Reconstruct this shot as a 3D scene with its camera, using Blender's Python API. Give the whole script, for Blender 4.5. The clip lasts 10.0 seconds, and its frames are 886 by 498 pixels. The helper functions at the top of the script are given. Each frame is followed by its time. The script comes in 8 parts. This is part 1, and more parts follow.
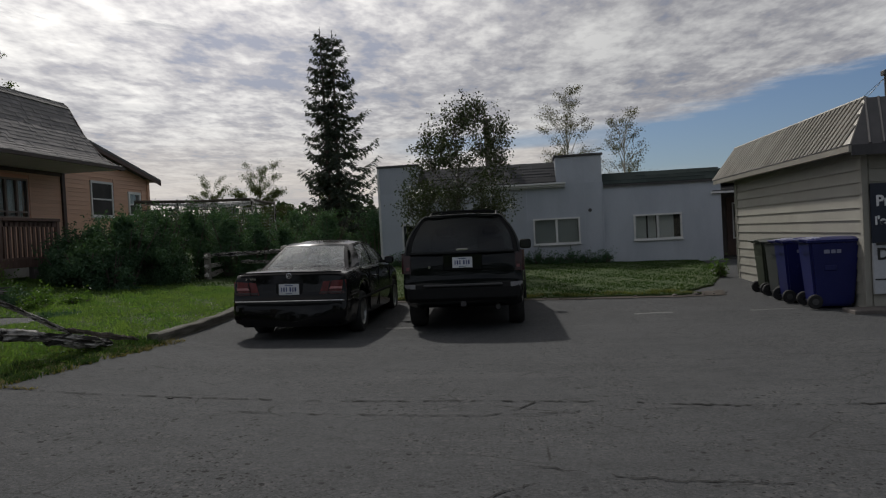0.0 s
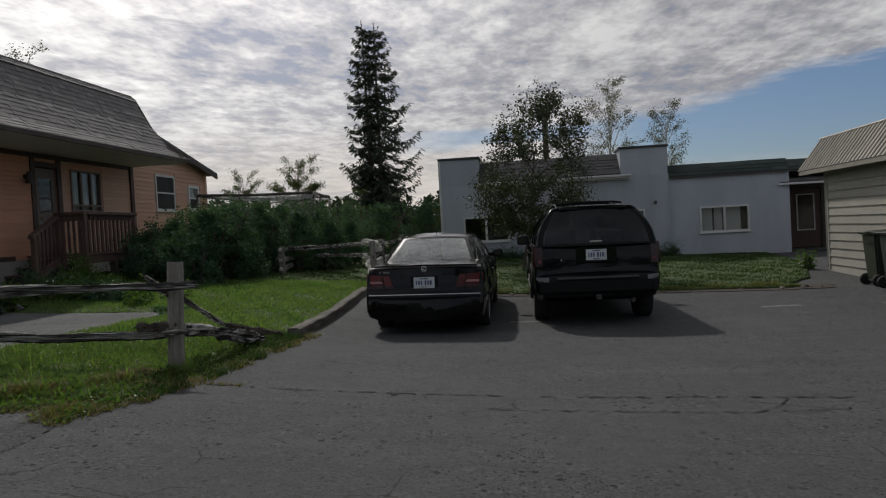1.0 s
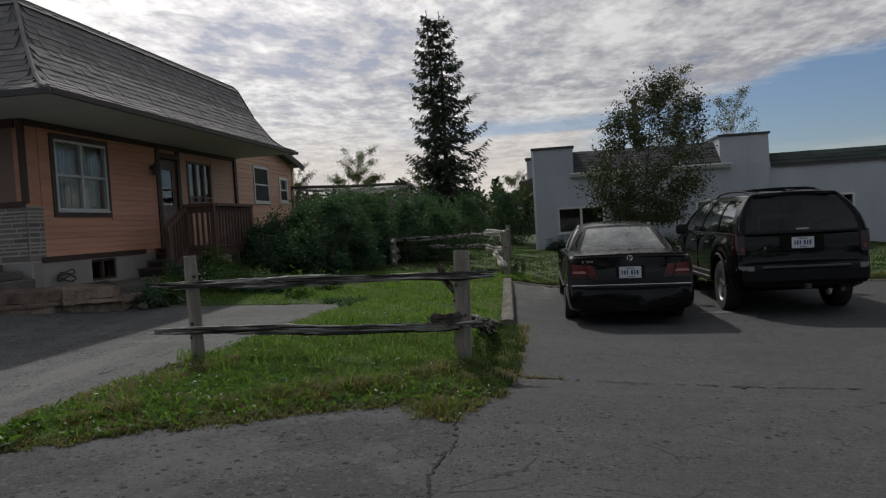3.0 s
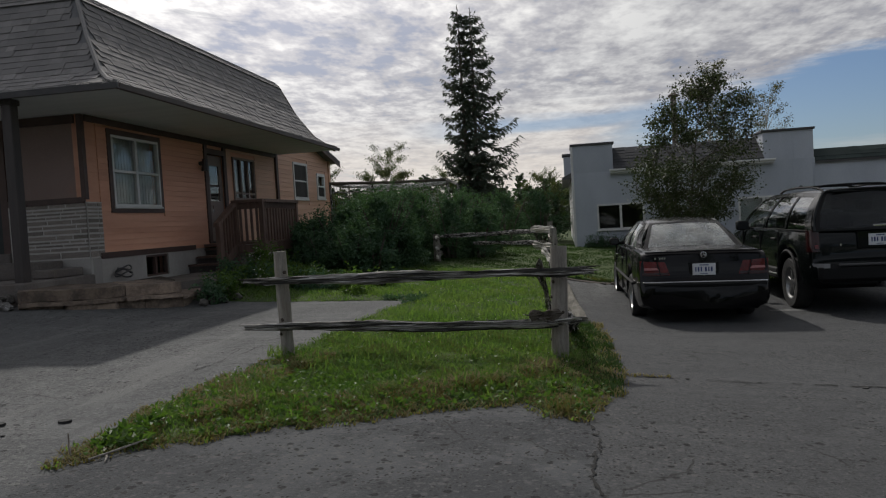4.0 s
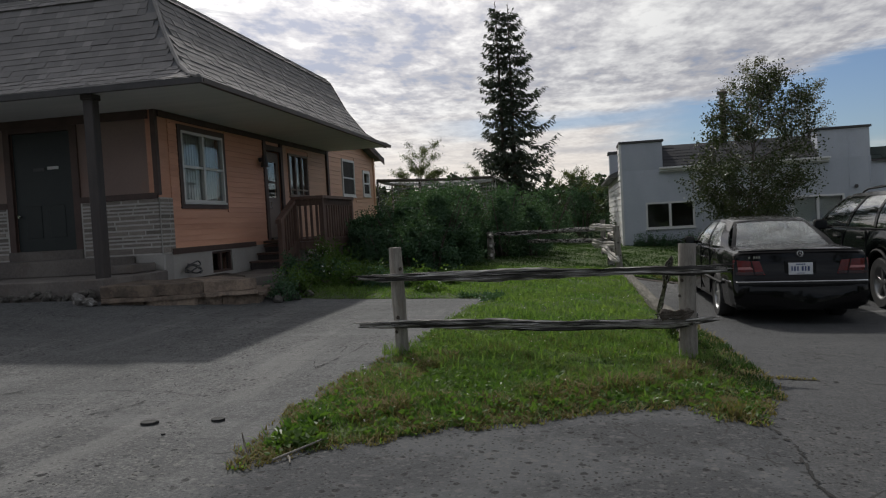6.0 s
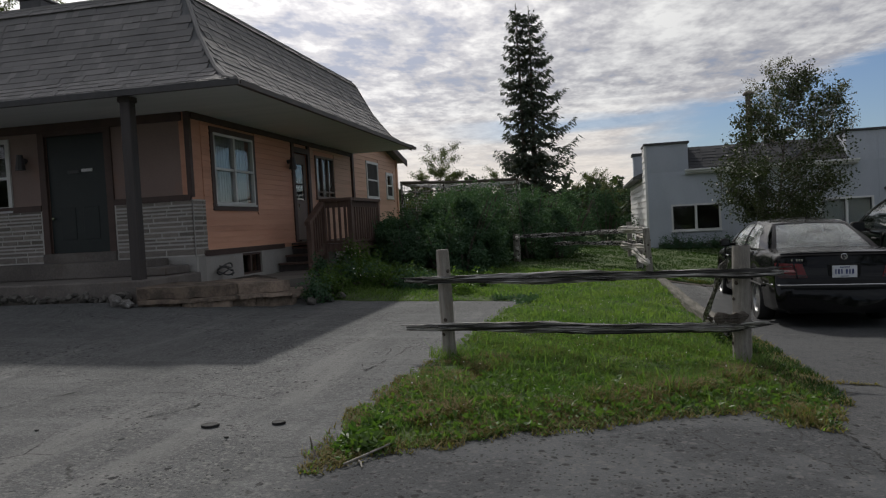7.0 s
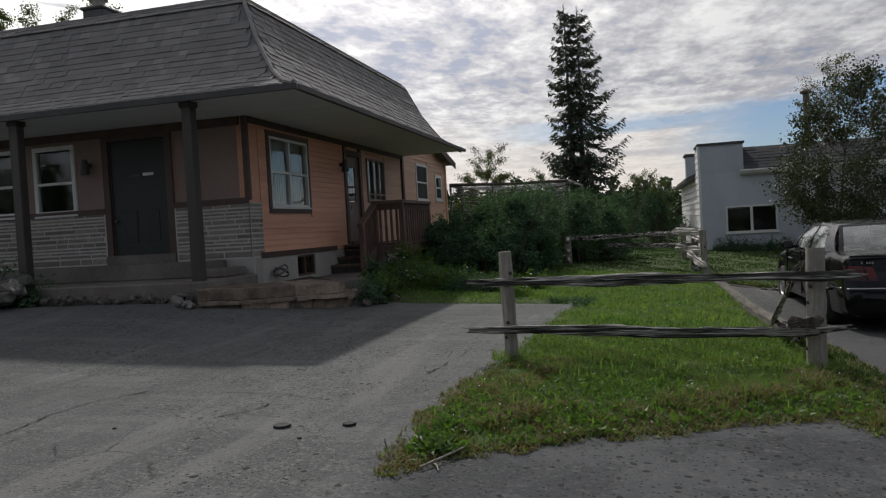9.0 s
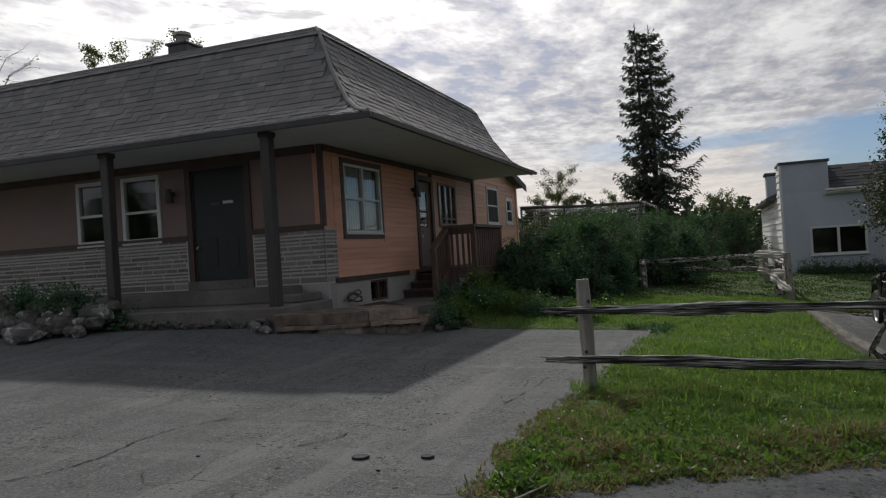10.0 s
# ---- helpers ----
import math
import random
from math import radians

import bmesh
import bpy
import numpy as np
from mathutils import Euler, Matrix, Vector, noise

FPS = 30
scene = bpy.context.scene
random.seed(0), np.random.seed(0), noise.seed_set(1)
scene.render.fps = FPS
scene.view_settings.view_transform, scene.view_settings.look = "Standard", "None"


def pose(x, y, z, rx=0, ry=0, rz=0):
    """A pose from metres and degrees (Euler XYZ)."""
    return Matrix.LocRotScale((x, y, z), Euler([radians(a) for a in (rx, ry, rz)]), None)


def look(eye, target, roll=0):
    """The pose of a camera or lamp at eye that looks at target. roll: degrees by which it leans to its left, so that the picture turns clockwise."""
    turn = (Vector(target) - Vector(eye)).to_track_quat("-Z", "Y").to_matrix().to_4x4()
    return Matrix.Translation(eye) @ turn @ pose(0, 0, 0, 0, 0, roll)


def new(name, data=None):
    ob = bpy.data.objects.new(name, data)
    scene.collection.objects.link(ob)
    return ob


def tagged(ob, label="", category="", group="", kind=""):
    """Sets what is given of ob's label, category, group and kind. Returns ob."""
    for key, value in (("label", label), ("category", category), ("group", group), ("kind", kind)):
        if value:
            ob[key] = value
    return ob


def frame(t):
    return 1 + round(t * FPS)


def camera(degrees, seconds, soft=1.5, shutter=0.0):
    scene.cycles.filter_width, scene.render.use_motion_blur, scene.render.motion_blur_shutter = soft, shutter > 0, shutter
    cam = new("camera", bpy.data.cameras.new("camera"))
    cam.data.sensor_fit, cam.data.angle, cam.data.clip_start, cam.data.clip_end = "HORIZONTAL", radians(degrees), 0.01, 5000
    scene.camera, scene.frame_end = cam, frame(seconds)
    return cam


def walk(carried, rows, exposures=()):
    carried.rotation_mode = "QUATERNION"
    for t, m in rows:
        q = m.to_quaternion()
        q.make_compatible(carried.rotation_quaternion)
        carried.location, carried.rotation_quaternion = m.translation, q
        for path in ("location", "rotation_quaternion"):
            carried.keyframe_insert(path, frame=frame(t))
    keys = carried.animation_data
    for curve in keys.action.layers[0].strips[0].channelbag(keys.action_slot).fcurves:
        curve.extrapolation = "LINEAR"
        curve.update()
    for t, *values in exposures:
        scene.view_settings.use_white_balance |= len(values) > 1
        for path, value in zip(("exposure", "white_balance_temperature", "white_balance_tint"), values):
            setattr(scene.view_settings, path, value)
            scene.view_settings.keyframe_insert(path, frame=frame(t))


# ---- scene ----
cam = camera(61.9, 10.0, soft=1.2)
METRES, EYE, TILT, LEAN, TURN = 6.726, 1.5, 0.0, 0.0, 6.5
ROWS = [
    (0.0, 0.0, 0.0, 0.0, -0.06, -1.06, 2.99),
    (0.5, -0.1301, 0.0161, 0.0048, 0.21, -1.3, 3.09),
    (1.0, -0.2721, 0.0312, 0.0102, 0.38, -1.5, 3.17),
    (1.5, -0.3936, 0.0423, 0.0147, 0.44, -1.62, 3.24),
    (2.0, -0.4922, 0.0545, 0.0182, 0.5, -1.86, 3.27),
    (2.5, -0.5824, 0.0642, 0.021, 0.8, -1.99, 3.39),
    (3.0, -0.6569, 0.0722, 0.0235, 1.41, -2.0, 3.51),
    (4.5, -0.8074, 0.0902, 0.0292, 3.0, -2.22, 3.38),
    (5.0, -0.8456, 0.094, 0.0306, 3.24, -2.22, 3.32),
    (5.5, -0.8767, 0.0972, 0.0315, 3.49, -2.24, 3.23),
    (7.0, -0.9516, 0.105, 0.0344, 4.99, -1.97, 3.16),
    (7.5, -0.9661, 0.1066, 0.0351, 5.35, -1.79, 3.08),
    (8.0, -0.9737, 0.1074, 0.0354, 5.6, -1.65, 3.03),
    (8.5, -0.9756, 0.1075, 0.035, 6.79, -1.57, 3.15),
    (9.0, -0.9773, 0.1064, 0.0355, 8.36, -1.61, 3.25),
    (9.5, -0.9803, 0.1064, 0.041, 10.49, -0.99, 3.54),
    (10.0, -0.9866, 0.1127, 0.0437, 13.72, 0.4, 3.58),
]
walk(cam, [(t, pose(0, 0, EYE, TILT, LEAN, TURN) @ pose(METRES * x, METRES * y, METRES * z, 90 + pitch, roll, yaw)) for t, x, y, z, yaw, pitch, roll in ROWS],
     exposures=[(0.0, -0.25), (1.5, -0.13), (3.0, -0.06), (4.5, 0.08), (5.5, 0.20), (7.0, 0.15), (8.5, 0.12), (9.2, 0.17), (10.0, 0.09)])

# ---- small builders -------------------------------------------------------
V = Vector
ORIGIN = {}


def thing(name, base, label, category, group="", kind=""):
    """An empty at the base of a thing; parts are built in world metres around it."""
    ob = new(name)
    ob.empty_display_size = 0.2
    ob.location = base
    ORIGIN[ob] = V(base)
    return tagged(ob, label, category, group, kind)


def part(name, bm, material, parent=None, label="", smooth=False, kind=""):
    """One mesh object out of a bmesh in world metres, under a thing or a part."""
    me = bpy.data.meshes.new(name)
    if bm.verts:
        lo = V([min(v.co[i] for v in bm.verts) for i in range(3)])
        hi = V([max(v.co[i] for v in bm.verts) for i in range(3)])
        c = (lo + hi) / 2
    else:
        c = V()
    bmesh.ops.translate(bm, verts=bm.verts, vec=-c)
    if smooth:
        for f in bm.faces:
            f.smooth = True
    bm.to_mesh(me)
    bm.free()
    if smooth:
        me.set_sharp_from_angle(angle=radians(38))
    me.materials.append(material)
    ob = new(name, me)
    if parent is not None:
        ob.parent = parent
        ob.location = c - ORIGIN[parent]
    else:
        ob.location = c
    ORIGIN[ob] = c
    if label or kind:
        tagged(ob, label, kind=kind)
    return ob


def raw(name, verts, faces, material, parent=None, label="", smooth=False, kind=""):
    """A mesh object straight from points and faces in world metres."""
    me = bpy.data.meshes.new(name)
    vs = np.array(verts, dtype=float)
    c = (vs.min(0) + vs.max(0)) / 2
    me.from_pydata((vs - c).tolist(), [], faces)
    if smooth:
        me.polygons.foreach_set("use_smooth", [True] * len(me.polygons))
    me.materials.append(material)
    ob = new(name, me)
    c = V(c)
    if parent is not None:
        ob.parent = parent
        ob.location = c - ORIGIN[parent]
    else:
        ob.location = c
    ORIGIN[ob] = c
    if label or kind:
        tagged(ob, label, kind=kind)
    return ob


def piece(name, mesh, parent, place, turn=(0, 0, 0), scale=(1, 1, 1)):
    """One of many alike pieces on a shared mesh."""
    ob = new(name, mesh)
    ob.parent = parent
    ob.location = V(place) - ORIGIN[parent]
    ob.rotation_euler = turn
    ob.scale = scale
    ORIGIN[ob] = V(place)
    return ob


def box(bm, x0, x1, y0, y1, z0, z1, bevel=0.0, m=None):
    r = bmesh.ops.create_cube(bm, size=1.0)
    vs = r["verts"]
    bmesh.ops.scale(bm, vec=(abs(x1 - x0), abs(y1 - y0), abs(z1 - z0)), verts=vs)
    bmesh.ops.translate(bm, vec=((x0 + x1) / 2, (y0 + y1) / 2, (z0 + z1) / 2), verts=vs)
    if bevel:
        es = list({e for v in vs for e in v.link_edges})
        out = bmesh.ops.bevel(bm, geom=es, offset=bevel, segments=1, affect="EDGES", profile=0.5)
        vs = list({v for f in out["faces"] for v in f.verts})
    if m is not None:
        bmesh.ops.transform(bm, matrix=m, verts=vs)
    return bm


def tube(bm, pts, radii, seg=8, wob=0.0, rng=None):
    """A tapered tube along a line of points."""
    rings = []
    pts = [V(p) for p in pts]
    if not hasattr(radii, "__len__"):
        radii = [radii] * len(pts)
    up = V((0.13, 0.21, 1)).normalized()
    for i, p in enumerate(pts):
        d = (pts[min(i + 1, len(pts) - 1)] - pts[max(i - 1, 0)]).normalized()
        a = d.cross(up)
        if a.length < 0.05:
            a = d.cross(V((1, 0, 0)))
        a.normalize()
        b = d.cross(a)
        ring = []
        for k in range(seg):
            t = 2 * math.pi * k / seg
            r = radii[i] * (1 + (rng.uniform(-wob, wob) if rng else 0))
            ring.append(bm.verts.new(p + (a * math.cos(t) + b * math.sin(t)) * r))
        rings.append(ring)
    for r0, r1 in zip(rings, rings[1:]):
        for k in range(seg):
            bm.faces.new((r0[k], r0[(k + 1) % seg], r1[(k + 1) % seg], r1[k]))
    bm.faces.new(rings[0][::-1])
    bm.faces.new(rings[-1])
    return bm


def prism(bm, poly, axis, a0, a1):
    """A polygon in the two other axes, drawn out along axis from a0 to a1."""
    i = "xyz".index(axis)

    def at(p, a):
        q = list(p)
        q.insert(i, a)
        return bm.verts.new(q)
    lo = [at(p, a0) for p in poly]
    hi = [at(p, a1) for p in poly]
    n = len(poly)
    bm.faces.new(lo)
    bm.faces.new(hi[::-1])
    for k in range(n):
        bm.faces.new((lo[k], hi[k], hi[(k + 1) % n], lo[(k + 1) % n]))
    bmesh.ops.recalc_face_normals(bm, faces=bm.faces)
    return bm


def B():
    return bmesh.new()


def bx(*a, **k):
    return box(B(), *a, **k)


# ---- node builders ----------------------------------------------------------
def node(nt, kind, **kw):
    n = nt.nodes.new("ShaderNode" + kind)
    for k, v in kw.items():
        if k == "ins":
            for name, val in v.items():
                s = n.inputs[name]
                if isinstance(val, bpy.types.NodeSocket):
                    nt.links.new(val, s)
                else:
                    s.default_value = val
        elif k == "operation":
            n.operation = v
        elif k == "blend":
            n.data_type = "RGBA"
            n.blend_type = v
    return n


def mth(nt, op, a, b=0.0, c=0.0, clamp=False):
    n = node(nt, "Math", operation=op, ins={0: a, 1: b, 2: c})
    n.use_clamp = clamp
    return n.outputs[0]


def ramp(nt, fac, stops):
    n = node(nt, "ValToRGB", ins={0: fac})
    e = n.color_ramp.elements
    while len(e) < len(stops):
        e.new(0.5)
    for el, (p, c) in zip(e, stops):
        el.position = p
        el.color = (c, c, c, 1) if not hasattr(c, "__len__") else (*c, 1)
    return n.outputs[0]


def mix(nt, fac, a, b, blend="MIX"):
    n = node(nt, "Mix", blend=blend)
    for key, val in ((0, fac), (6, a), (7, b)):
        s = n.inputs[key]
        if isinstance(val, bpy.types.NodeSocket):
            nt.links.new(val, s)
        elif key == 0:
            s.default_value = val
        else:
            s.default_value = (*val, 1) if hasattr(val, "__len__") and len(val) == 3 else val
    return n.outputs[2]


def noi(nt, vec, scale, detail=4.0, rough=0.55, dist=0.0):
    return node(nt, "TexNoise", ins={"Vector": vec, "Scale": scale, "Detail": detail, "Roughness": rough, "Distortion": dist}).outputs[0]


def smooth_step(nt, x, lo, hi):
    n = node(nt, "MapRange", ins={0: x, 1: lo, 2: hi, 3: 0.0, 4: 1.0})
    n.interpolation_type = "SMOOTHSTEP"
    return n.outputs[0]


# ---- sky and sun ------------------------------------------------------------
SUN_AZ, SUN_EL = radians(-26.0), radians(43.0)      # from +y towards +x; the sun stands ahead and to the west of it
world = bpy.data.worlds.new("World")
scene.world = world
world.use_nodes = True
wt = world.node_tree
wt.nodes.clear()
geo = node(wt, "TexCoord").outputs["Generated"]
sep = node(wt, "SeparateXYZ", ins={0: geo})
dx, dy, dz = sep.outputs
zz = mth(wt, "MAXIMUM", dz, 0.0)
inv = mth(wt, "DIVIDE", 1.0, mth(wt, "ADD", zz, 0.06))
flat = node(wt, "CombineXYZ", ins={0: mth(wt, "MULTIPLY", dx, inv), 1: mth(wt, "MULTIPLY", dy, inv), 2: 0.0}).outputs[0]
rot = node(wt, "Mapping", ins={0: flat, 2: (3.1, 1.7, 0.4), 3: (0, 0, 0.5), 1: (0, 0, 0)})
rot.inputs["Location"].default_value = (3.1, 1.7, 0.0)
rot.inputs["Rotation"].default_value = (0, 0, -0.25)
rot.inputs["Scale"].default_value = (1.0, 0.62, 1.0)
cl = rot.outputs[0]
big = noi(wt, cl, 0.9, 3.0, 0.5, 0.3)
puff = mth(wt, "ADD", mth(wt, "MULTIPLY", noi(wt, cl, 7.2, 3.0, 0.55, 0.15), 0.58), mth(wt, "MULTIPLY", noi(wt, cl, 2.9, 3.0, 0.5, 0.2), 0.42))
fine = noi(wt, cl, 24.0, 3.0, 0.6)
thick = mth(wt, "ADD", mth(wt, "ADD", mth(wt, "MULTIPLY", big, 0.7), mth(wt, "MULTIPLY", puff, 1.3)), mth(wt, "MULTIPLY", fine, 0.30))
thick = mth(wt, "SUBTRACT", thick, 0.65)
az = mth(wt, "MULTIPLY", mth(wt, "ARCTAN2", dx, dy), 57.2958)
el = mth(wt, "MULTIPLY", mth(wt, "ARCSINE", dz), 57.2958)
wav = mth(wt, "MULTIPLY", mth(wt, "SUBTRACT", noi(wt, node(wt, "CombineXYZ", ins={0: mth(wt, "MULTIPLY", az, 0.12), 1: mth(wt, "MULTIPLY", el, 0.9), 2: 3.0}).outputs[0], 1.0, 5.0, 0.6), 0.5), 3.4)
top_line = mth(wt, "ADD", 6.5, mth(wt, "MULTIPLY", az, 0.16))
el_w = mth(wt, "ADD", el, wav)
under = mth(wt, "SUBTRACT", 1.0, smooth_step(wt, mth(wt, "SUBTRACT", el_w, top_line), -0.7, 0.5))
blue_zone = mth(wt, "MULTIPLY", under, smooth_step(wt, mth(wt, "ADD", az, mth(wt, "MULTIPLY", wav, 2.0)), 1.0, 9.0))
blue_zone = mth(wt, "MULTIPLY", blue_zone, smooth_step(wt, az, 85.0, 50.0))
blue_zone = mth(wt, "MULTIPLY", blue_zone, smooth_step(wt, el_w, 0.8, 4.2))
streak = mth(wt, "SUBTRACT", 1.0, smooth_step(wt, mth(wt, "ABSOLUTE", mth(wt, "SUBTRACT", mth(wt, "ADD", el, mth(wt, "MULTIPLY", wav, 0.5)), 6.9)), 0.15, 1.0))
streak = mth(wt, "MULTIPLY", mth(wt, "MULTIPLY", streak, smooth_step(wt, az, -14.0, -3.0)), 0.75)
gap = ramp(wt, thick, [(0.24, 1.0), (0.38, 0.0)])
clear = mth(wt, "MAXIMUM", mth(wt, "MAXIMUM", blue_zone, streak), mth(wt, "MULTIPLY", gap, 0.27), clamp=True)
shade = ramp(wt, thick, [(0.26, (0.44, 0.44, 0.49)), (0.42, (0.58, 0.57, 0.595)), (0.54, (0.78, 0.765, 0.765)), (0.73, (1.05, 1.03, 1.0))])
sun_dir = node(wt, "VectorMath", operation="DOT_PRODUCT", ins={0: geo, 1: (math.sin(SUN_AZ) * math.cos(SUN_EL), math.cos(SUN_AZ) * math.cos(SUN_EL), math.sin(SUN_EL))}).outputs["Value"]
glow = smooth_step(wt, sun_dir, 0.74, 1.0)
shade = mix(wt, 1.0, shade, mix(wt, glow, (1.0, 1.0, 1.0), (2.3, 2.23, 2.12)), "MULTIPLY")
thin = noi(wt, node(wt, "CombineXYZ", ins={0: mth(wt, "MULTIPLY", az, 0.035), 1: mth(wt, "MULTIPLY", el, 0.75), 2: 7.0}).outputs[0], 1.0, 4.0, 0.6)
bars = mth(wt, "MULTIPLY", smooth_step(wt, thin, 0.52, 0.66), smooth_step(wt, el, 14.0, 8.0))
low = smooth_step(wt, el_w, 10.0, 2.0)
shade = mix(wt, mth(wt, "MULTIPLY", low, 0.80), shade, (1.10, 0.985, 0.865))
shade = mix(wt, mth(wt, "MULTIPLY", bars, 0.48), shade, (0.50, 0.50, 0.545))
wisp = noi(wt, node(wt, "CombineXYZ", ins={0: mth(wt, "MULTIPLY", az, 0.11), 1: mth(wt, "ADD", mth(wt, "MULTIPLY", el, 0.62), mth(wt, "MULTIPLY", az, 0.06)), 2: 1.5}).outputs[0], 1.0, 5.0, 0.62, 0.4)
wisp = mth(wt, "MULTIPLY", smooth_step(wt, wisp, 0.54, 0.66), mth(wt, "MULTIPLY", smooth_step(wt, az, -8.0, -20.0), smooth_step(wt, el, 10.0, 15.0)))
shade = mix(wt, mth(wt, "MULTIPLY", wisp, 0.68), shade, (0.52, 0.53, 0.58))
away = mth(wt, "ADD", 0.52, mth(wt, "MULTIPLY", smooth_step(wt, sun_dir, -0.25, 0.62), 0.23))
away = mth(wt, "MULTIPLY", away, mth(wt, "SUBTRACT", 1.0, mth(wt, "MULTIPLY", smooth_step(wt, el, 24.0, 70.0), 0.44)))
away = mth(wt, "MULTIPLY", away, mth(wt, "SUBTRACT", 1.0, mth(wt, "MULTIPLY", smooth_step(wt, az, -20.0, 20.0), 0.14)))
shade = mix(wt, 1.0, shade, mix(wt, 1.0, node(wt, "CombineColor", ins={0: away, 1: away, 2: away}).outputs[0], mix(wt, smooth_step(wt, sun_dir, 0.1, 0.66), (0.91, 1.01, 1.15), (0.99, 1.01, 1.04)), "MULTIPLY"), "MULTIPLY")
sky = node(wt, "TexSky")
sky.sky_type = "NISHITA"
sky.sun_disc = False
sky.sun_elevation, sky.sun_rotation = SUN_EL, SUN_AZ
sky.air_density, sky.dust_density = 1.0, 0.6
blue = mix(wt, 1.0, sky.outputs[0], (0.76, 0.87, 1.08), "MULTIPLY")
bg_sky = node(wt, "Background", ins={0: blue, 1: 0.055})
bg_cloud = node(wt, "Background", ins={0: shade, 1: 1.0})
both = node(wt, "MixShader", ins={0: clear, 1: bg_cloud.outputs[0], 2: bg_sky.outputs[0]})
out = node(wt, "OutputWorld", ins={0: both.outputs[0]})

sun_data = bpy.data.lights.new("sun", "SUN")
sun_data.energy, sun_data.angle, sun_data.color = 2.25, radians(1.8), (1.0, 0.965, 0.91)
sun = new("sun", sun_data)
sun_to = V((math.sin(SUN_AZ) * math.cos(SUN_EL), math.cos(SUN_AZ) * math.cos(SUN_EL), math.sin(SUN_EL)))
sun.matrix_world = look(sun_to * 60, (0, 0, 0))


# ---- materials --------------------------------------------------------------
def material(name, rough=0.7, metal=0.0, spec=0.5):
    m = bpy.data.materials.new(name)
    m.use_nodes = True
    nt = m.node_tree
    b = nt.nodes["Principled BSDF"]
    b.inputs["Roughness"].default_value = rough
    b.inputs["Metallic"].default_value = metal
    b.inputs["Specular IOR Level"].default_value = spec
    return m, nt, b


def surf(name, c1, c2, scale=2.0, fine=40.0, rough=0.75, bump=0.3, depth=0.004, metal=0.0, spec=0.4, stretch=(1, 1, 1), rand=0.12, stain=None, stain_scale=0.6, wear=0.5):
    """A surface with two scales of variation, a change from piece to piece, fine relief and, where given, stains."""
    m, nt, b = material(name, rough, metal, spec)
    co = node(nt, "TexCoord").outputs["Object"]
    rnd = node(nt, "ObjectInfo").outputs["Random"]
    off = node(nt, "VectorMath", operation="ADD", ins={0: co, 1: node(nt, "CombineXYZ", ins={0: mth(nt, "MULTIPLY", rnd, 37.0), 1: mth(nt, "MULTIPLY", rnd, 11.0), 2: 0.0}).outputs[0]}).outputs[0]
    sc = node(nt, "VectorMath", operation="MULTIPLY", ins={0: off, 1: stretch}).outputs[0]
    n1 = noi(nt, sc, scale, 5.0, 0.6)
    n2 = noi(nt, sc, fine, 3.0, 0.65)
    f = mth(nt, "ADD", mth(nt, "MULTIPLY", n1, 0.65), mth(nt, "MULTIPLY", n2, 0.35))
    f = smooth_step(nt, f, 0.36, 0.64)
    col = mix(nt, f, c1, c2)
    val = mth(nt, "ADD", 1.0 - rand, mth(nt, "MULTIPLY", rnd, 2 * rand))
    col = mix(nt, 1.0, col, node(nt, "CombineColor", ins={0: val, 1: val, 2: val}).outputs[0], "MULTIPLY")
    if stain is not None:
        s = smooth_step(nt, noi(nt, sc, stain_scale, 6.0, 0.65, 0.4), 0.52, 0.70)
        col = mix(nt, mth(nt, "MULTIPLY", s, wear), col, stain)
    nt.links.new(col, b.inputs["Base Color"])
    r = mth(nt, "ADD", rough - 0.08, mth(nt, "MULTIPLY", n2, 0.16), clamp=True)
    nt.links.new(r, b.inputs["Roughness"])
    bp = node(nt, "Bump", ins={"Strength": bump, "Distance": depth, "Height": n2})
    nt.links.new(bp.outputs[0], b.inputs["Normal"])
    return m


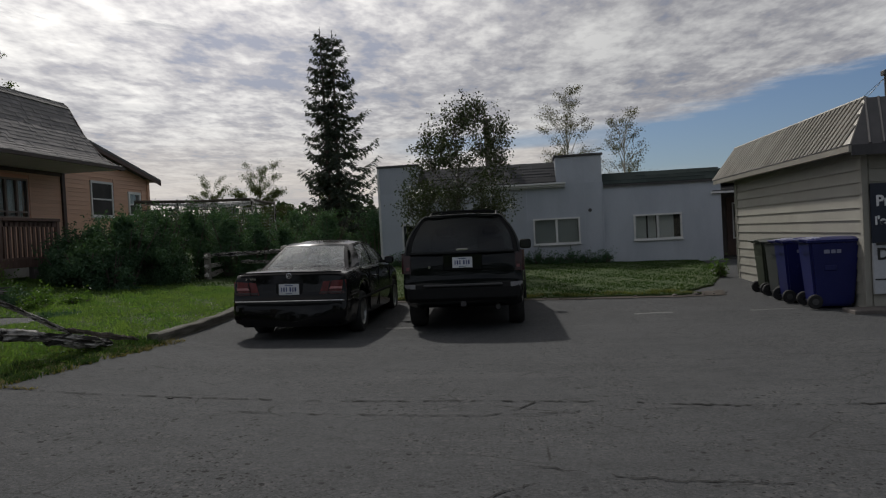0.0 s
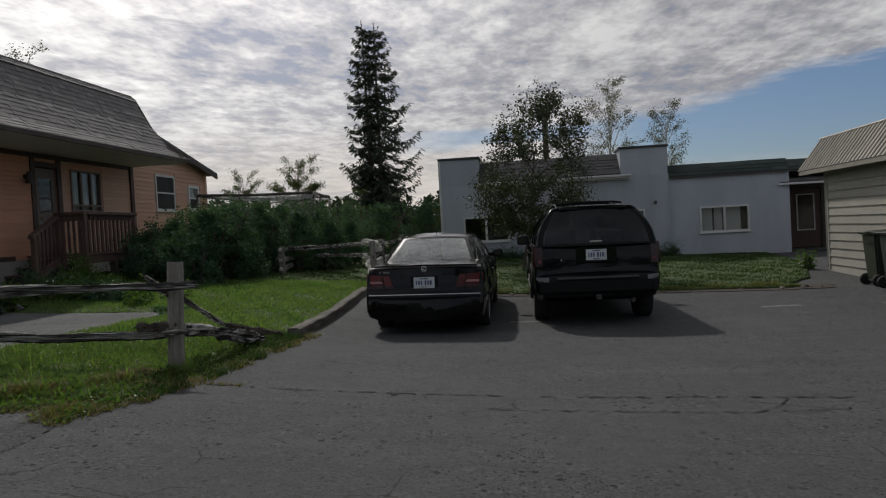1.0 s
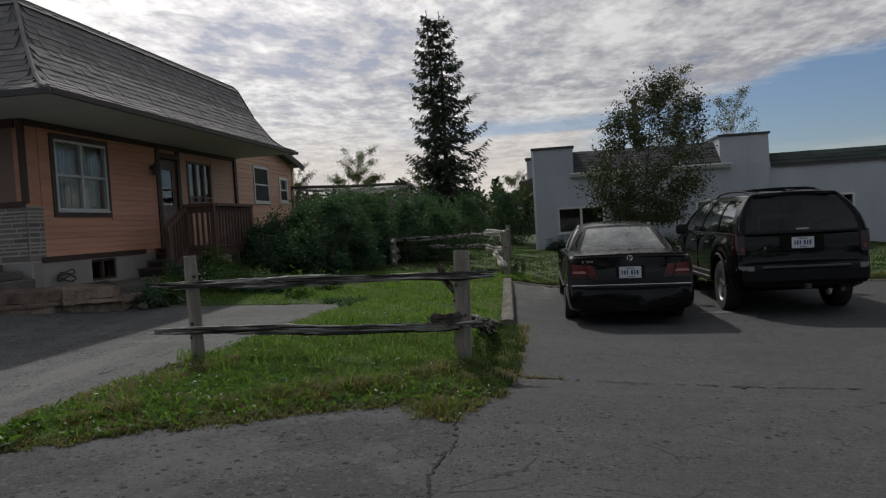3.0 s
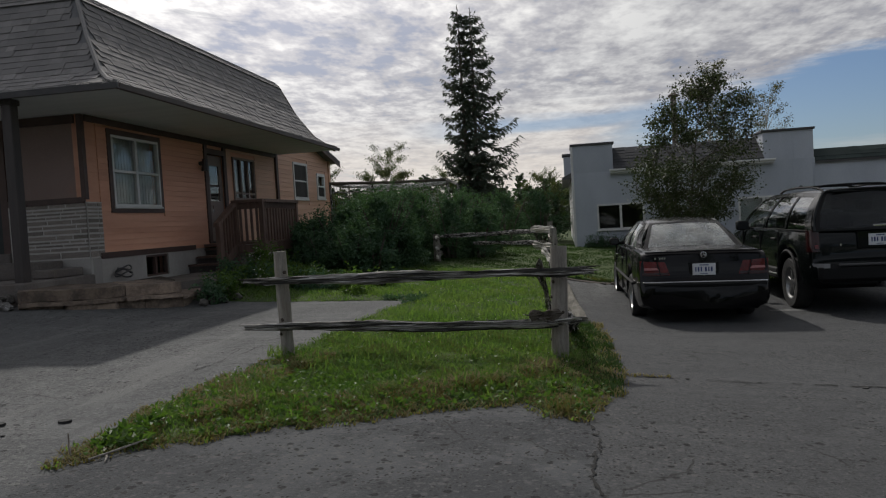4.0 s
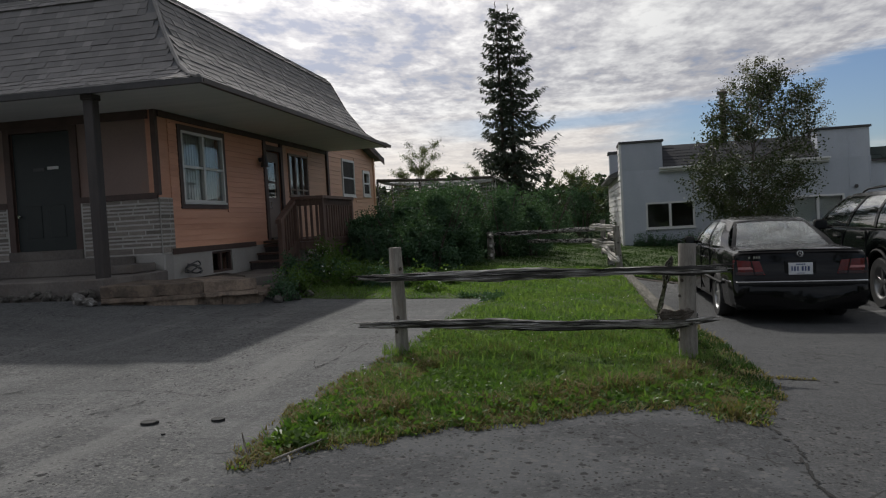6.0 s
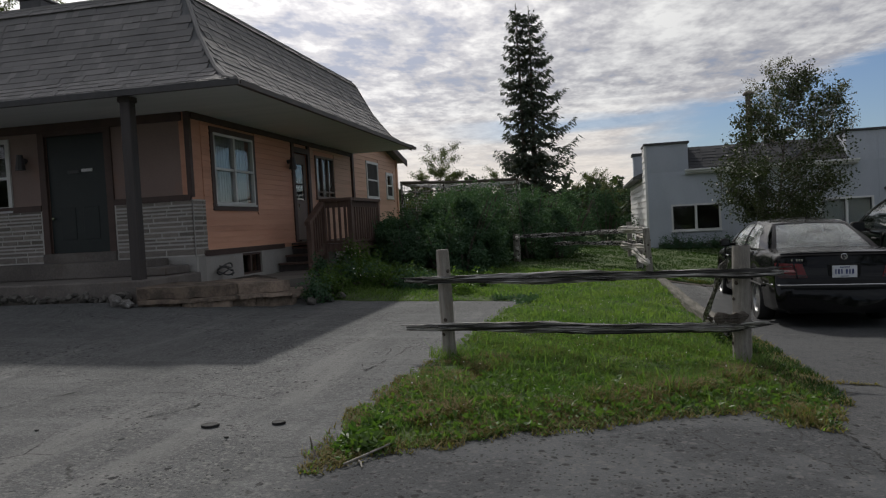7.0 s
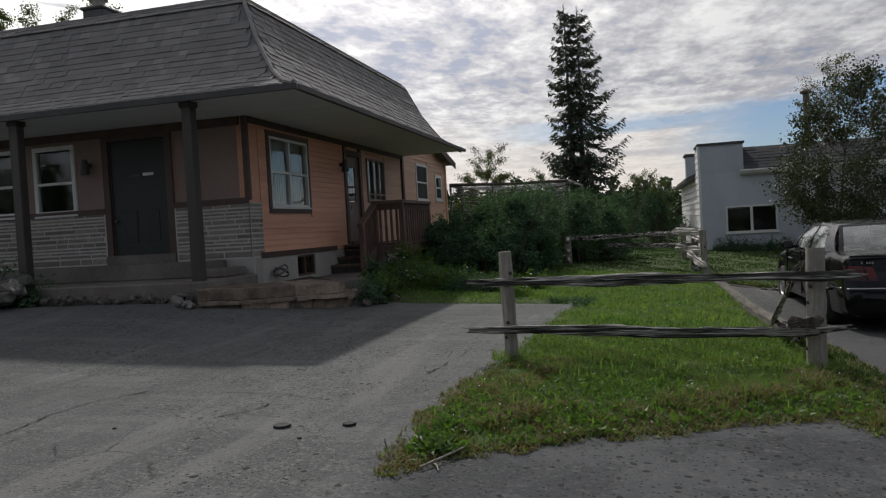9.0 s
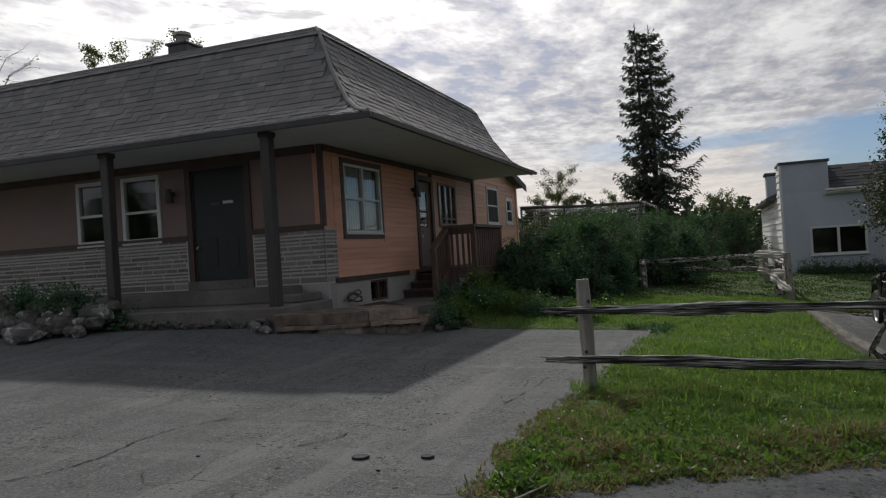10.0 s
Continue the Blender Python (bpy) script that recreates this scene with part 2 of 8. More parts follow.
def asphalt(name, lot, drive, grit=210.0):
    """Old asphalt: a darker lot that passes into a paler, more weathered driveway west of the lawn's tip."""
    m, nt, b = material(name, 0.9, 0.0, 0.25)
    co = node(nt, "NewGeometry").outputs["Position"]
    xyz = node(nt, "SeparateXYZ", ins={0: co})
    big = noi(nt, co, 0.55, 6.0, 0.6, 0.5)
    mid = noi(nt, co, 6.0, 5.0, 0.65)
    grain = noi(nt, co, grit, 2.0, 0.7)
    vor = node(nt, "TexVoronoi", ins={"Vector": co, "Scale": grit * 0.6})
    f = smooth_step(nt, mth(nt, "ADD", mth(nt, "MULTIPLY", big, 0.55), mth(nt, "MULTIPLY", mid, 0.45)), 0.36, 0.64)
    west = mth(nt, "ADD", mth(nt, "MULTIPLY", xyz.outputs[0], -1.0), mth(nt, "MULTIPLY", xyz.outputs[1], 0.35))
    west = smooth_step(nt, mth(nt, "ADD", west, mth(nt, "MULTIPLY", mth(nt, "SUBTRACT", noi(nt, co, 1.3, 4.0, 0.6), 0.5), 1.2)), 8.75, 9.35)
    col = mix(nt, west, mix(nt, f, lot[0], lot[1]), mix(nt, f, drive[0], drive[1]))
    worn = smooth_step(nt, noi(nt, co, 1.7, 6.0, 0.7, 1.2), 0.54, 0.72)
    col = mix(nt, mth(nt, "MULTIPLY", worn, 0.5), col, mix(nt, west, lot[2], drive[2]))
    clot = noi(nt, co, 48.0, 3.0, 0.75)
    col = mix(nt, mth(nt, "MULTIPLY", smooth_step(nt, clot, 0.50, 0.66), 0.55), col, mix(nt, west, (0.105, 0.104, 0.103), (0.215, 0.21, 0.205)))
    col = mix(nt, mth(nt, "MULTIPLY", smooth_step(nt, clot, 0.46, 0.34), 0.6), col, mix(nt, west, (0.026, 0.026, 0.027), (0.055, 0.054, 0.053)))
    pit = noi(nt, co, 17.0, 4.0, 0.7, 0.6)
    col = mix(nt, mth(nt, "MULTIPLY", smooth_step(nt, pit, 0.40, 0.30), 0.8), col, mix(nt, west, (0.022, 0.022, 0.023), (0.045, 0.045, 0.046)))
    band = noi(nt, node(nt, "VectorMath", operation="MULTIPLY", ins={0: co, 1: (0.25, 1.6, 1.0)}).outputs[0], 1.4, 4.0, 0.6)
    col = mix(nt, mth(nt, "MULTIPLY", smooth_step(nt, band, 0.50, 0.68), 0.28), col, mix(nt, west, (0.095, 0.096, 0.098), (0.185, 0.185, 0.184)))
    # an older, bluer strip of paving between the lawn's front and the seam
    strip = mth(nt, "MULTIPLY", smooth_step(nt, xyz.outputs[0], -5.02, -5.10), smooth_step(nt, xyz.outputs[1], 6.5, 5.5))
    strip = mth(nt, "MULTIPLY", strip, mth(nt, "SUBTRACT", 1.0, west))
    worn2 = smooth_step(nt, noi(nt, co, 1.3, 5.0, 0.65, 0.6), 0.44, 0.60)
    col = mix(nt, mth(nt, "MULTIPLY", strip, 0.7), col, mix(nt, worn2, (0.032, 0.035, 0.040), (0.078, 0.082, 0.087)))
    track = noi(nt, node(nt, "VectorMath", operation="MULTIPLY", ins={0: co, 1: (2.4, 0.22, 1.0)}).outputs[0], 1.1, 5.0, 0.65)
    col = mix(nt, mth(nt, "MULTIPLY", mth(nt, "MULTIPLY", smooth_step(nt, track, 0.52, 0.66), 0.5), west), col, (0.050, 0.053, 0.054))
    col = mix(nt, mth(nt, "MULTIPLY", mth(nt, "MULTIPLY", smooth_step(nt, track, 0.46, 0.34), 0.5), west), col, (0.17, 0.168, 0.164))
    speck = smooth_step(nt, grain, 0.42, 0.66)
    col = mix(nt, mth(nt, "MULTIPLY", speck, 0.38), col, mix(nt, west, (0.11, 0.108, 0.106), (0.19, 0.186, 0.18)))
    # ravelled patches: stones gone from the binder leave dark pits, worn stone tops stand pale
    patchy = noi(nt, co, 0.9, 5.0, 0.65, 0.8)
    ravel = mth(nt, "ADD", 0.20, mth(nt, "MULTIPLY", smooth_step(nt, patchy, 0.40, 0.62), 0.80))
    ravel = mth(nt, "MAXIMUM", ravel, mth(nt, "MULTIPLY", strip, 0.85))
    warp = node(nt, "VectorMath", operation="ADD", ins={0: co, 1: node(nt, "VectorMath", operation="SCALE", ins={0: node(nt, "TexNoise", ins={"Vector": co, "Scale": 14.0, "Detail": 3.0}).outputs["Color"], "Scale": 0.05}).outputs[0]}).outputs[0]
    cells = node(nt, "TexVoronoi", ins={"Vector": warp, "Scale": 15.0})
    pick = node(nt, "SeparateColor", ins={0: cells.outputs["Color"]})
    hole = mth(nt, "MULTIPLY", smooth_step(nt, pick.outputs[0], 0.78, 0.84), smooth_step(nt, cells.outputs["Distance"], 0.36, 0.24))
    stone = mth(nt, "MULTIPLY", smooth_step(nt, pick.outputs[1], 0.70, 0.80), smooth_step(nt, cells.outputs["Distance"], 0.45, 0.22))
    tiny = node(nt, "TexVoronoi", ins={"Vector": warp, "Scale": 38.0})
    tpick = node(nt, "SeparateColor", ins={0: tiny.outputs["Color"]})
    hole2 = mth(nt, "MULTIPLY", smooth_step(nt, tpick.outputs[0], 0.66, 0.72), smooth_step(nt, tiny.outputs["Distance"], 0.40, 0.26))
    stone2 = mth(nt, "MULTIPLY", smooth_step(nt, tpick.outputs[1], 0.60, 0.72), smooth_step(nt, tiny.outputs["Distance"], 0.55, 0.30))
    col = mix(nt, mth(nt, "MULTIPLY", mth(nt, "MAXIMUM", stone, stone2), mth(nt, "MULTIPLY", ravel, 0.5)), col, mix(nt, west, (0.125, 0.122, 0.118), (0.215, 0.208, 0.198)))
    holes = mth(nt, "MULTIPLY", mth(nt, "MAXIMUM", hole, hole2), mth(nt, "MULTIPLY", ravel, 1.0))
    col = mix(nt, holes, col, mix(nt, west, (0.014, 0.014, 0.014), (0.020, 0.020, 0.020)))
    seam = node(nt, "TexVoronoi", ins={"Vector": warp, "Scale": 1.6})
    seam.feature = "DISTANCE_TO_EDGE"
    hair = mth(nt, "MULTIPLY", smooth_step(nt, seam.outputs["Distance"], 0.014, 0.004), smooth_step(nt, noi(nt, co, 1.1, 3.0, 0.6), 0.53, 0.62))
    col = mix(nt, mth(nt, "MULTIPLY", hair, 0.75), col, (0.022, 0.021, 0.020))
    nt.links.new(col, b.inputs["Base Color"])
    h = mth(nt, "SUBTRACT", mth(nt, "ADD", mth(nt, "MULTIPLY", grain, 0.5), mth(nt, "MULTIPLY", vor.outputs["Distance"], 0.6)), mth(nt, "MULTIPLY", holes, 1.2))
    bp = node(nt, "Bump", ins={"Strength": 0.7, "Distance": 0.006, "Height": h})
    bp2 = node(nt, "Bump", ins={"Strength": 0.5, "Distance": 0.02, "Height": mth(nt, "ADD", mid, clot), "Normal": bp.outputs[0]})
    nt.links.new(bp2.outputs[0], b.inputs["Normal"])
    return m


def split_wood(name, grain=(1.1, 24.0, 24.0)):
    """Old split wood: silvery ridges with long black fissures along the grain."""
    m, nt, b = material(name, 0.9, 0.0, 0.2)
    co = node(nt, "TexCoord").outputs["Object"]
    rnd = node(nt, "ObjectInfo").outputs["Random"]
    off = node(nt, "VectorMath", operation="ADD", ins={0: co, 1: node(nt, "CombineXYZ", ins={0: mth(nt, "MULTIPLY", rnd, 31.0), 1: rnd, 2: rnd}).outputs[0]}).outputs[0]
    gr = node(nt, "VectorMath", operation="MULTIPLY", ins={0: off, 1: grain}).outputs[0]
    n1 = noi(nt, gr, 1.0, 3.0, 0.55, 0.3)
    n2 = noi(nt, gr, 3.2, 3.0, 0.6)
    tone = noi(nt, off, 2.2, 4.0, 0.6)
    col = mix(nt, smooth_step(nt, n2, 0.36, 0.64), (0.14, 0.13, 0.118), (0.52, 0.50, 0.47))
    col = mix(nt, mth(nt, "MULTIPLY", smooth_step(nt, tone, 0.5, 0.66), 0.6), col, (0.075, 0.066, 0.058))
    fis = smooth_step(nt, n1, 0.52, 0.44)
    col = mix(nt, mth(nt, "MULTIPLY", fis, 0.9), col, (0.012, 0.011, 0.010))
    nt.links.new(col, b.inputs["Base Color"])
    bp = node(nt, "Bump", ins={"Strength": 1.0, "Distance": 0.012, "Height": mth(nt, "SUBTRACT", mth(nt, "MULTIPLY", n2, 0.4), fis)})
    nt.links.new(bp.outputs[0], b.inputs["Normal"])
    return m


def leafy(name, c1, c2, c3, thin=0.35, rough=0.55):
    """Leaves that let some light through, each one of a colour of its own."""
    m, nt, b = material(name, rough, 0.0, 0.2 if rough > 0.4 else 0.35)
    isl = node(nt, "NewGeometry").outputs["Random Per Island"]
    co = node(nt, "TexCoord").outputs["Object"]
    n1 = smooth_step(nt, noi(nt, co, 1.3, 3.0, 0.6), 0.35, 0.65)
    col = mix(nt, isl, c1, c2)
    col = mix(nt, mth(nt, "MULTIPLY", n1, 0.6), col, c3)
    nt.links.new(col, b.inputs["Base Color"])
    tr = node(nt, "BsdfTranslucent", ins={0: mix(nt, 1.0, col, (1.3, 1.5, 0.6), "MULTIPLY")})
    ms = node(nt, "MixShader", ins={0: thin, 1: b.outputs[0], 2: tr.outputs[0]})
    nt.links.new(ms.outputs[0], nt.nodes["Material Output"].inputs[0])
    return m


def glassy(name, tint=(0.75, 0.8, 0.8), rough=0.02):
    m, nt, b = material(name, rough, 0.0, 0.5)
    b.inputs["Base Color"].default_value = (*tint, 1)
    b.inputs["Transmission Weight"].default_value = 1.0
    b.inputs["IOR"].default_value = 1.45
    return m


def paint(name, c, rough=0.25, coat=0.5):
    """Car paint with a clear coat and road dust."""
    m, nt, b = material(name, rough, 0.0, 0.03)
    co = node(nt, "TexCoord").outputs["Object"]
    dust = smooth_step(nt, noi(nt, co, 5.0, 6.0, 0.7), 0.45, 0.8)
    col = mix(nt, mth(nt, "MULTIPLY", dust, 0.03), c, (0.08, 0.075, 0.07))
    nt.links.new(col, b.inputs["Base Color"])
    b.inputs["Coat Weight"].default_value = coat
    nt.links.new(mth(nt, "ADD", 0.03, mth(nt, "MULTIPLY", dust, 0.10)), b.inputs["Coat Roughness"])
    return m


def plain(name, c, rough=0.5, metal=0.0, spec=0.5):
    return surf(name, c, tuple(v * 0.82 for v in c), 3.0, 60.0, rough, 0.08, 0.001, metal, spec)


M_LOT = asphalt("worn_asphalt", ((0.045, 0.047, 0.050), (0.066, 0.0685, 0.072), (0.036, 0.038, 0.041)), ((0.058, 0.061, 0.063), (0.098, 0.101, 0.103), (0.046, 0.049, 0.051)))
M_CRACK = surf("crack_dirt", (0.008, 0.0078, 0.0075), (0.018, 0.017, 0.016), 8, 60, 0.95)
M_SOIL = surf("lawn_soil", (0.045, 0.074, 0.020), (0.074, 0.10, 0.031), 1.2, 30, 0.95, 0.8, 0.03, stain=(0.10, 0.10, 0.04), stain_scale=0.7, wear=0.15)
M_GRASS = leafy("grass_blades", (0.070, 0.130, 0.038), (0.140, 0.222, 0.074), (0.165, 0.205, 0.084), 0.5, 0.8)
# Darker copy of the grass: the far lawn's backlit look is in the colour.
M_GRASSFAR = leafy("dark_grass_blades", (0.036, 0.070, 0.022), (0.044, 0.082, 0.025), (0.050, 0.080, 0.028), 0.35, 0.9)
M_GRASSDRY = leafy("dry_grass_blades", (0.13, 0.135, 0.05), (0.085, 0.12, 0.038), (0.17, 0.15, 0.075), 0.3, 0.85)
M_STRAW = leafy("straw_blades", (0.24, 0.195, 0.10), (0.125, 0.10, 0.05), (0.17, 0.145, 0.07), 0.3, 0.9)
M_WEED = leafy("weed_leaves", (0.055, 0.11, 0.028), (0.11, 0.18, 0.045), (0.08, 0.12, 0.036), 0.4, 0.45)
M_CLOVER = plain("clover_flowers", (0.7, 0.68, 0.6), 0.8)
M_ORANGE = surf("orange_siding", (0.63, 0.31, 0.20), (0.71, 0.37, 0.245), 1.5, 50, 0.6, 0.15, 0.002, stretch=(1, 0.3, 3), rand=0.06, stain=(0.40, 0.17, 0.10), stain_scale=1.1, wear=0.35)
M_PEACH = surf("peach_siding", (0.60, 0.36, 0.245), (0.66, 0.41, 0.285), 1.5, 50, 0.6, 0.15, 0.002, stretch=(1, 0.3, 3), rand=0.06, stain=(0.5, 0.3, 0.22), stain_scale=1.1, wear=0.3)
# Orange panel, darkened and greyed: porch shade and haze are in the colour.
M_PANEL = surf("hazed_orange_panel", (0.25, 0.175, 0.15), (0.29, 0.205, 0.175), 1.0, 30, 0.65, 0.1, 0.002, stain=(0.36, 0.16, 0.09), stain_scale=0.8, wear=0.3)
M_BROWN = surf("brown_trim", (0.065, 0.040, 0.034), (0.095, 0.058, 0.048), 4, 60, 0.55, 0.2, 0.002)
M_POSTDARK = surf("dark_porch_wood", (0.046, 0.038, 0.036), (0.066, 0.054, 0.050), 4, 60, 0.6, 0.3, 0.003, stretch=(4, 4, 0.5))
M_STAIR = surf("stained_wood", (0.10, 0.062, 0.050), (0.175, 0.112, 0.09), 4, 60, 0.7, 0.4, 0.003, stretch=(4, 4, 0.6))
M_SOFFIT = surf("soffit_board", (0.74, 0.77, 0.78), (0.82, 0.84, 0.85), 1.0, 40, 0.7, 0.1, 0.002, stretch=(0.5, 4, 1))
M_STONE = surf("stone_veneer", (0.195, 0.168, 0.15), (0.275, 0.24, 0.212), 3.0, 30, 0.85, 0.6, 0.008, rand=0.3, stain=(0.2, 0.17, 0.15), stain_scale=2.0)
M_MORTAR = surf("mortar", (0.42, 0.40, 0.37), (0.52, 0.49, 0.455), 6, 60, 0.95, 0.4, 0.004)
M_CONC = surf("old_concrete", (0.115, 0.10, 0.092), (0.19, 0.168, 0.15), 1.2, 35, 0.9, 0.4, 0.005, stain=(0.13, 0.10, 0.08), stain_scale=1.1, wear=0.7)
M_FOUND = surf("foundation_parging", (0.30, 0.28, 0.26), (0.37, 0.35, 0.325), 1.0, 30, 0.9, 0.3, 0.004, stain=(0.33, 0.30, 0.27), stain_scale=0.8)
M_LEDGE = surf("flagstone", (0.135, 0.105, 0.085), (0.29, 0.222, 0.17), 4.5, 28, 0.95, 0.9, 0.016, rand=0.3, stain=(0.075, 0.065, 0.052), stain_scale=3.2, wear=0.75)
M_RUBBLE = surf("dark_rubble", (0.055, 0.05, 0.045), (0.13, 0.12, 0.105), 5.0, 22, 0.95, 0.8, 0.02, rand=0.35, stain=(0.24, 0.23, 0.21), stain_scale=4.0, wear=0.4)
M_ROCK = surf("field_rock", (0.085, 0.078, 0.072), (0.18, 0.168, 0.155), 4.0, 26, 0.92, 0.9, 0.02, rand=0.35, stain=(0.72, 0.70, 0.67), stain_scale=3.4, wear=0.95)
M_SHINGLE = surf("asphalt_shingle", (0.205, 0.194, 0.188), (0.255, 0.24, 0.232), 3.0, 90, 0.95, 0.6, 0.004, rand=0.13)
M_SHINGLE2 = surf("weathered_dark_shingle", (0.11, 0.11, 0.112), (0.16, 0.16, 0.162), 3.0, 80, 0.95, 0.5, 0.004, rand=0.2)
M_FLASH = surf("dark_flashing", (0.05, 0.048, 0.05), (0.075, 0.07, 0.072), 3, 40, 0.5, 0.1, 0.001)
M_FASCIA = surf("brown_fascia", (0.06, 0.045, 0.04), (0.085, 0.065, 0.055), 2, 40, 0.5, 0.1, 0.001)
M_WHITE = surf("white_paint", (0.60, 0.595, 0.58), (0.70, 0.69, 0.675), 2.5, 50, 0.55, 0.1, 0.001, stain=(0.55, 0.53, 0.50), stain_scale=1.5, wear=0.3)
M_STUCCO = surf("white_stucco", (0.41, 0.435, 0.485), (0.48, 0.505, 0.555), 0.8, 30, 0.85, 0.4, 0.004, stain=(0.40, 0.41, 0.43), stain_scale=0.5, wear=0.5, stretch=(1.6, 1.6, 0.5))
M_GREENROOF = surf("green_shingle", (0.045, 0.062, 0.055), (0.07, 0.088, 0.078), 2.0, 60, 0.9, 0.5, 0.004, rand=0.2)
M_CREAM = surf("cream_siding", (0.29, 0.275, 0.235), (0.335, 0.32, 0.275), 1.2, 40, 0.65, 0.15, 0.002, rand=0.05, stain=(0.24, 0.225, 0.19), stain_scale=0.9, wear=0.4)
M_TIN = surf("ribbed_steel", (0.27, 0.25, 0.21), (0.36, 0.33, 0.28), 1.5, 40, 0.5, 0.1, 0.002, metal=0.1)
M_GLASS = glassy("window_glass")
M_SCREEN = surf("insect_screen", (0.05, 0.048, 0.046), (0.075, 0.072, 0.07), 2.0, 160, 0.9, 0.3, 0.001, spec=0.1)
M_CURTAIN = surf("curtain_cloth", (0.62, 0.62, 0.60), (0.72, 0.71, 0.68), 6, 80, 0.9, 0.3, 0.004, stretch=(12, 12, 0.3))
# The unlit rooms' darkness is put into this near-black colour.
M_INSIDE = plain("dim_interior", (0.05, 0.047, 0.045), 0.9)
M_DOOR = surf("dark_door", (0.017, 0.022, 0.022), (0.023, 0.028, 0.027), 2, 40, 0.45, 0.1, 0.002)
M_GREYDOOR = surf("brown_grey_door", (0.20, 0.15, 0.13), (0.26, 0.20, 0.17), 2, 40, 0.6)
M_FENCE = split_wood("grey_split_wood")
M_FENCE_BACK = split_wood("grey_split_wood_backwards", (24.0, 1.1, 10.0))
M_POST = surf("peeled_post_wood", (0.165, 0.149, 0.128), (0.30, 0.277, 0.245), 5.0, 50, 0.85, 0.7, 0.006, stretch=(5, 5, 0.5), stain=(0.2, 0.16, 0.12), stain_scale=3.0, wear=0.6)
M_KERB = surf("kerb_timber", (0.085, 0.078, 0.062), (0.21, 0.195, 0.165), 3.0, 40, 0.95, 0.9, 0.012, stretch=(6, 0.6, 6), stain=(0.05, 0.055, 0.035), stain_scale=2.2, wear=0.8)
M_NET = surf("grey_netting", (0.22, 0.23, 0.24), (0.32, 0.33, 0.34), 4, 60, 0.9)
M_BARK = surf("tree_bark", (0.075, 0.06, 0.05), (0.14, 0.12, 0.10), 6, 50, 0.95, 0.8, 0.015, stretch=(3, 3, 0.5))
M_BIRCH = surf("pale_bark", (0.42, 0.39, 0.35), (0.60, 0.57, 0.53), 6, 50, 0.85, 0.4, 0.006, stain=(0.08, 0.07, 0.06), stain_scale=6.0, wear=0.7)
M_NEEDLE = leafy("spruce_needles", (0.042, 0.054, 0.044), (0.076, 0.092, 0.072), (0.050, 0.064, 0.050), 0.15, 0.75)
M_HEDGE = leafy("hedge_leaves", (0.044, 0.090, 0.052), (0.108, 0.175, 0.100), (0.066, 0.120, 0.070), 0.2, 0.72)
M_BIRCHLEAF = leafy("birch_leaves", (0.03, 0.045, 0.022), (0.075, 0.09, 0.045), (0.05, 0.055, 0.03), 0.18, 0.42)
M_BIRCHFAR = leafy("far_birch_leaves", (0.085, 0.085, 0.05), (0.14, 0.125, 0.08), (0.11, 0.095, 0.065), 0.3, 0.6)
M_WOODS = leafy("far_wood_leaves", (0.04, 0.06, 0.036), (0.075, 0.10, 0.058), (0.055, 0.075, 0.05), 0.15, 0.7)
M_FARLEAF = leafy("far_leaves", (0.05, 0.075, 0.028), (0.09, 0.11, 0.045), (0.12, 0.12, 0.06), 0.3, 0.6)
M_DARKSOIL = surf("bare_soil", (0.045, 0.035, 0.027), (0.08, 0.065, 0.05), 4, 40, 0.95, 0.8, 0.02)
M_BLACKCAR = paint("black_car_paint", (0.003, 0.003, 0.0035))
M_GREENCAR = paint("black_green_car_paint", (0.0035, 0.005, 0.005))
M_CARGLASS = glassy("car_glass", (0.88, 0.92, 0.90), 0.01)
M_CARGLASS.node_tree.nodes["Principled BSDF"].inputs["IOR"].default_value = 1.75
def pale_film(m, amount):
    """A pale diffuse film over a pane: dust, with reflected sky painted into it."""
    nt = m.node_tree
    b = nt.nodes["Principled BSDF"]
    co = node(nt, "TexCoord").outputs["Object"]
    film = mth(nt, "MULTIPLY", smooth_step(nt, noi(nt, co, 3.0, 5.0, 0.6), 0.25, 0.75), amount)
    d = node(nt, "BsdfDiffuse", ins={0: (0.55, 0.57, 0.56, 1)})
    ms = node(nt, "MixShader", ins={0: film, 1: b.outputs[0], 2: d.outputs[0]})
    nt.links.new(ms.outputs[0], nt.nodes["Material Output"].inputs[0])


pale_film(M_CARGLASS, 0.42)
M_TINT = glassy("tinted_car_glass", (0.10, 0.11, 0.11), 0.01)
M_SIDEGLASS = glassy("side_car_glass", (0.42, 0.46, 0.45), 0.01)
M_SIDEGLASS.node_tree.nodes["Principled BSDF"].inputs["IOR"].default_value = 1.8
M_CHROME = plain("chrome", (0.75, 0.75, 0.74), 0.12, 1.0)
M_ALLOY = plain("alloy", (0.36, 0.36, 0.355), 0.38, 0.85)
M_TYRE = surf("tyre_rubber", (0.018, 0.018, 0.018), (0.035, 0.034, 0.033), 12, 80, 0.85, 0.4, 0.004)
M_BLACKPL = plain("black_plastic", (0.012, 0.012, 0.012), 0.7, 0.0, 0.2)
M_GREYPL = plain("grey_plastic", (0.06, 0.06, 0.06), 0.5)
M_SEAT = plain("grey_upholstery", (0.16, 0.155, 0.15), 0.9)
M_MIRROR = plain("dim_mirror", (0.03, 0.032, 0.035), 0.1, 0.0, 0.6)
M_BUMPER = plain("grey_bumper_paint", (0.24, 0.24, 0.245), 0.3)
M_DARKRED = surf("dark_red_lens", (0.022, 0.003, 0.003), (0.035, 0.004, 0.004), 20, 90, 0.15, 0.2, 0.002, spec=0.6)
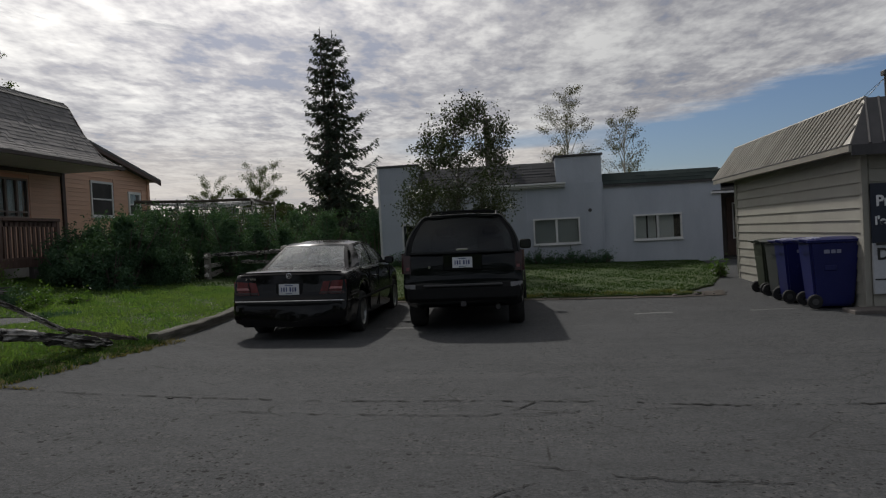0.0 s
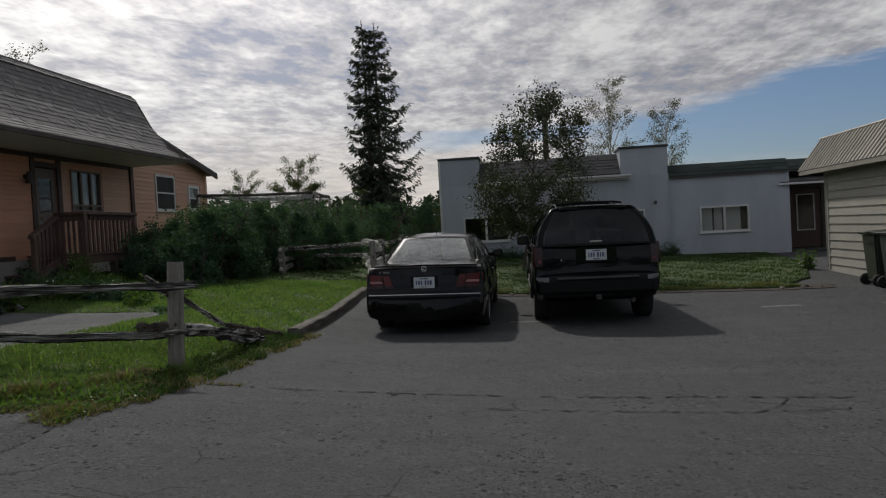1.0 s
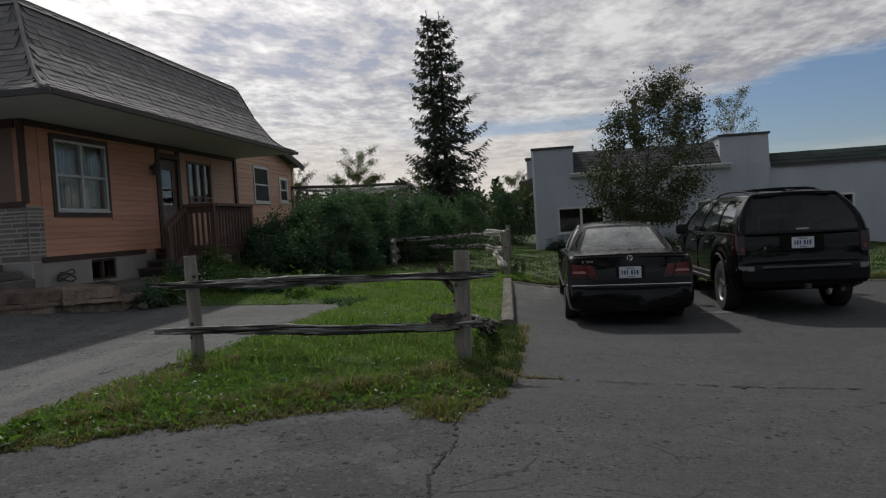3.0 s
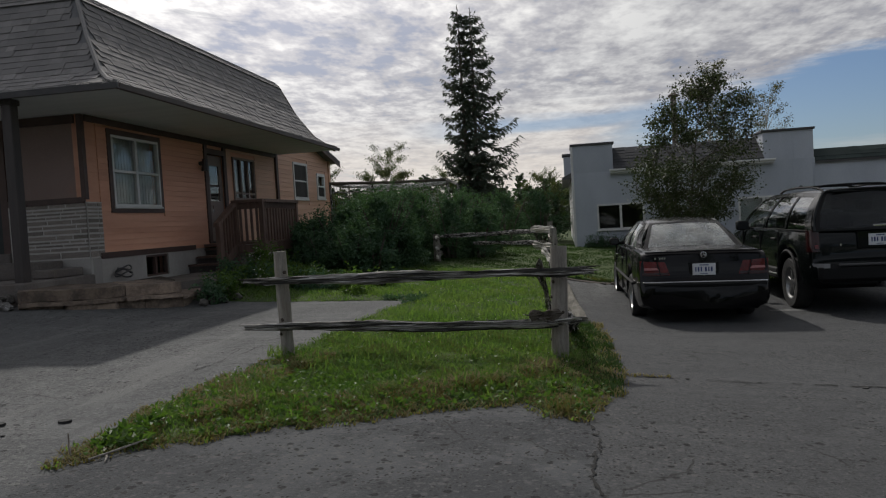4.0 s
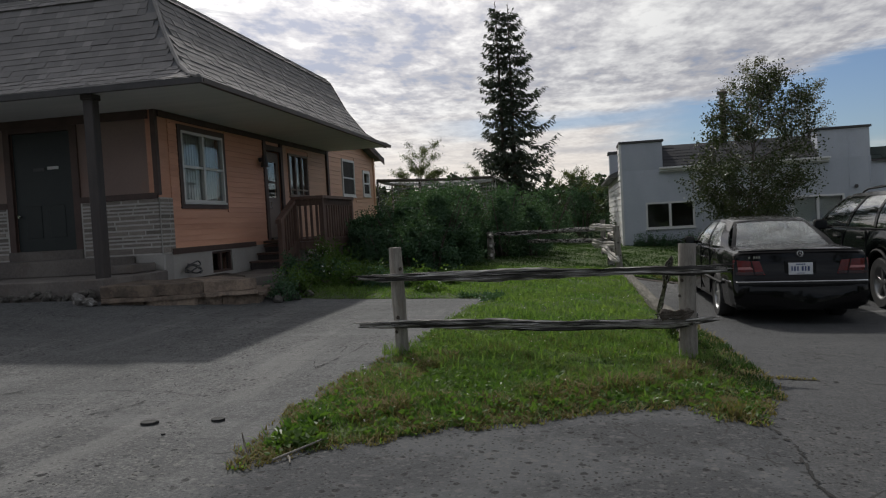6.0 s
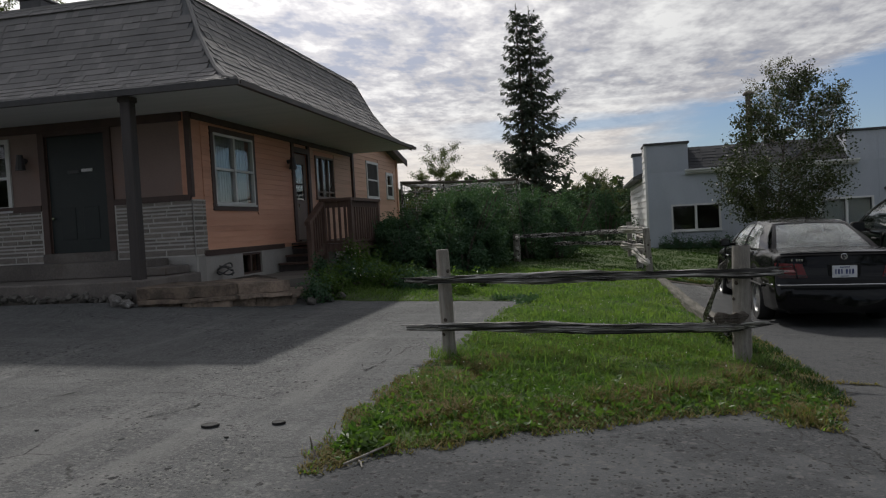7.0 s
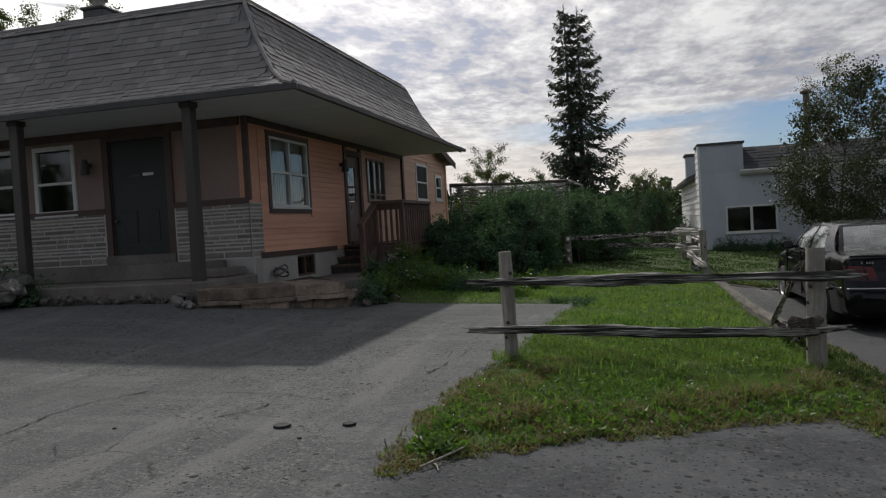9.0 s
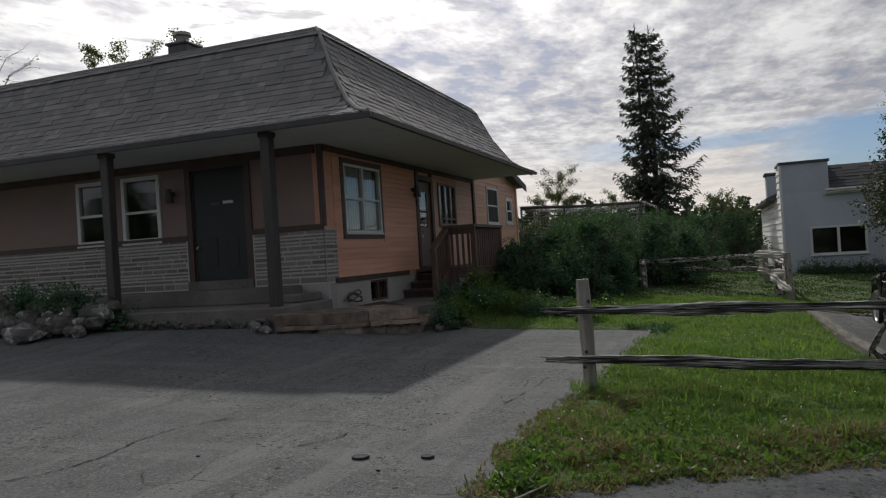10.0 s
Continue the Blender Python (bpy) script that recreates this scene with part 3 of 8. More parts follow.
M_REDLAMP = surf("red_lamp_lens", (0.075, 0.006, 0.007), (0.13, 0.009, 0.009), 20, 90, 0.15, 0.2, 0.002, spec=0.6)
M_CLEARLAMP = surf("pale_lamp_lens", (0.30, 0.10, 0.095), (0.36, 0.14, 0.13), 20, 90, 0.15, 0.2, 0.002, spec=0.6)
M_PLATE = plain("plate_white", (0.72, 0.73, 0.75), 0.4)
M_BARINK = plain("blue_ink", (0.03, 0.05, 0.16), 0.5)
M_BLUEBIN = surf("blue_bin_plastic", (0.006, 0.009, 0.075), (0.009, 0.013, 0.105), 2, 60, 0.42, 0.15, 0.001, stain=(0.02, 0.024, 0.085), stain_scale=2.0, wear=0.4)
M_BINRIB = plain("worn_pale_plastic", (0.30, 0.31, 0.42), 0.6)
M_GREENBIN = surf("green_bin_plastic", (0.032, 0.04, 0.026), (0.048, 0.056, 0.038), 2, 60, 0.5, 0.15, 0.001)
M_GREYBIN = surf("grey_bin_plastic", (0.045, 0.05, 0.048), (0.06, 0.065, 0.062), 2, 60, 0.5, 0.15, 0.001)
M_SIGNBLUE = plain("sign_navy", (0.012, 0.018, 0.035), 0.4)
M_SIGNGREY = plain("sign_pale_grey", (0.50, 0.51, 0.53), 0.45)
M_INKWHITE = plain("sign_white", (0.78, 0.78, 0.78), 0.5)
M_INKBLACK = plain("sign_black", (0.02, 0.02, 0.02), 0.5)
M_PAINTLINE = surf("worn_line_paint", (0.19, 0.19, 0.185), (0.085, 0.085, 0.085), 11.0, 60, 0.9)

# ---- the lie of the land ----------------------------------------------------
GX = np.array([-400, -60, -20, -16, -13, -12, -11, -9, -7, -5.2, -4.4, -3, -1.5, 1, 4, 10, 60, 400], float)
GY = np.array([-400, 0, 5, 7.5, 9.3, 11, 15, 24, 45, 900], float)
ROW5 = [.85, .82, .75, .68, .61, .575, .56, .53, .48, .40, .36, .27, .20, .14, .10, .06, 0, 0]
ROW7 = [.95, .9, .80, .73, .67, .62, .58, .53, .48, .355, .277, .208, .153, .114, .092, .064, 0, 0]
ROW9 = [1.1, 1.0, .95, .91, .87, .73, .58, .525, .48, .304, .183, .137, .10, .084, .084, .068, 0, 0]
ROW11 = [1.2, 1.1, 1.05, 1.0, .89, .74, .57, .52, .48, .28, .14, .105, .075, .07, .08, .07, 0, 0]
ROW15 = [1.2, 1.1, 1.08, 1.05, 1.0, .95, .85, .62, .50, .40, .25, .20, .15, .12, .10, .08, 0, 0]
ROW24 = [1.2, 1.15, 1.1, 1.05, 1.0, .95, .88, .76, .66, .58, .55, .50, .45, .38, .30, .22, .2, .2]
ROW45 = [1.3, 1.2, 1.15, 1.1, 1.05, 1.0, .95, .85, .80, .75, .72, .70, .65, .60, .55, .5, .4, .4]
GZ = np.array([ROW5, ROW5, ROW5, ROW7, ROW9, ROW11, ROW15, ROW24, ROW45, [1.5] * 18])


def G(x, y):
    """Height of the made ground."""
    i = int(np.clip(np.searchsorted(GX, x) - 1, 0, len(GX) - 2))
    j = int(np.clip(np.searchsorted(GY, y) - 1, 0, len(GY) - 2))
    u = (x - GX[i]) / (GX[i + 1] - GX[i])
    v = (y - GY[j]) / (GY[j + 1] - GY[j])
    v = v * v * (3 - 2 * v)
    a = GZ[j, i] * (1 - u) + GZ[j, i + 1] * u
    b = GZ[j + 1, i] * (1 - u) + GZ[j + 1, i + 1] * u
    return a * (1 - v) + b * v


def inside(poly, x, y):
    hit = False
    for (x0, y0), (x1, y1) in zip(poly, poly[1:] + poly[:1]):
        if (y0 > y) != (y1 > y) and x < (x1 - x0) * (y - y0) / (y1 - y0) + x0:
            hit = not hit
    return hit


def ragged(poly, step, amount, seed):
    """A polygon's outline cut into short steps and made uneven."""
    rng = random.Random(seed)
    out = []
    for (x0, y0), (x1, y1) in zip(poly, poly[1:] + poly[:1]):
        d = math.hypot(x1 - x0, y1 - y0)
        n = max(1, int(d / step))
        for k in range(n):
            t = k / n
            a = amount if 0 < k else 0
            out.append((x0 + (x1 - x0) * t + rng.uniform(-a, a), y0 + (y1 - y0) * t + rng.uniform(-a, a)))
    return out


def sheet(name, outline, lift, cell, mat, label, skirt=0.0, bumpy=0.0):
    """A sheet that lies on the land within an outline, with a turned-down edge."""
    from mathutils.geometry import delaunay_2d_cdt
    n = len(outline)
    pts = [V(p) for p in outline]
    xs = [p[0] for p in outline]
    ys = [p[1] for p in outline]
    x = min(xs) + cell / 2
    while x < max(xs):
        y = min(ys) + cell / 2
        while y < max(ys):
            if inside(outline, x, y):
                pts.append(V((x, y)))
            y += cell
        x += cell
    vs, _, fs, *_ = delaunay_2d_cdt(pts, [(i, (i + 1) % n) for i in range(n)], [list(range(n))], 1, 1e-4)
    verts = [(p.x, p.y, G(p.x, p.y) + (lift(p.x, p.y) if callable(lift) else lift) + bumpy * (noise.noise((p.x * 0.9, p.y * 0.9, 3.0)) + 0.4 * noise.noise((p.x * 3, p.y * 3, 1.0)))) for p in vs]
    faces = [tuple(f) for f in fs]
    if skirt:
        edge = {}
        for f in faces:
            for a, b in zip(f, f[1:] + f[:1]):
                edge[(a, b)] = 1
        for a, b in [e for e in edge if (e[1], e[0]) not in edge]:
            k = len(verts)
            verts += [(verts[a][0], verts[a][1], verts[a][2] - skirt), (verts[b][0], verts[b][1], verts[b][2] - skirt)]
            faces.append((b, a, k, k + 1))
    ob = raw(name, verts, faces, mat, smooth=True)
    tagged(ob, label, name.split("_")[0], kind="structure")
    return ob


# one sheet of ground out to the horizon
gv, gf = [], []
gxs = [-900, -500, -250, -120, -70] + list(np.arange(-45, 45.1, 1.5)) + [70, 120, 250, 500, 900]
gys = [-300, -120, -50] + list(np.arange(-24, 60.1, 1.5)) + [90, 150, 300, 600, 1400]
for y in gys:
    for x in gxs:
        gv.append((x, y, G(x, y) - 0.05))
for j in range(len(gys) - 1):
    for i in range(len(gxs) - 1):
        k = j * len(gxs) + i
        gf.append((k, k + 1, k + 1 + len(gxs), k + len(gxs)))
tagged(raw("ground", gv, gf, M_SOIL, smooth=True), "rough grassy ground reaching out to the horizon", "ground", kind="structure")

LAWN_FRONT = [(-7.90, 3.53), (-7.62, 3.86), (-7.25, 4.06), (-6.93, 4.32), (-6.58, 4.42), (-6.28, 4.66), (-5.88, 4.84), (-5.50, 5.03), (-5.30, 4.72), (-5.12, 4.66), (-5.0, 5.25), (-4.94, 5.9), (-4.91, 6.7), (-4.92, 7.8), (-4.96, 8.9),
              (-5.06, 9.5), (-5.3, 14.4), (-5.35, 15.0), (-3.5, 15.05), (-1.5, 14.95), (0.2, 14.9), (1.6, 14.75), (2.8, 14.55), (3.3, 14.7), (3.1, 15.2), (3.9, 16.4), (4.3, 17.6), (4.9, 19.2), (5.3, 23.9), (5.3, 40), (-30, 40),
              (-30, 24.8), (-12.4, 24.8), (-12.3, 17.6), (-12.0, 13.6), (-11.2, 12.4), (-10.85, 11.45), (-9.6, 11.3), (-8.4, 11.25), (-7.55, 11.15), (-7.7, 9.6), (-7.74, 8.0), (-7.82, 6.8), (-7.90, 5.9), (-7.99, 5.2), (-7.99, 4.4), (-7.96, 3.9)]
LOT = [(-40, -9), (30, -9), (30, 26), (2.5, 26), (2.5, 15.6), (-5.5, 15.6), (-5.6, 6.8), (-6.2, 5.6), (-7.2, 5.0), (-7.4, 11.6), (-11.0, 12.0), (-12.2, 10.5), (-12.6, 9.4), (-14.5, 9.2), (-17.2, 9.0), (-19, 8.0), (-40, 7.5)]
sheet("pavement", ragged(LOT, 0.5, 0.03, 1), 0.0, 0.5, M_LOT, "worn grey asphalt lot and driveway with cracks")
LAWN_EDGE = ragged(LAWN_FRONT, 0.12, 0.035, 3)
EDGE_XY = np.array([p for p in LAWN_EDGE if p[1] < 11.5])


def edge_gap(X, Y):
    """Distance of many places to the lawn's near edge."""
    d = np.full(np.shape(X), 99.0)
    for px, py in EDGE_XY:
        d = np.minimum(d, (X - px) ** 2 + (Y - py) ** 2)
    return np.sqrt(d)


def rise(X, Y):
    """The turf swells up from its edge over half a metre."""
    t = np.clip(edge_gap(X, Y) / 0.5, 0, 1)
    return 0.003 + 0.035 * t * t * (3 - 2 * t)


sheet("lawn", LAWN_EDGE, lambda x, y: float(rise(x, y)), 0.2, M_SOIL, "green mown lawn with clover and ragged edges", 0.06, 0.008)


def crack(pts, width, seed, lift=0.006):
    """A crack in the asphalt: a thin, uneven, here and there broken dark seam."""
    rng = random.Random(seed)
    line = []
    for (x0, y0), (x1, y1) in zip(pts, pts[1:]):
        n = max(2, int(math.hypot(x1 - x0, y1 - y0) / 0.04))
        for k in range(n):
            t = k / n
            line.append((x0 + (x1 - x0) * t + rng.gauss(0, .010), y0 + (y1 - y0) * t + rng.gauss(0, .014)))
    line.append(pts[-1])
    verts, faces = [], []
    skip = 0
    for i, (x, y) in enumerate(line):
        ax, ay = line[max(i - 1, 0)]
        bx_, by_ = line[min(i + 1, len(line) - 1)]
        d = math.hypot(bx_ - ax, by_ - ay) or 1
        nx, ny = -(by_ - ay) / d, (bx_ - ax) / d
        w = width * rng.choice((.15, .4, .6, .9, 1.3)) * (0.3 if i in (0, len(line) - 1) else 1)
        for s in (-1, 1):
            verts.append((x + nx * w * s, y + ny * w * s, G(x, y) + lift))
        if skip == 0 and rng.random() < .10:
            skip = rng.randint(1, 3)
        if i and not skip:
            k = 2 * i
            faces.append((k - 2, k, k + 1, k - 1))
        skip = max(0, skip - 1)
    tagged(raw("crack", verts, faces, M_CRACK), "thin dark crack across the asphalt", "crack", kind="structure")


crack([(-4.75, 6.05), (-4.0, 5.95), (-2.85, 5.9), (-1.7, 5.85), (-0.6, 5.86), (0.56, 5.8), (1.6, 5.62), (2.6, 5.66), (4.2, 5.5)], 0.014, 1)
crack([(-2.4, 5.42), (-1.2, 5.38), (-0.35, 5.34), (-0.1, 5.6), (0.0, 5.85)], 0.009, 2)
crack([(-0.3, 5.36), (0.7, 5.55), (1.3, 5.6)], 0.007, 3)
crack([(-0.5, 3.3), (-0.25, 3.7), (0.02, 3.95)], 0.006, 4)
crack([(-5.1, 4.62), (-5.03, 4.2), (-5.1, 3.6), (-4.98, 2.9), (-5.15, 2.0)], 0.010, 5)
crack([(-0.1, 4.2), (0.5, 4.0), (1.4, 3.9)], 0.006, 6)
crack([(-11.05, 3.1), (-10.84, 3.38), (-10.72, 3.6), (-10.68, 3.92), (-10.76, 4.3), (-10.74, 4.7), (-10.5, 5.1)], 0.009, 7)
crack([(-8.52, 6.2), (-8.40, 5.92), (-8.36, 6.2), (-8.36, 6.52)], 0.007, 8)
crack([(-11.4, 5.55), (-11.15, 5.66), (-11.0, 5.78)], 0.009, 9)
crack([(-9.45, 4.4), (-9.3, 4.6), (-9.25, 4.85)], 0.006, 12)
crack([(-9.9, 7.0), (-9.5, 7.05), (-9.2, 7.2)], 0.008, 13)
crack([(1.6, 7.6), (2.6, 7.9), (3.6, 7.8)], 0.008, 10)
crack([(1.9, 4.6), (2.4, 4.5), (2.9, 4.55)], 0.009, 11)


def stripe(x0, x1, y0, y1, seed):
    rng = random.Random(seed)
    verts, faces = [], []
    n = 14
    for i in range(n + 1):
        x = x0 + (x1 - x0) * i / n
        for y in (y0 + rng.uniform(-.02, .02), y1 + rng.uniform(-.02, .02)):
            verts.append((x, y, G(x, y) + 0.005))
        if i:
            k = 2 * i
            faces.append((k - 2, k, k + 1, k - 1))
    tagged(raw("parking_line", verts, faces, M_PAINTLINE), "worn remnant of a white painted parking line", "marking", kind="structure")


stripe(-2.25, -1.75, 11.25, 11.42, 1)
stripe(1.65, 2.25, 12.02, 12.15, 2)
stripe(3.4, 4.1, 11.92, 12.0, 3)


# ---- walls with openings ------------------------------------------------------
def wall(bm, axis, p0, p1, a0, a1, z0, z1, openings=()):
    """One wall across axis from p0 to p1 with openings (a0, a1, z0, z1) through it."""
    ca = sorted({a0, a1, *[min(max(v, a0), a1) for o in openings for v in o[:2]]})
    cz = sorted({z0, z1, *[min(max(v, z0), z1) for o in openings for v in o[2:]]})
    na, nz = len(ca) - 1, len(cz) - 1

    def solid(i, j):
        if not (0 <= i < na and 0 <= j < nz):
            return False
        u, w = (ca[i] + ca[i + 1]) / 2, (cz[j] + cz[j + 1]) / 2
        return not any(o[0] < u < o[1] and o[2] < w < o[3] for o in openings)
    made = {}

    def vert(i, j, p):
        if (i, j, p) not in made:
            d = p1 if p else p0
            made[i, j, p] = bm.verts.new((d, ca[i], cz[j]) if axis == "x" else (ca[i], d, cz[j]))
        return made[i, j, p]
    for i in range(na):
        for j in range(nz):
            if not solid(i, j):
                continue
            q = ((i, j), (i + 1, j), (i + 1, j + 1), (i, j + 1))
            for p in (0, 1):
                bm.faces.new([vert(*k, p) for k in q])
            for (u0, u1), (di, dj) in zip(((0, 1), (1, 2), (2, 3), (3, 0)), ((0, -1), (1, 0), (0, 1), (-1, 0))):
                if not solid(i + di, j + dj):
                    bm.faces.new((vert(*q[u0], 0), vert(*q[u1], 0), vert(*q[u1], 1), vert(*q[u0], 1)))
    bmesh.ops.recalc_face_normals(bm, faces=bm.faces)
    return bm


def slot(bm, axis, p0, p1, a0, a1, z0, z1, bevel=0.0):
    """A box given by its reach across the wall, along it, and its height."""
    return box(bm, p0, p1, a0, a1, z0, z1, bevel) if axis == "x" else box(bm, a0, a1, p0, p1, z0, z1, bevel)


def window(parent, axis, face, out, a0, a1, z0, z1, frame_mat, trim_mat=None, trim=0.09, bars=(), rails=(), fw=0.05, curtain=None, name="window"):
    """Frame with its bars, panes set back, a sill; out is the side (+1 or -1) that faces the open."""
    bm = B()
    p0, p1 = face - out * 0.05, face + out * 0.035
    slot(bm, axis, p0, p1, a0, a0 + fw, z0, z1)
    slot(bm, axis, p0, p1, a1 - fw, a1, z0, z1)
    slot(bm, axis, p0, p1, a0 + fw, a1 - fw, z0, z0 + fw)
    slot(bm, axis, p0, p1, a0 + fw, a1 - fw, z1 - fw, z1)
    ob = part(name, bm, frame_mat, parent)
    edges = [a0 + fw] + [a0 + (a1 - a0) * b for b in bars] + [a1 - fw]
    for b in bars:
        c = a0 + (a1 - a0) * b
        part("mullion", slot(B(), axis, p0 + out * .006, p1 - out * .004, c - 0.035, c + 0.035, z0 + fw, z1 - fw), frame_mat, ob)
    for u0, u1 in zip(edges, edges[1:]):
        ua, ub = u0 + (0.035 if u0 != edges[0] else 0), u1 - (0.035 if u1 != edges[-1] else 0)
        levels = [z0 + fw] + [z0 + (z1 - z0) * r for r in rails] + [z1 - fw]
        for r in rails:
            c = z0 + (z1 - z0) * r
            part("sash_rail", slot(B(), axis, p0 + out * .012, p1 - out * .012, ua, ub, c - 0.022, c + 0.022), frame_mat, ob)
        for w0, w1 in zip(levels, levels[1:]):
            g = part("pane", slot(B(), axis, face - out * .022, face - out * .016, ua - .005, ub + .005, w0, w1), M_GLASS, ob)
            g.visible_shadow = False
    if trim_mat:
        bm = B()
        q0, q1 = face + out * .004, face + out * .028
        slot(bm, axis, q0, q1, a0 - trim, a0, z0 - trim * 1.1, z1 + trim)
        slot(bm, axis, q0, q1, a1, a1 + trim, z0 - trim * 1.1, z1 + trim)
        slot(bm, axis, q0, q1, a0, a1, z0 - trim * 1.1, z0)
        slot(bm, axis, q0, q1, a0, a1, z1, z1 + trim)
        part("window_trim", bm, trim_mat, ob, "dark brown painted trim")
    part("window_sill", slot(B(), axis, face - out * .03, face + out * .055, a0 - .02, a1 + .02, z0 - .035, z0 + .004, .006), frame_mat, ob)
    if curtain:
        bm = B()
        for c0, c1 in curtain:
            n = max(6, int((c1 - c0) / 0.045))
            for k in range(n):
                u0 = c0 + (c1 - c0) * k / n
                u1 = c0 + (c1 - c0) * (k + 1) / n
                d = 0.005 if k % 2 else -0.005
                slot(bm, axis, face - out * (.13 + d), face - out * (.136 + d), u0, u1 + .004, z0 + .03, z1 - .02)
        part("curtain", bm, M_CURTAIN, ob, "pale hanging curtain")
    return ob


def lap_boards(parent, axis, face, out, a0, a1, z0, z1, step, mat, openings=(), top=None, name="siding_board"):
    """Overlapping boards, each one an object; top(a) gives a sloping upper end."""
    z = z0
    while z < z1 - 0.02:
        zt = min(z + step, z1)
        spans = [(a0, a1)]
        for o in openings:
            if o[2] < zt - 0.01 and o[3] > z + 0.01:
                nxt = []
                for s in spans:
                    if o[0] > s[0] and o[1] < s[1]:
                        nxt += [(s[0], o[0]), (o[1], s[1])]
                    elif o[0] <= s[0] < o[1] < s[1]:
                        nxt.append((o[1], s[1]))
                    elif s[0] < o[0] < s[1] <= o[1]:
                        nxt.append((s[0], o[0]))
                    elif not (o[0] <= s[0] and o[1] >= s[1]):
                        nxt.append(s)
                spans = nxt
        for s0, s1 in spans:
            if top:
                while s1 > s0 and top(s1) < zt:
                    s1 -= 0.05
            if s1 - s0 < 0.04:
                continue
            bm = B()
            poly = [(face, z), (face + out * .12 * step + out * .010, z), (face + out * .12 * step + out * .007, z + .010), (face + out * .006, zt + .01), (face, zt + .01)]
            if axis == "x":
                prism(bm, poly, "y", s0 + .001, s1 - .001)
            else:
                prism(bm, poly, "x", s0 + .001, s1 - .001)
            part(name, bm, mat, parent)
        z = zt


# ---- the orange house -----------------------------------------------------------
HX, HY = -12.9, 11.12                       # its side wall faces east, its front faces the driveway
house = thing("house", (-17.5, 15.3, 1.0), "orange sided bungalow with a brown shingled mansard roof and deep eaves", "house")
SIDE_OPEN = [(11.89, 13.42, 2.29, 3.55), (15.42, 16.25, 1.52, 3.52), (16.75, 18.0, 2.5, 3.53), (12.7, 13.5, 0.98, 1.38)]
EXT_OPEN = [(20.82, 22.02, 2.60, 3.70), (22.92, 23.7, 2.64, 3.47)]
FRONT_OPEN = [(-17.2, -16.3, 2.36, 3.6), (-18.32, -17.4, 2.38, 3.6), (-15.6, -14.45, 1.57, 3.6)]
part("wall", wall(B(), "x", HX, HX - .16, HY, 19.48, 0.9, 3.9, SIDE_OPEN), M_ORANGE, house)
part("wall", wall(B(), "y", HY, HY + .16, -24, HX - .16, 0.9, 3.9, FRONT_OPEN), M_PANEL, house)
bm = wall(B(), "x", HX, HX - .16, 19.5, 24.2, 0.8, 3.9, EXT_OPEN)
prism(bm, [(19.5, 3.9), (24.2, 3.9), (24.2, 3.92), (19.5, 4.9)], "x", HX - .16, HX)
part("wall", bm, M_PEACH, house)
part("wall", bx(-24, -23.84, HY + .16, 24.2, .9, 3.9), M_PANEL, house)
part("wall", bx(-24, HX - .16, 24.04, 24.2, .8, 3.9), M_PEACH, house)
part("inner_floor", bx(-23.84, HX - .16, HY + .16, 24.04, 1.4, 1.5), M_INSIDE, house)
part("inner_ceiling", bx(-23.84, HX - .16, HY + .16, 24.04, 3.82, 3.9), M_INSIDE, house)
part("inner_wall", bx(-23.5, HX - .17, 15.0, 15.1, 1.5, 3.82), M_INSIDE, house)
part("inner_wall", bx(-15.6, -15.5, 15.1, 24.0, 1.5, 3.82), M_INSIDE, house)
# lower grey foundation, brown skirting
part("foundation", wall(B(), "x", HX + .012, HX + .045, 11.35, 19.4, .7, 1.42, [SIDE_OPEN[3]]), M_FOUND, house, "grey parged foundation")
part("skirt_board", bx(HX + .01, HX + .06, 11.36, 14.6, 1.40, 1.50), M_BROWN, house, "brown skirting board")
part("skirt_board", bx(HX + .01, HX + .06, 17.4, 19.4, 1.40, 1.50), M_BROWN, house, "brown skirting board")
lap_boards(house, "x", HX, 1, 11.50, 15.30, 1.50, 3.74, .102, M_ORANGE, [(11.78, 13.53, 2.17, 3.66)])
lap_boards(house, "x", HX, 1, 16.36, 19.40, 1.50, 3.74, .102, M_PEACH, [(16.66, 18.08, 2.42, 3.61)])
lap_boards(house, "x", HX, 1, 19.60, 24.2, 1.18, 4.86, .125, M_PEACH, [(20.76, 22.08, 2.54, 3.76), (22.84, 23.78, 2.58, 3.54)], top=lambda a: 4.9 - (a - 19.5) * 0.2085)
part("corner_board", bx(HX, HX + .07, 19.40, 19.54, .9, 3.80), M_BROWN, house, "brown corner board")
part("corner_board", bx(HX, HX + .06, 24.12, 24.26, .9, 3.95), M_PEACH, house)
part("corner_board", bx(HX - .05, HX + .035, HY - .035, HY + .05, 2.40, 3.803), M_BROWN, house, "brown corner board")
part("frieze_board", bx(HX, HX + .05, HY + .06, 19.38, 3.70, 3.803), M_BROWN, house, "brown frieze board")
part("frieze_board", bx(-23.9, HX - .1, HY - .04, HY, 3.66, 3.803), M_BROWN, house, "brown frieze board")
part("band_board", bx(-23.9, -15.72, HY - .05, HY, 2.32, 2.42), M_BROWN, house, "brown band board")
part("band_board", bx(-14.32, HX + .0, HY - .05, HY, 2.34, 2.44), M_BROWN, house, "brown band board")
wl = window(house, "x", HX, 1, 11.89, 13.42, 2.29, 3.55, M_WHITE, M_BROWN, .10, (.5,), (.5,), .045, [(11.94, 13.37)])
w1 = window(house, "x", HX, 1, 20.82, 22.02, 2.60, 3.70, M_WHITE, None, .09, (), (.5,), .07)
part("screen", bx(HX + .005, HX + .010, 20.89, 21.95, 2.67, 3.63), M_SCREEN, w1, "dark insect screen")
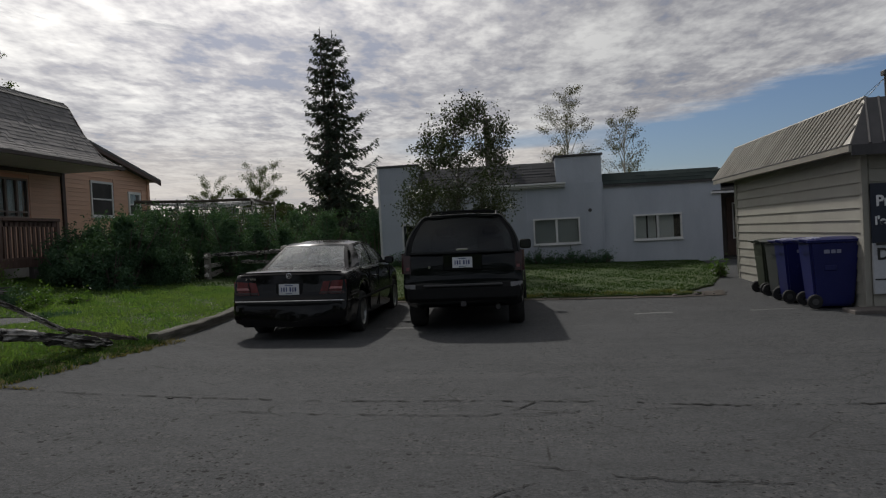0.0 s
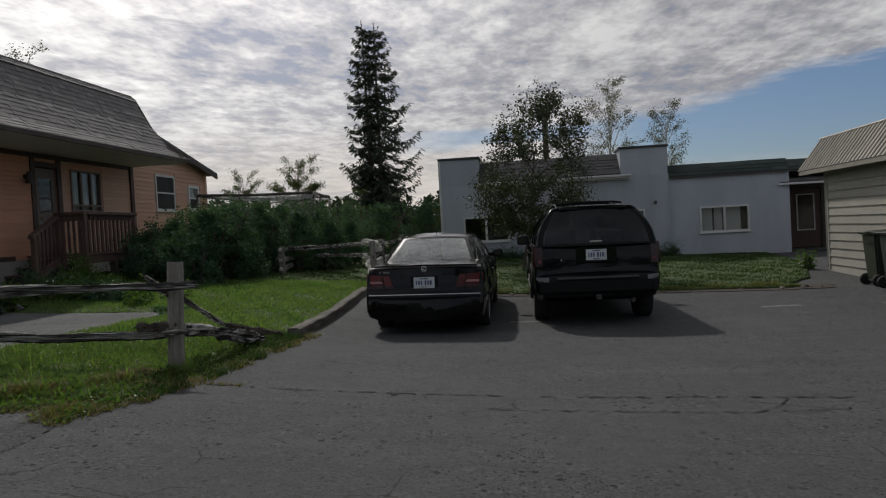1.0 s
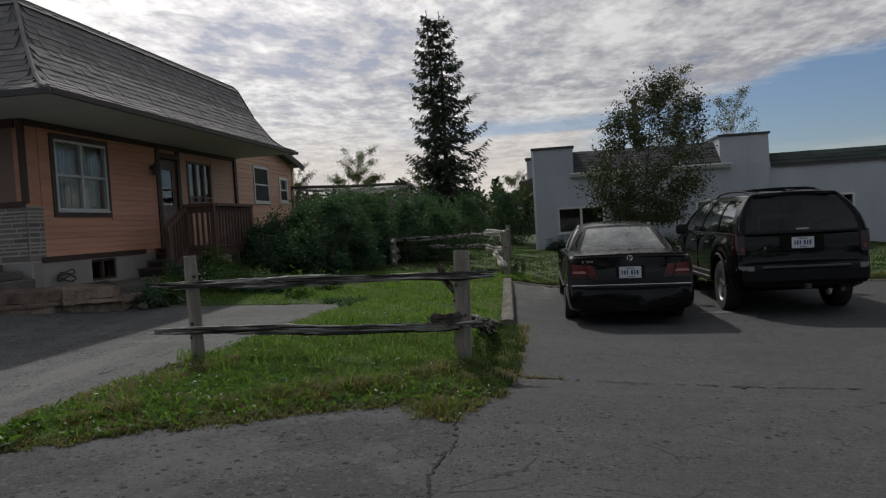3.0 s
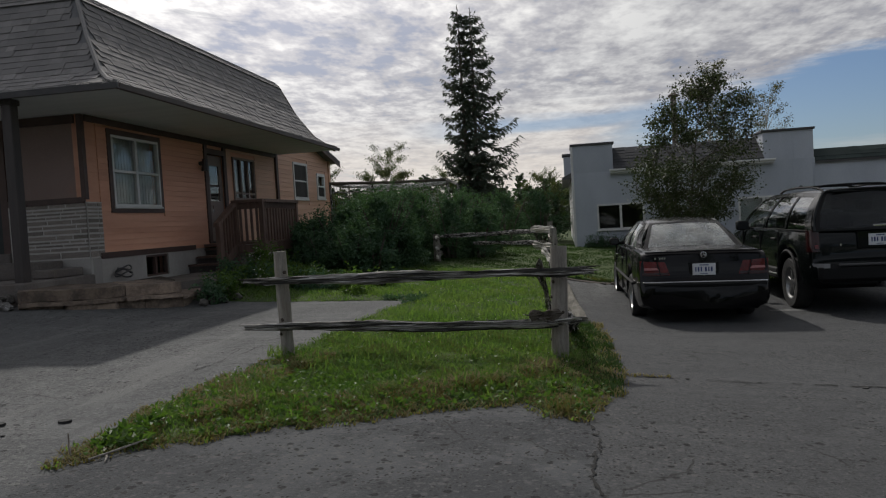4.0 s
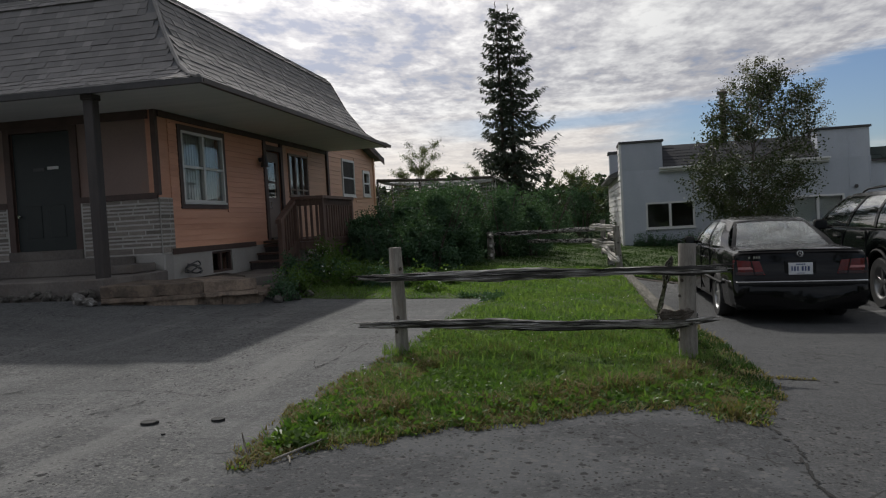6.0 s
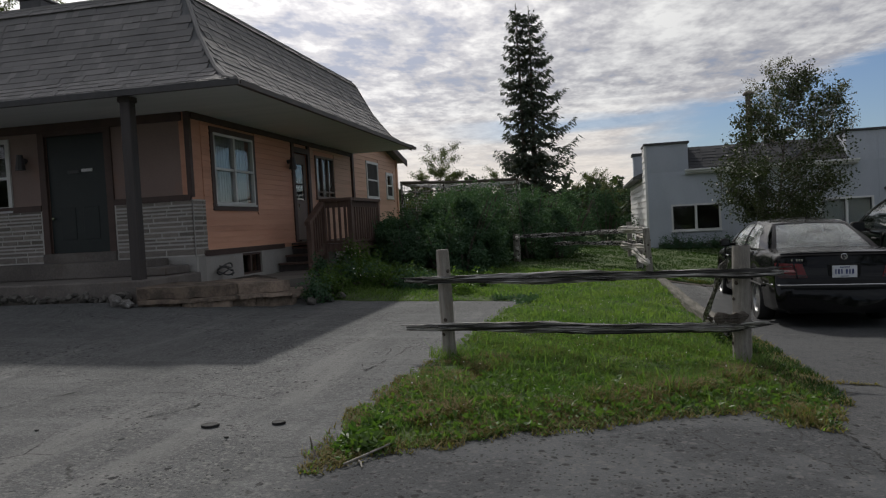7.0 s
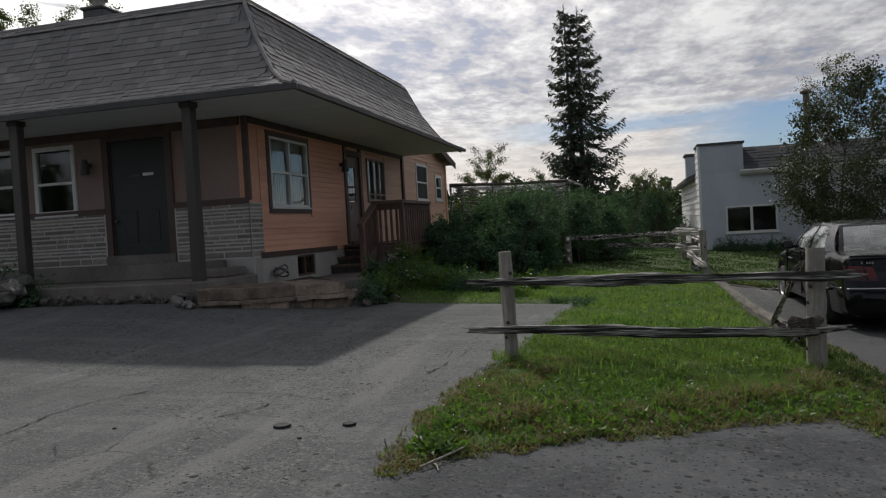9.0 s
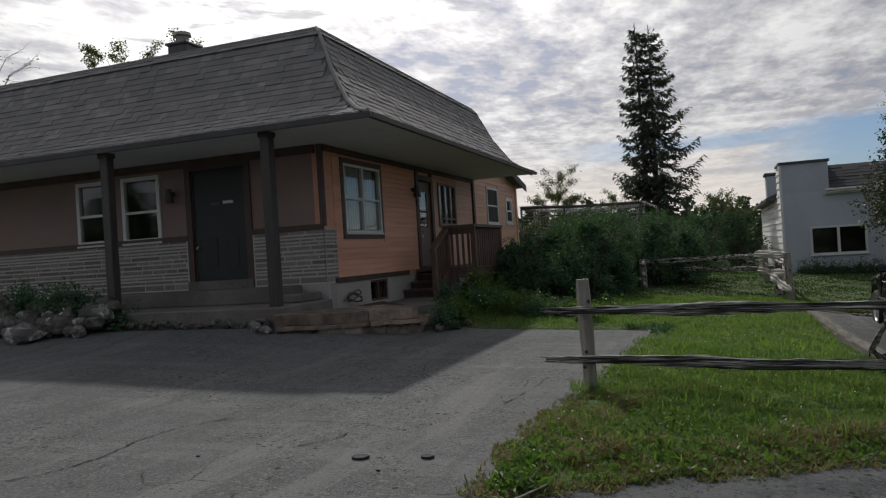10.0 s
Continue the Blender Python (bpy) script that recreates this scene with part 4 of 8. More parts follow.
w2 = window(house, "x", HX, 1, 22.92, 23.7, 2.64, 3.47, M_WHITE, None, .09, (), (.5,), .09, [(22.98, 23.64)])
part("screen", bx(HX + .005, HX + .010, 23.0, 23.62, 2.73, 3.03), M_SCREEN, w2, "dark insect screen")
window(house, "y", HY, -1, -17.2, -16.3, 2.36, 3.6, M_WHITE, None, .09, (), (.46,), .075)
window(house, "y", HY, -1, -18.32, -17.4, 2.38, 3.6, M_WHITE, None, .09, (), (.46,), .075)
window(house, "x", HX, 1, 16.75, 18.0, 2.5, 3.53, M_GREYDOOR, None, .09, (.34, .67), (.16,), .05, [(16.8, 17.95)], name="triple_window")
window(house, "x", HX - .02, 1, 12.7, 13.5, 0.98, 1.38, M_BROWN, None, .05, (.5,), (), .04, name="cellar_window")
# side door with its storm glazing
door = part("side_door", wall(B(), "x", HX - .06, HX - .02, 15.46, 16.21, 1.55, 3.48, [(15.60, 16.07, 2.45, 3.25)]), M_GREYDOOR, house, "weathered brown grey side door")
part("door_pane", bx(HX - .045, HX - .035, 15.60, 16.07, 2.45, 3.25), M_GLASS, door)
part("pane_bar", bx(HX - .055, HX - .015, 15.60, 16.07, 2.78, 2.82), M_BROWN, door)
part("handle", tube(B(), [(HX, 15.55, 2.2), (HX + .05, 15.55, 2.2), (HX + .05, 15.55, 2.34), (HX, 15.55, 2.34)], .012, 6), M_CHROME, door)
for a, b in ((15.30, 15.44), (16.23, 16.37)):
    part("door_trim", bx(HX, HX + .045, a, b, 1.5, 3.74), M_BROWN, house, "brown door trim")
part("door_head", bx(HX, HX + .045, 15.44, 16.23, 3.5, 3.62), M_BROWN, house, "brown door trim")
part("door_sill", bx(HX - .1, HX + .1, 15.44, 16.23, 1.50, 1.545), M_CONC, house)
# front door
fd = part("front_door", bx(-15.58, -14.47, HY + .02, HY + .07, 1.58, 3.58), M_DOOR, house, "dark green-black front door")
for a, b in ((-15.4, -15.1), (-14.95, -14.65)):
    part("door_panel", bx(a, b, HY + .008, HY + .02, 1.8, 2.35, .004), M_DOOR, fd)
part("mail_slot", bx(-15.20, -14.98, HY + .005, HY + .02, 2.93, 2.985), M_GREYPL, fd, "small pale plate")
part("mail_slot", bx(-14.93, -14.72, HY + .005, HY + .02, 2.95, 3.0), M_INKWHITE, fd, "small white plate")
part("transom", bx(-15.62, -14.43, HY - .03, HY + .02, 3.585, 3.69), M_BROWN, fd)
part("threshold", bx(-15.72, -14.32, HY - .075, HY + .02, 1.40, 1.575), M_CONC, fd)
part("door_knob", tube(B(), [(-15.5, HY + .02, 2.18), (-15.5, HY - .05, 2.18)], [.02, .03], 8), M_CHROME, fd)
for a, b in ((-15.72, -15.6), (-14.45, -14.32)):
    part("door_trim", bx(a, b, HY - .035, HY + .02, 1.5, 3.68), M_BROWN, house, "brown door trim")


def wall_lamp(x, y, z, ax):
    bm = B()
    tube(bm, [(x, y, z), (x + .12 * ax[0], y + .12 * ax[1], z + .03)], [.05, .03], 8)
    tube(bm, [(x + .12 * ax[0], y + .12 * ax[1], z + .1), (x + .12 * ax[0], y + .12 * ax[1], z - .16)], [.05, .085], 8)
    ob = part("wall_lamp", bm, M_FLASH, None, smooth=True)
    tagged(ob, "dark metal wall lantern beside a door", "lamp", "wall lanterns")


wall_lamp(HX + .02, 15.10, 3.25, (1, 0))
wall_lamp(-16.0, HY - .01, 3.2, (0, -1))

# mansard roof: the same bent slope round the front and the east side
PROF = [(0.0, 5.75), (0.12, 5.64), (0.25, 5.40), (0.55, 4.84), (0.85, 4.44), (1.05, 4.19), (1.35, 3.985), (1.65, 3.875)]


def slope_at(s):
    """Place on the bent slope: s metres down along it from the top gives (reach, height)."""
    for (o0, z0), (o1, z1) in zip(PROF, PROF[1:]):
        d = math.hypot(o1 - o0, z1 - z0)
        if s <= d:
            return o0 + (o1 - o0) * s / d, z0 + (z1 - z0) * s / d, math.atan2(z0 - z1, o1 - o0)
        s -= d
    return PROF[-1][0], PROF[-1][1], 0.2


SLOPE = sum(math.hypot(b[0] - a[0], b[1] - a[1]) for a, b in zip(PROF, PROF[1:]))
RX, RY, RFAR, RWEST = -12.80, 11.08, 19.62, -24.2
bm = B()
rows = []
for o, z in PROF:
    rows.append([bm.verts.new((RX + o, RFAR, z - .02)), bm.verts.new((RX + o, RY - o, z - .02)), bm.verts.new((RWEST, RY - o, z - .02))])
for a, b in zip(rows, rows[1:]):
    for k in (0, 1):
        bm.faces.new((a[k], b[k], b[k + 1], a[k + 1]))
t0 = [bm.verts.new((RX, RFAR, 5.73)), bm.verts.new((RX, RY, 5.73)), bm.verts.new((RWEST, RY, 5.73)), bm.verts.new((RWEST, RFAR, 5.73))]
bm.faces.new(t0)
e = [(RX + o, z) for o, z in PROF]
bm.faces.new([bm.verts.new((x, RFAR, z - .02)) for x, z in e] + [bm.verts.new((e[-1][0], RFAR, 3.80)), bm.verts.new((RWEST, RFAR, 3.80)), bm.verts.new((RWEST, RFAR, 5.73))])
roof = part("roof", bm, M_SHINGLE2, house, "brown asphalt shingle mansard roof with a flared eave")
bm = B()
EAVE = 1.65
prism(bm, [(RX + EAVE, RFAR), (RX + EAVE, RY - EAVE), (RWEST, RY - EAVE), (RWEST, HY + .3), (HX - .3, HY + .3), (HX - .3, RFAR)], "z", 3.805, 3.838)
part("soffit", bm, M_SOFFIT, house, "grey brown soffit boards")
part("fascia", bx(RX + EAVE, RX + EAVE + .03, RY - EAVE - .03, RFAR, 3.785, 3.868), M_FASCIA, house, "brown fascia")
part("fascia", bx(RWEST, RX + EAVE, RY - EAVE - .03, RY - EAVE, 3.785, 3.868), M_FLASH, house, "brown fascia")
part("gutter", prism(B(), [(RX + EAVE + .03, 3.775), (RX + EAVE + .09, 3.775), (RX + EAVE + .10, 3.845), (RX + EAVE + .085, 3.845), (RX + EAVE + .075, 3.79), (RX + EAVE + .03, 3.79)], "y", RY - EAVE - .03, RFAR), M_FASCIA, house, "brown eaves gutter")
part("gutter", prism(B(), [(RY - EAVE - .03, 3.775), (RY - EAVE - .09, 3.775), (RY - EAVE - .10, 3.845), (RY - EAVE - .085, 3.845), (RY - EAVE - .075, 3.79), (RY - EAVE - .03, 3.79)], "x", RWEST, RX + EAVE + .09), M_FLASH, house, "dark eaves gutter")
part("barge_board", prism(B(), [(RX + o, z + .03) for o, z in PROF] + [(RX + o - .05, z - .11) for o, z in PROF[::-1]], "y", RFAR, RFAR + .04), M_FASCIA, house, "brown barge board")
part("hip_cap", tube(B(), [(RX + o, RY - o, z + .01) for o, z in PROF], .035, 6), M_SHINGLE, house)
bm = B()
box(bm, RX - .12, RX + .03, RY, RFAR, 5.74, 5.775)
box(bm, RWEST, RX + .03, RY - .03, RY + .12, 5.74, 5.775)
part("ridge_cap", bm, M_SHINGLE, house)
# lean-to roof of the rear extension
bm = B()
prism(bm, [(19.62, 5.0), (24.55, 3.94), (24.55, 3.86), (19.62, 4.92)], "x", -24, HX + .34)
part("rear_roof", bm, M_SHINGLE2, house, "dark low pitched rear roof")
part("rake_board", prism(B(), [(19.66, 4.93), (24.57, 3.88), (24.57, 3.74), (19.66, 4.79)], "x", HX + .30, HX + .335), M_BROWN, house, "brown rake board")

# shingles of the mansard: the nearest are pieces of their own
SH = bpy.data.meshes.new("shingle")
sbm = bx(-.5, .5, -.5, .5, 0, 1)
sbm.to_mesh(SH)
sbm.free()
SH.materials.append(M_SHINGLE)
rest_v, rest_f = [], []
srng = random.Random(5)
EXPO = 0.138
count_front = count_side = 0
for face_id in (0, 1):
    k = 0
    while k * EXPO < SLOPE - .02:
        s = SLOPE - (k + .5) * EXPO
        o, z, ang = slope_at(max(s, 0.02))
        a = (RY - o) if face_id == 0 else (RX + o)
        end = RFAR if face_id == 0 else RWEST
        sign = 1 if face_id == 0 else -1
        a += sign * srng.uniform(0, .2)
        while (end - a) * sign > .1:
            w = srng.choice((.12, .15, .2, .3))
            w = min(w, (end - a) * sign)
            mid = a + sign * w / 2
            th = srng.choice((.007, .007, .008, .014))
            near = mid < 14.9 if face_id == 0 else mid > -16.8
            turn = Euler((0, ang - .07, 0)) if face_id == 0 else Euler((ang - .07, 0, 0))
            place = V((RX + o, mid, z)) if face_id == 0 else V((mid, RY - o, z))
            size = (EXPO + .03, w - .0012, th) if face_id == 0 else (w - .0012, EXPO + .03, th)
            if near and (count_side if face_id == 0 else count_front) < 150:
                piece("shingle", SH, roof, place, turn, size)
                if face_id == 0:
                    count_side += 1
                else:
                    count_front += 1
            else:
                m = Matrix.LocRotScale(place, turn, V(size))
                b = len(rest_v)
                for cz in (0, 1):
                    for cx, cy in ((-.5, -.5), (.5, -.5), (.5, .5), (-.5, .5)):
                        rest_v.append(tuple(m @ V((cx, cy, cz))))
                for q in ((3, 2, 1, 0), (4, 5, 6, 7), (0, 1, 5, 4), (1, 2, 6, 5), (2, 3, 7, 6), (3, 0, 4, 7)):
                    rest_f.append(tuple(b + i for i in q))
            a += sign * w
        k += 1


def islands(name, c1, c2):
    m, nt, b = material(name, 0.95, 0, .3)
    isl = node(nt, "NewGeometry").outputs["Random Per Island"]
    co = node(nt, "TexCoord").outputs["Object"]
    n = noi(nt, co, 80, 3, .6)
    col = mix(nt, ramp(nt, isl, [(0.0, 0.0), (0.55, 0.30), (0.80, 0.42), (1.0, 1.0)]), c1, c2)
    wide = noi(nt, co, 0.7, 4, .6)
    col = mix(nt, mth(nt, "MULTIPLY", smooth_step(nt, wide, .45, .7), .35), col, tuple(v * .72 for v in c1))
    col = mix(nt, mth(nt, "MULTIPLY", n, .5), col, tuple(v * .7 for v in c1))
    nt.links.new(col, b.inputs["Base Color"])
    bp = node(nt, "Bump", ins={"Strength": .6, "Distance": .004, "Height": n})
    nt.links.new(bp.outputs[0], b.inputs["Normal"])
    return m


M_SHISL = islands("shingle_field", (0.190, 0.180, 0.176), (0.30, 0.282, 0.272))
raw("shingle_field", rest_v, rest_f, M_SHISL, roof, kind="stuff")

# stone veneer under the front windows and round the corner
ST = bpy.data.meshes.new("stone")
sbm = bx(-.5, .5, -.5, .5, -.5, .5)
sbm.to_mesh(ST)
sbm.free()
ST.materials.append(M_STONE)
mort = part("stone_backing", wall(B(), "y", HY - .03, HY - .002, -23.9, HX + .02, 1.42, 2.36, [(-15.72, -14.32, 1.4, 2.5)]), M_MORTAR, house, "pale mortar bed")
mort2 = part("stone_backing", bx(HX + .0, HX + .03, HY - .03, 11.49, 1.42, 2.36), M_MORTAR, house, "pale mortar bed")
srng = random.Random(9)
z = 1.43
while z < 2.30:
    h = srng.choice((.06, .075, .09, .12))
    h = min(h, 2.35 - z)
    for x_lo, x_hi in ((-20.6, -15.74), (-14.30, HX + .03)):
        x = x_lo
        while x < x_hi - .05:
            w = min(srng.uniform(.22, .75), x_hi - x)
            d = srng.uniform(.006, .014)
            piece("stone", ST, mort, (x + w / 2, HY - .03 - d / 2, z + h / 2), (0, 0, 0), (w - .03, d, h - .03))
            x += w
    y = HY - .03
    while y < 11.47:
        w = min(srng.uniform(.2, .3), 11.49 - y)
        d = srng.uniform(.006, .014)
        piece("stone", ST, mort2, (HX + .03 + d / 2, y + w / 2, z + h / 2), (0, 0, 0), (d, w - .03, h - .03))
        y += w
    z += h
part("plinth", bx(-23.9, HX + .05, HY - .06, HY - .004, .8, 1.42), M_FOUND, house, "grey concrete plinth")
part("plinth", bx(HX + .01, HX + .05, HY - .004, 11.35, .8, 1.42), M_FOUND, house, "grey concrete plinth")
# porch posts, terrace, steps
for px, pz in ((-12.94, 1.08), (-16.05, 1.15)):
    bm = bx(px - .08, px + .08, 9.52, 9.68, pz, 3.803, .012)
    po = tagged(part("porch_post", bm, M_POSTDARK, None), "dark brown square porch post under the eave", "post", "porch posts")
    part("post_cap", bx(px - .10, px + .10, 9.50, 9.70, 3.72, 3.80, .01), M_POSTDARK, po)
terr = thing("terrace", (-14.8, 10.2, .8), "old concrete porch terrace with a low step", "terrace")
part("slab", bx(-20.5, -12.78, 9.40, HY - .065, .75, 1.16, .02), M_CONC, terr)
part("step", bx(-20.5, -13.35, 10.45, HY - .07, 1.16, 1.42, .015), M_CONC, terr)
part("step", bx(-13.35, -12.95, 10.3, 11.0, 1.16, 1.30, .02), M_CONC, terr)
ledge = thing("stone_ledge", (-12, 11, .6), "low brown flagstone ledge of long uneven stacked slabs", "ledge")
bm = B()
prism(bm, [(-12.74, 9.62), (-12.2, 9.95), (-11.75, 10.4), (-11.5, 10.8), (-11.75, 11.7), (-12.72, 12.9)], "z", .45, .97)
part("packed_fill", bm, M_DARKSOIL, ledge, "packed dark soil behind the slabs")
lrng = random.Random(17)
LINE = [V((-12.62, 9.06)), V((-12.12, 9.43)), V((-11.58, 10.0)), V((-11.22, 10.36)), V((-11.02, 10.72)), V((-11.3, 11.6)), V((-12.4, 12.9))]


def along(d):
    for a, b in zip(LINE, LINE[1:]):
        L = (b - a).length
        if d <= L:
            return a.lerp(b, d / L), (b - a).normalized()
        d -= L
    return LINE[-1], (LINE[-1] - LINE[-2]).normalized()


# foot stones, a thin proud slab, and the thick top slabs, all falling a little to the east
for z0, z1, back, deep, w0, w1, reach in ((.50, .845, .05, .42, .30, .75, 3.2), (.85, .905, -.03, .45, .7, 1.5, 2.5), (.91, 1.07, .10, .95, .8, 1.5, 2.05)):
    d = lrng.uniform(-.2, 0)
    while d < reach:
        w = lrng.uniform(w0, w1)
        nx_ = max(3, int(w / .06))
        bm = B()
        front, rear = [], []
        shift = lrng.uniform(-.035, .025)
        for k in range(nx_ + 1):
            p, tng = along(max(0.0, d + .005 + (w - .010) * k / nx_))
            nrm = V((-tng.y, tng.x))
            round_off = .025 if k in (0, nx_) else 0
            q = p + nrm * (back + shift + round_off + lrng.uniform(-.018, .018))
            front.append((q.x, q.y))
            q = p + nrm * deep
            rear.append((q.x, q.y))
        dz = lrng.uniform(-.012, .008) - .042 * (d + w * .5)
        prism(bm, front + rear[::-1], "z", z0 + dz + lrng.uniform(0, .012), z1 + dz)
        mid_x = along(max(0.0, d + w * .5))[0].x
        for v in bm.verts:
            v.co.z += noise.noise(v.co * 3.0) * .024 + noise.noise(v.co * 13.0) * .010 - .05 * (v.co.x - mid_x)
        part("slab", bm, M_LEDGE, ledge)
        d += w
walk_slab = prism(B(), [(-12.70, 11.35), (-11.78, 11.3), (-11.36, 12.2), (-11.7, 13.5), (-12.05, 14.35), (-12.70, 14.55)], "z", .60, .93)
tagged(part("path_slab", walk_slab, M_CONC, None), "worn grey concrete path slab before the side stairs", "path")
# side stairs and their railing
st = thing("side_stairs", (-12.3, 15.8, 1.0), "dark stained wooden stairs with a slatted railing", "stairs")
for k in range(3):
    y0 = 14.2 + k * .38
    part("tread", bx(HX + .06, -12.12, y0, y0 + .42, 1.06 + k * .15, 1.10 + k * .15, .005), M_STAIR, st)
    part("riser", bx(HX + .06, -12.12, y0 + .40, y0 + .415, .93 + k * .15, 1.06 + k * .15), M_BROWN, st)
for k in range(3):
    part("step_block", bx(HX + .07, -12.14, 14.24 + k * .38, 15.30, .80 + k * .15, 1.055 + k * .15), M_POSTDARK, st)
FY = 15.02                                  # front edge of the landing
part("deck", bx(HX + .06, -11.46, FY - .06, 17.12, 1.44, 1.49), M_STAIR, st)
part("deck_joist", bx(-11.54, -11.48, FY - .02, 17.08, 1.26, 1.435), M_STAIR, st)
part("deck_joist", bx(-12.08, -11.56, FY - .02, FY + .03, 1.26, 1.435), M_STAIR, st)
part("stringer", prism(B(), [(14.05, .86), (FY - .04, 1.26), (FY - .04, 1.46), (14.05, 1.02)], "x", -12.12, -12.08), M_STAIR, st)
NEWELS = [(-12.10, FY), (-11.50, FY), (-11.50, 17.06), (-12.12, 14.22)]
for i, (x, y) in enumerate(NEWELS):
    part("newel", bx(x - .05, x + .05, y - .05, y + .05, .72, 2.36 if i < 3 else 1.88, .006), M_STAIR, st)
part("hand_rail", bx(-12.16, -11.44, FY - .07, FY + .07, 2.33, 2.40, .006), M_STAIR, st)
part("hand_rail", bx(-11.57, -11.43, FY + .075, 17.12, 2.33, 2.40, .006), M_STAIR, st)
part("apron_rail", bx(-12.05, -11.55, FY - .02, FY + .02, 2.20, 2.325), M_STAIR, st)
part("apron_rail", bx(-11.52, -11.48, FY + .05, 17.01, 2.20, 2.325), M_STAIR, st)
part("hand_rail", prism(B(), [(14.12, 1.84), (FY + .02, 2.30), (FY + .02, 2.38), (14.12, 1.92)], "x", -12.18, -12.06), M_STAIR, st)
for y in np.arange(FY + .17, 16.98, .165):
    part("baluster", bx(-11.52, -11.48, y - .036, y + .036, 1.30, 2.33), M_STAIR, st)
for x in np.arange(-11.99, -11.58, .125):
    part("baluster", bx(x - .026, x + .026, FY - .015, FY + .015, 1.44, 2.33), M_STAIR, st)
for y in np.arange(14.36, FY - .08, .13):
    zt = 1.86 + (y - 14.12) * .51
    part("baluster", bx(-12.14, -12.10, y - .026, y + .026, .98 + (y - 14.2) * .36, zt), M_STAIR, st)
for x, y in ((-12.0, FY + .1), (-11.56, 16.2), (-11.6, 16.95)):
    part("pier", bx(x - .07, x + .07, y - .07, y + .07, .72, 1.26), M_CONC, st, "grey concrete pier")
# chimney behind the ridge
ch = thing("chimney", (-17.4, 13.6, 5.7), "dark brick chimney with a pale metal cap on the flat roof", "chimney")
part("stack", bx(-17.80, -17.30, 13.35, 13.85, 5.72, 6.78, .02), M_FLASH, ch)
part("crown", bx(-17.84, -17.26, 13.30, 13.90, 6.78, 6.84, .02), M_FLASH, ch)
part("flue", tube(B(), [(-17.58, 13.6, 6.84), (-17.58, 13.6, 7.02)], .14, 14), M_FOUND, ch, "pale clay flue")
part("cap", tube(B(), [(-17.58, 13.6, 7.03), (-17.58, 13.6, 7.10), (-17.58, 13.6, 7.15)], [.20, .19, .05], 14), M_TIN, ch)

# ---- the long white building -------------------------------------------------
WY = 24.0
wb = thing("white_building", (0.7, 27.5, .4), "long low white commercial building with parapets and shingled roof bands", "building")
W_OPEN = [(-4.05, -2.58, 1.09, 1.92), (.23, 1.72, 1.02, 1.87), (3.40, 4.90, 1.02, 1.84)]
part("wall", wall(B(), "y", WY, WY + .2, -4.75, 2.47, .1, 2.94, W_OPEN[:2]), M_STUCCO, wb)
part("wall", wall(B(), "y", WY + .06, WY + .2, 2.47, 6.12, .0, 2.80, [W_OPEN[2]]), M_STUCCO, wb)
part("wall", bx(-4.75, -4.55, WY + .2, 34, .1, 2.94), M_STUCCO, wb)
part("wall", bx(-4.75, 9, 33.8, 34, .1, 2.9), M_STUCCO, wb)
part("wall", bx(5.92, 6.12, WY + .2, 26.0, .0, 2.8), M_STUCCO, wb)
part("wall", wall(B(), "y", 26.0, 26.2, 5.92, 9.0, .0, 2.8, [(6.75, 7.75, .3, 2.3)]), M_POSTDARK, wb)
part("wall", bx(8.8, 9.0, 26.2, 33.8, .0, 2.8), M_STUCCO, wb)
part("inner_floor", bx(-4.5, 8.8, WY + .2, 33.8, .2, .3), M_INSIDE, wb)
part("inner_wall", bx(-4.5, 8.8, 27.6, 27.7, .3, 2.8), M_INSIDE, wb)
part("flat_roof", bx(-4.7, 9, WY + 1.2, 34, 2.95, 3.1), M_FLASH, wb)
for p0, p1 in ((-4.75, -3.48), (1.02, 2.47)):
    pb = part("parapet", bx(p0, p1, WY, WY + 1.3, 2.94, 3.80), M_STUCCO, wb)
    part("coping", bx(p0 - .05, p1 + .05, WY - .05, WY + 1.35, 3.80, 3.87, .008), M_FLASH, pb, "dark metal coping")
part("joint_strip", bx(2.45, 2.49, WY - .02, WY + .0, .25, 2.94), M_STUCCO, wb)


def shingle_band(x0, x1, y0, z0, run, z1, mat, parent, seed):
    """A short steep roof band covered with shingle rows."""
    bm = B()
    prism(bm, [(y0, z0), (y0, z0 + .05), (y0 + run, z1), (y0 + run + .1, z1), (y0 + run + .1, z0)], "x", x0, x1)
    ob = part("roof_band", bm, mat, parent, "dark shingled roof band")
    rng = random.Random(seed)
    v, f = [], []
    L = math.hypot(run, z1 - z0 - .05)
    a = math.atan2(z1 - z0 - .05, run)
    n = max(2, int(L / .15))
    for k in range(n):
        t = (k + .5) / n
        x = x0
        while x < x1 - .03:
            w = min(rng.choice((.3, .45, .9)), x1 - x)
            m = Matrix.LocRotScale(V((x + w / 2, y0 + run * t, z0 + .05 + (z1 - z0 - .05) * t)), Euler((a - .04, 0, 0)), V((w - .006, L / n + .03, rng.choice((.01, .016)))))
            b = len(v)
            for cz in (0, 1):
                for cx, cy in ((-.5, -.5), (.5, -.5), (.5, .5), (-.5, .5)):
                    v.append(tuple(m @ V((cx, cy, cz))))
            for q in ((3, 2, 1, 0), (4, 5, 6, 7), (0, 1, 5, 4), (1, 2, 6, 5), (2, 3, 7, 6), (3, 0, 4, 7)):
                f.append(tuple(b + i for i in q))
            x += w
    raw("shingle_field", v, f, islands("band_shingles", tuple(mat.get("tone", (.1, .1, .1))), tuple(q * 1.5 for q in mat.get("tone", (.1, .1, .1)))), ob, kind="stuff")
    return ob


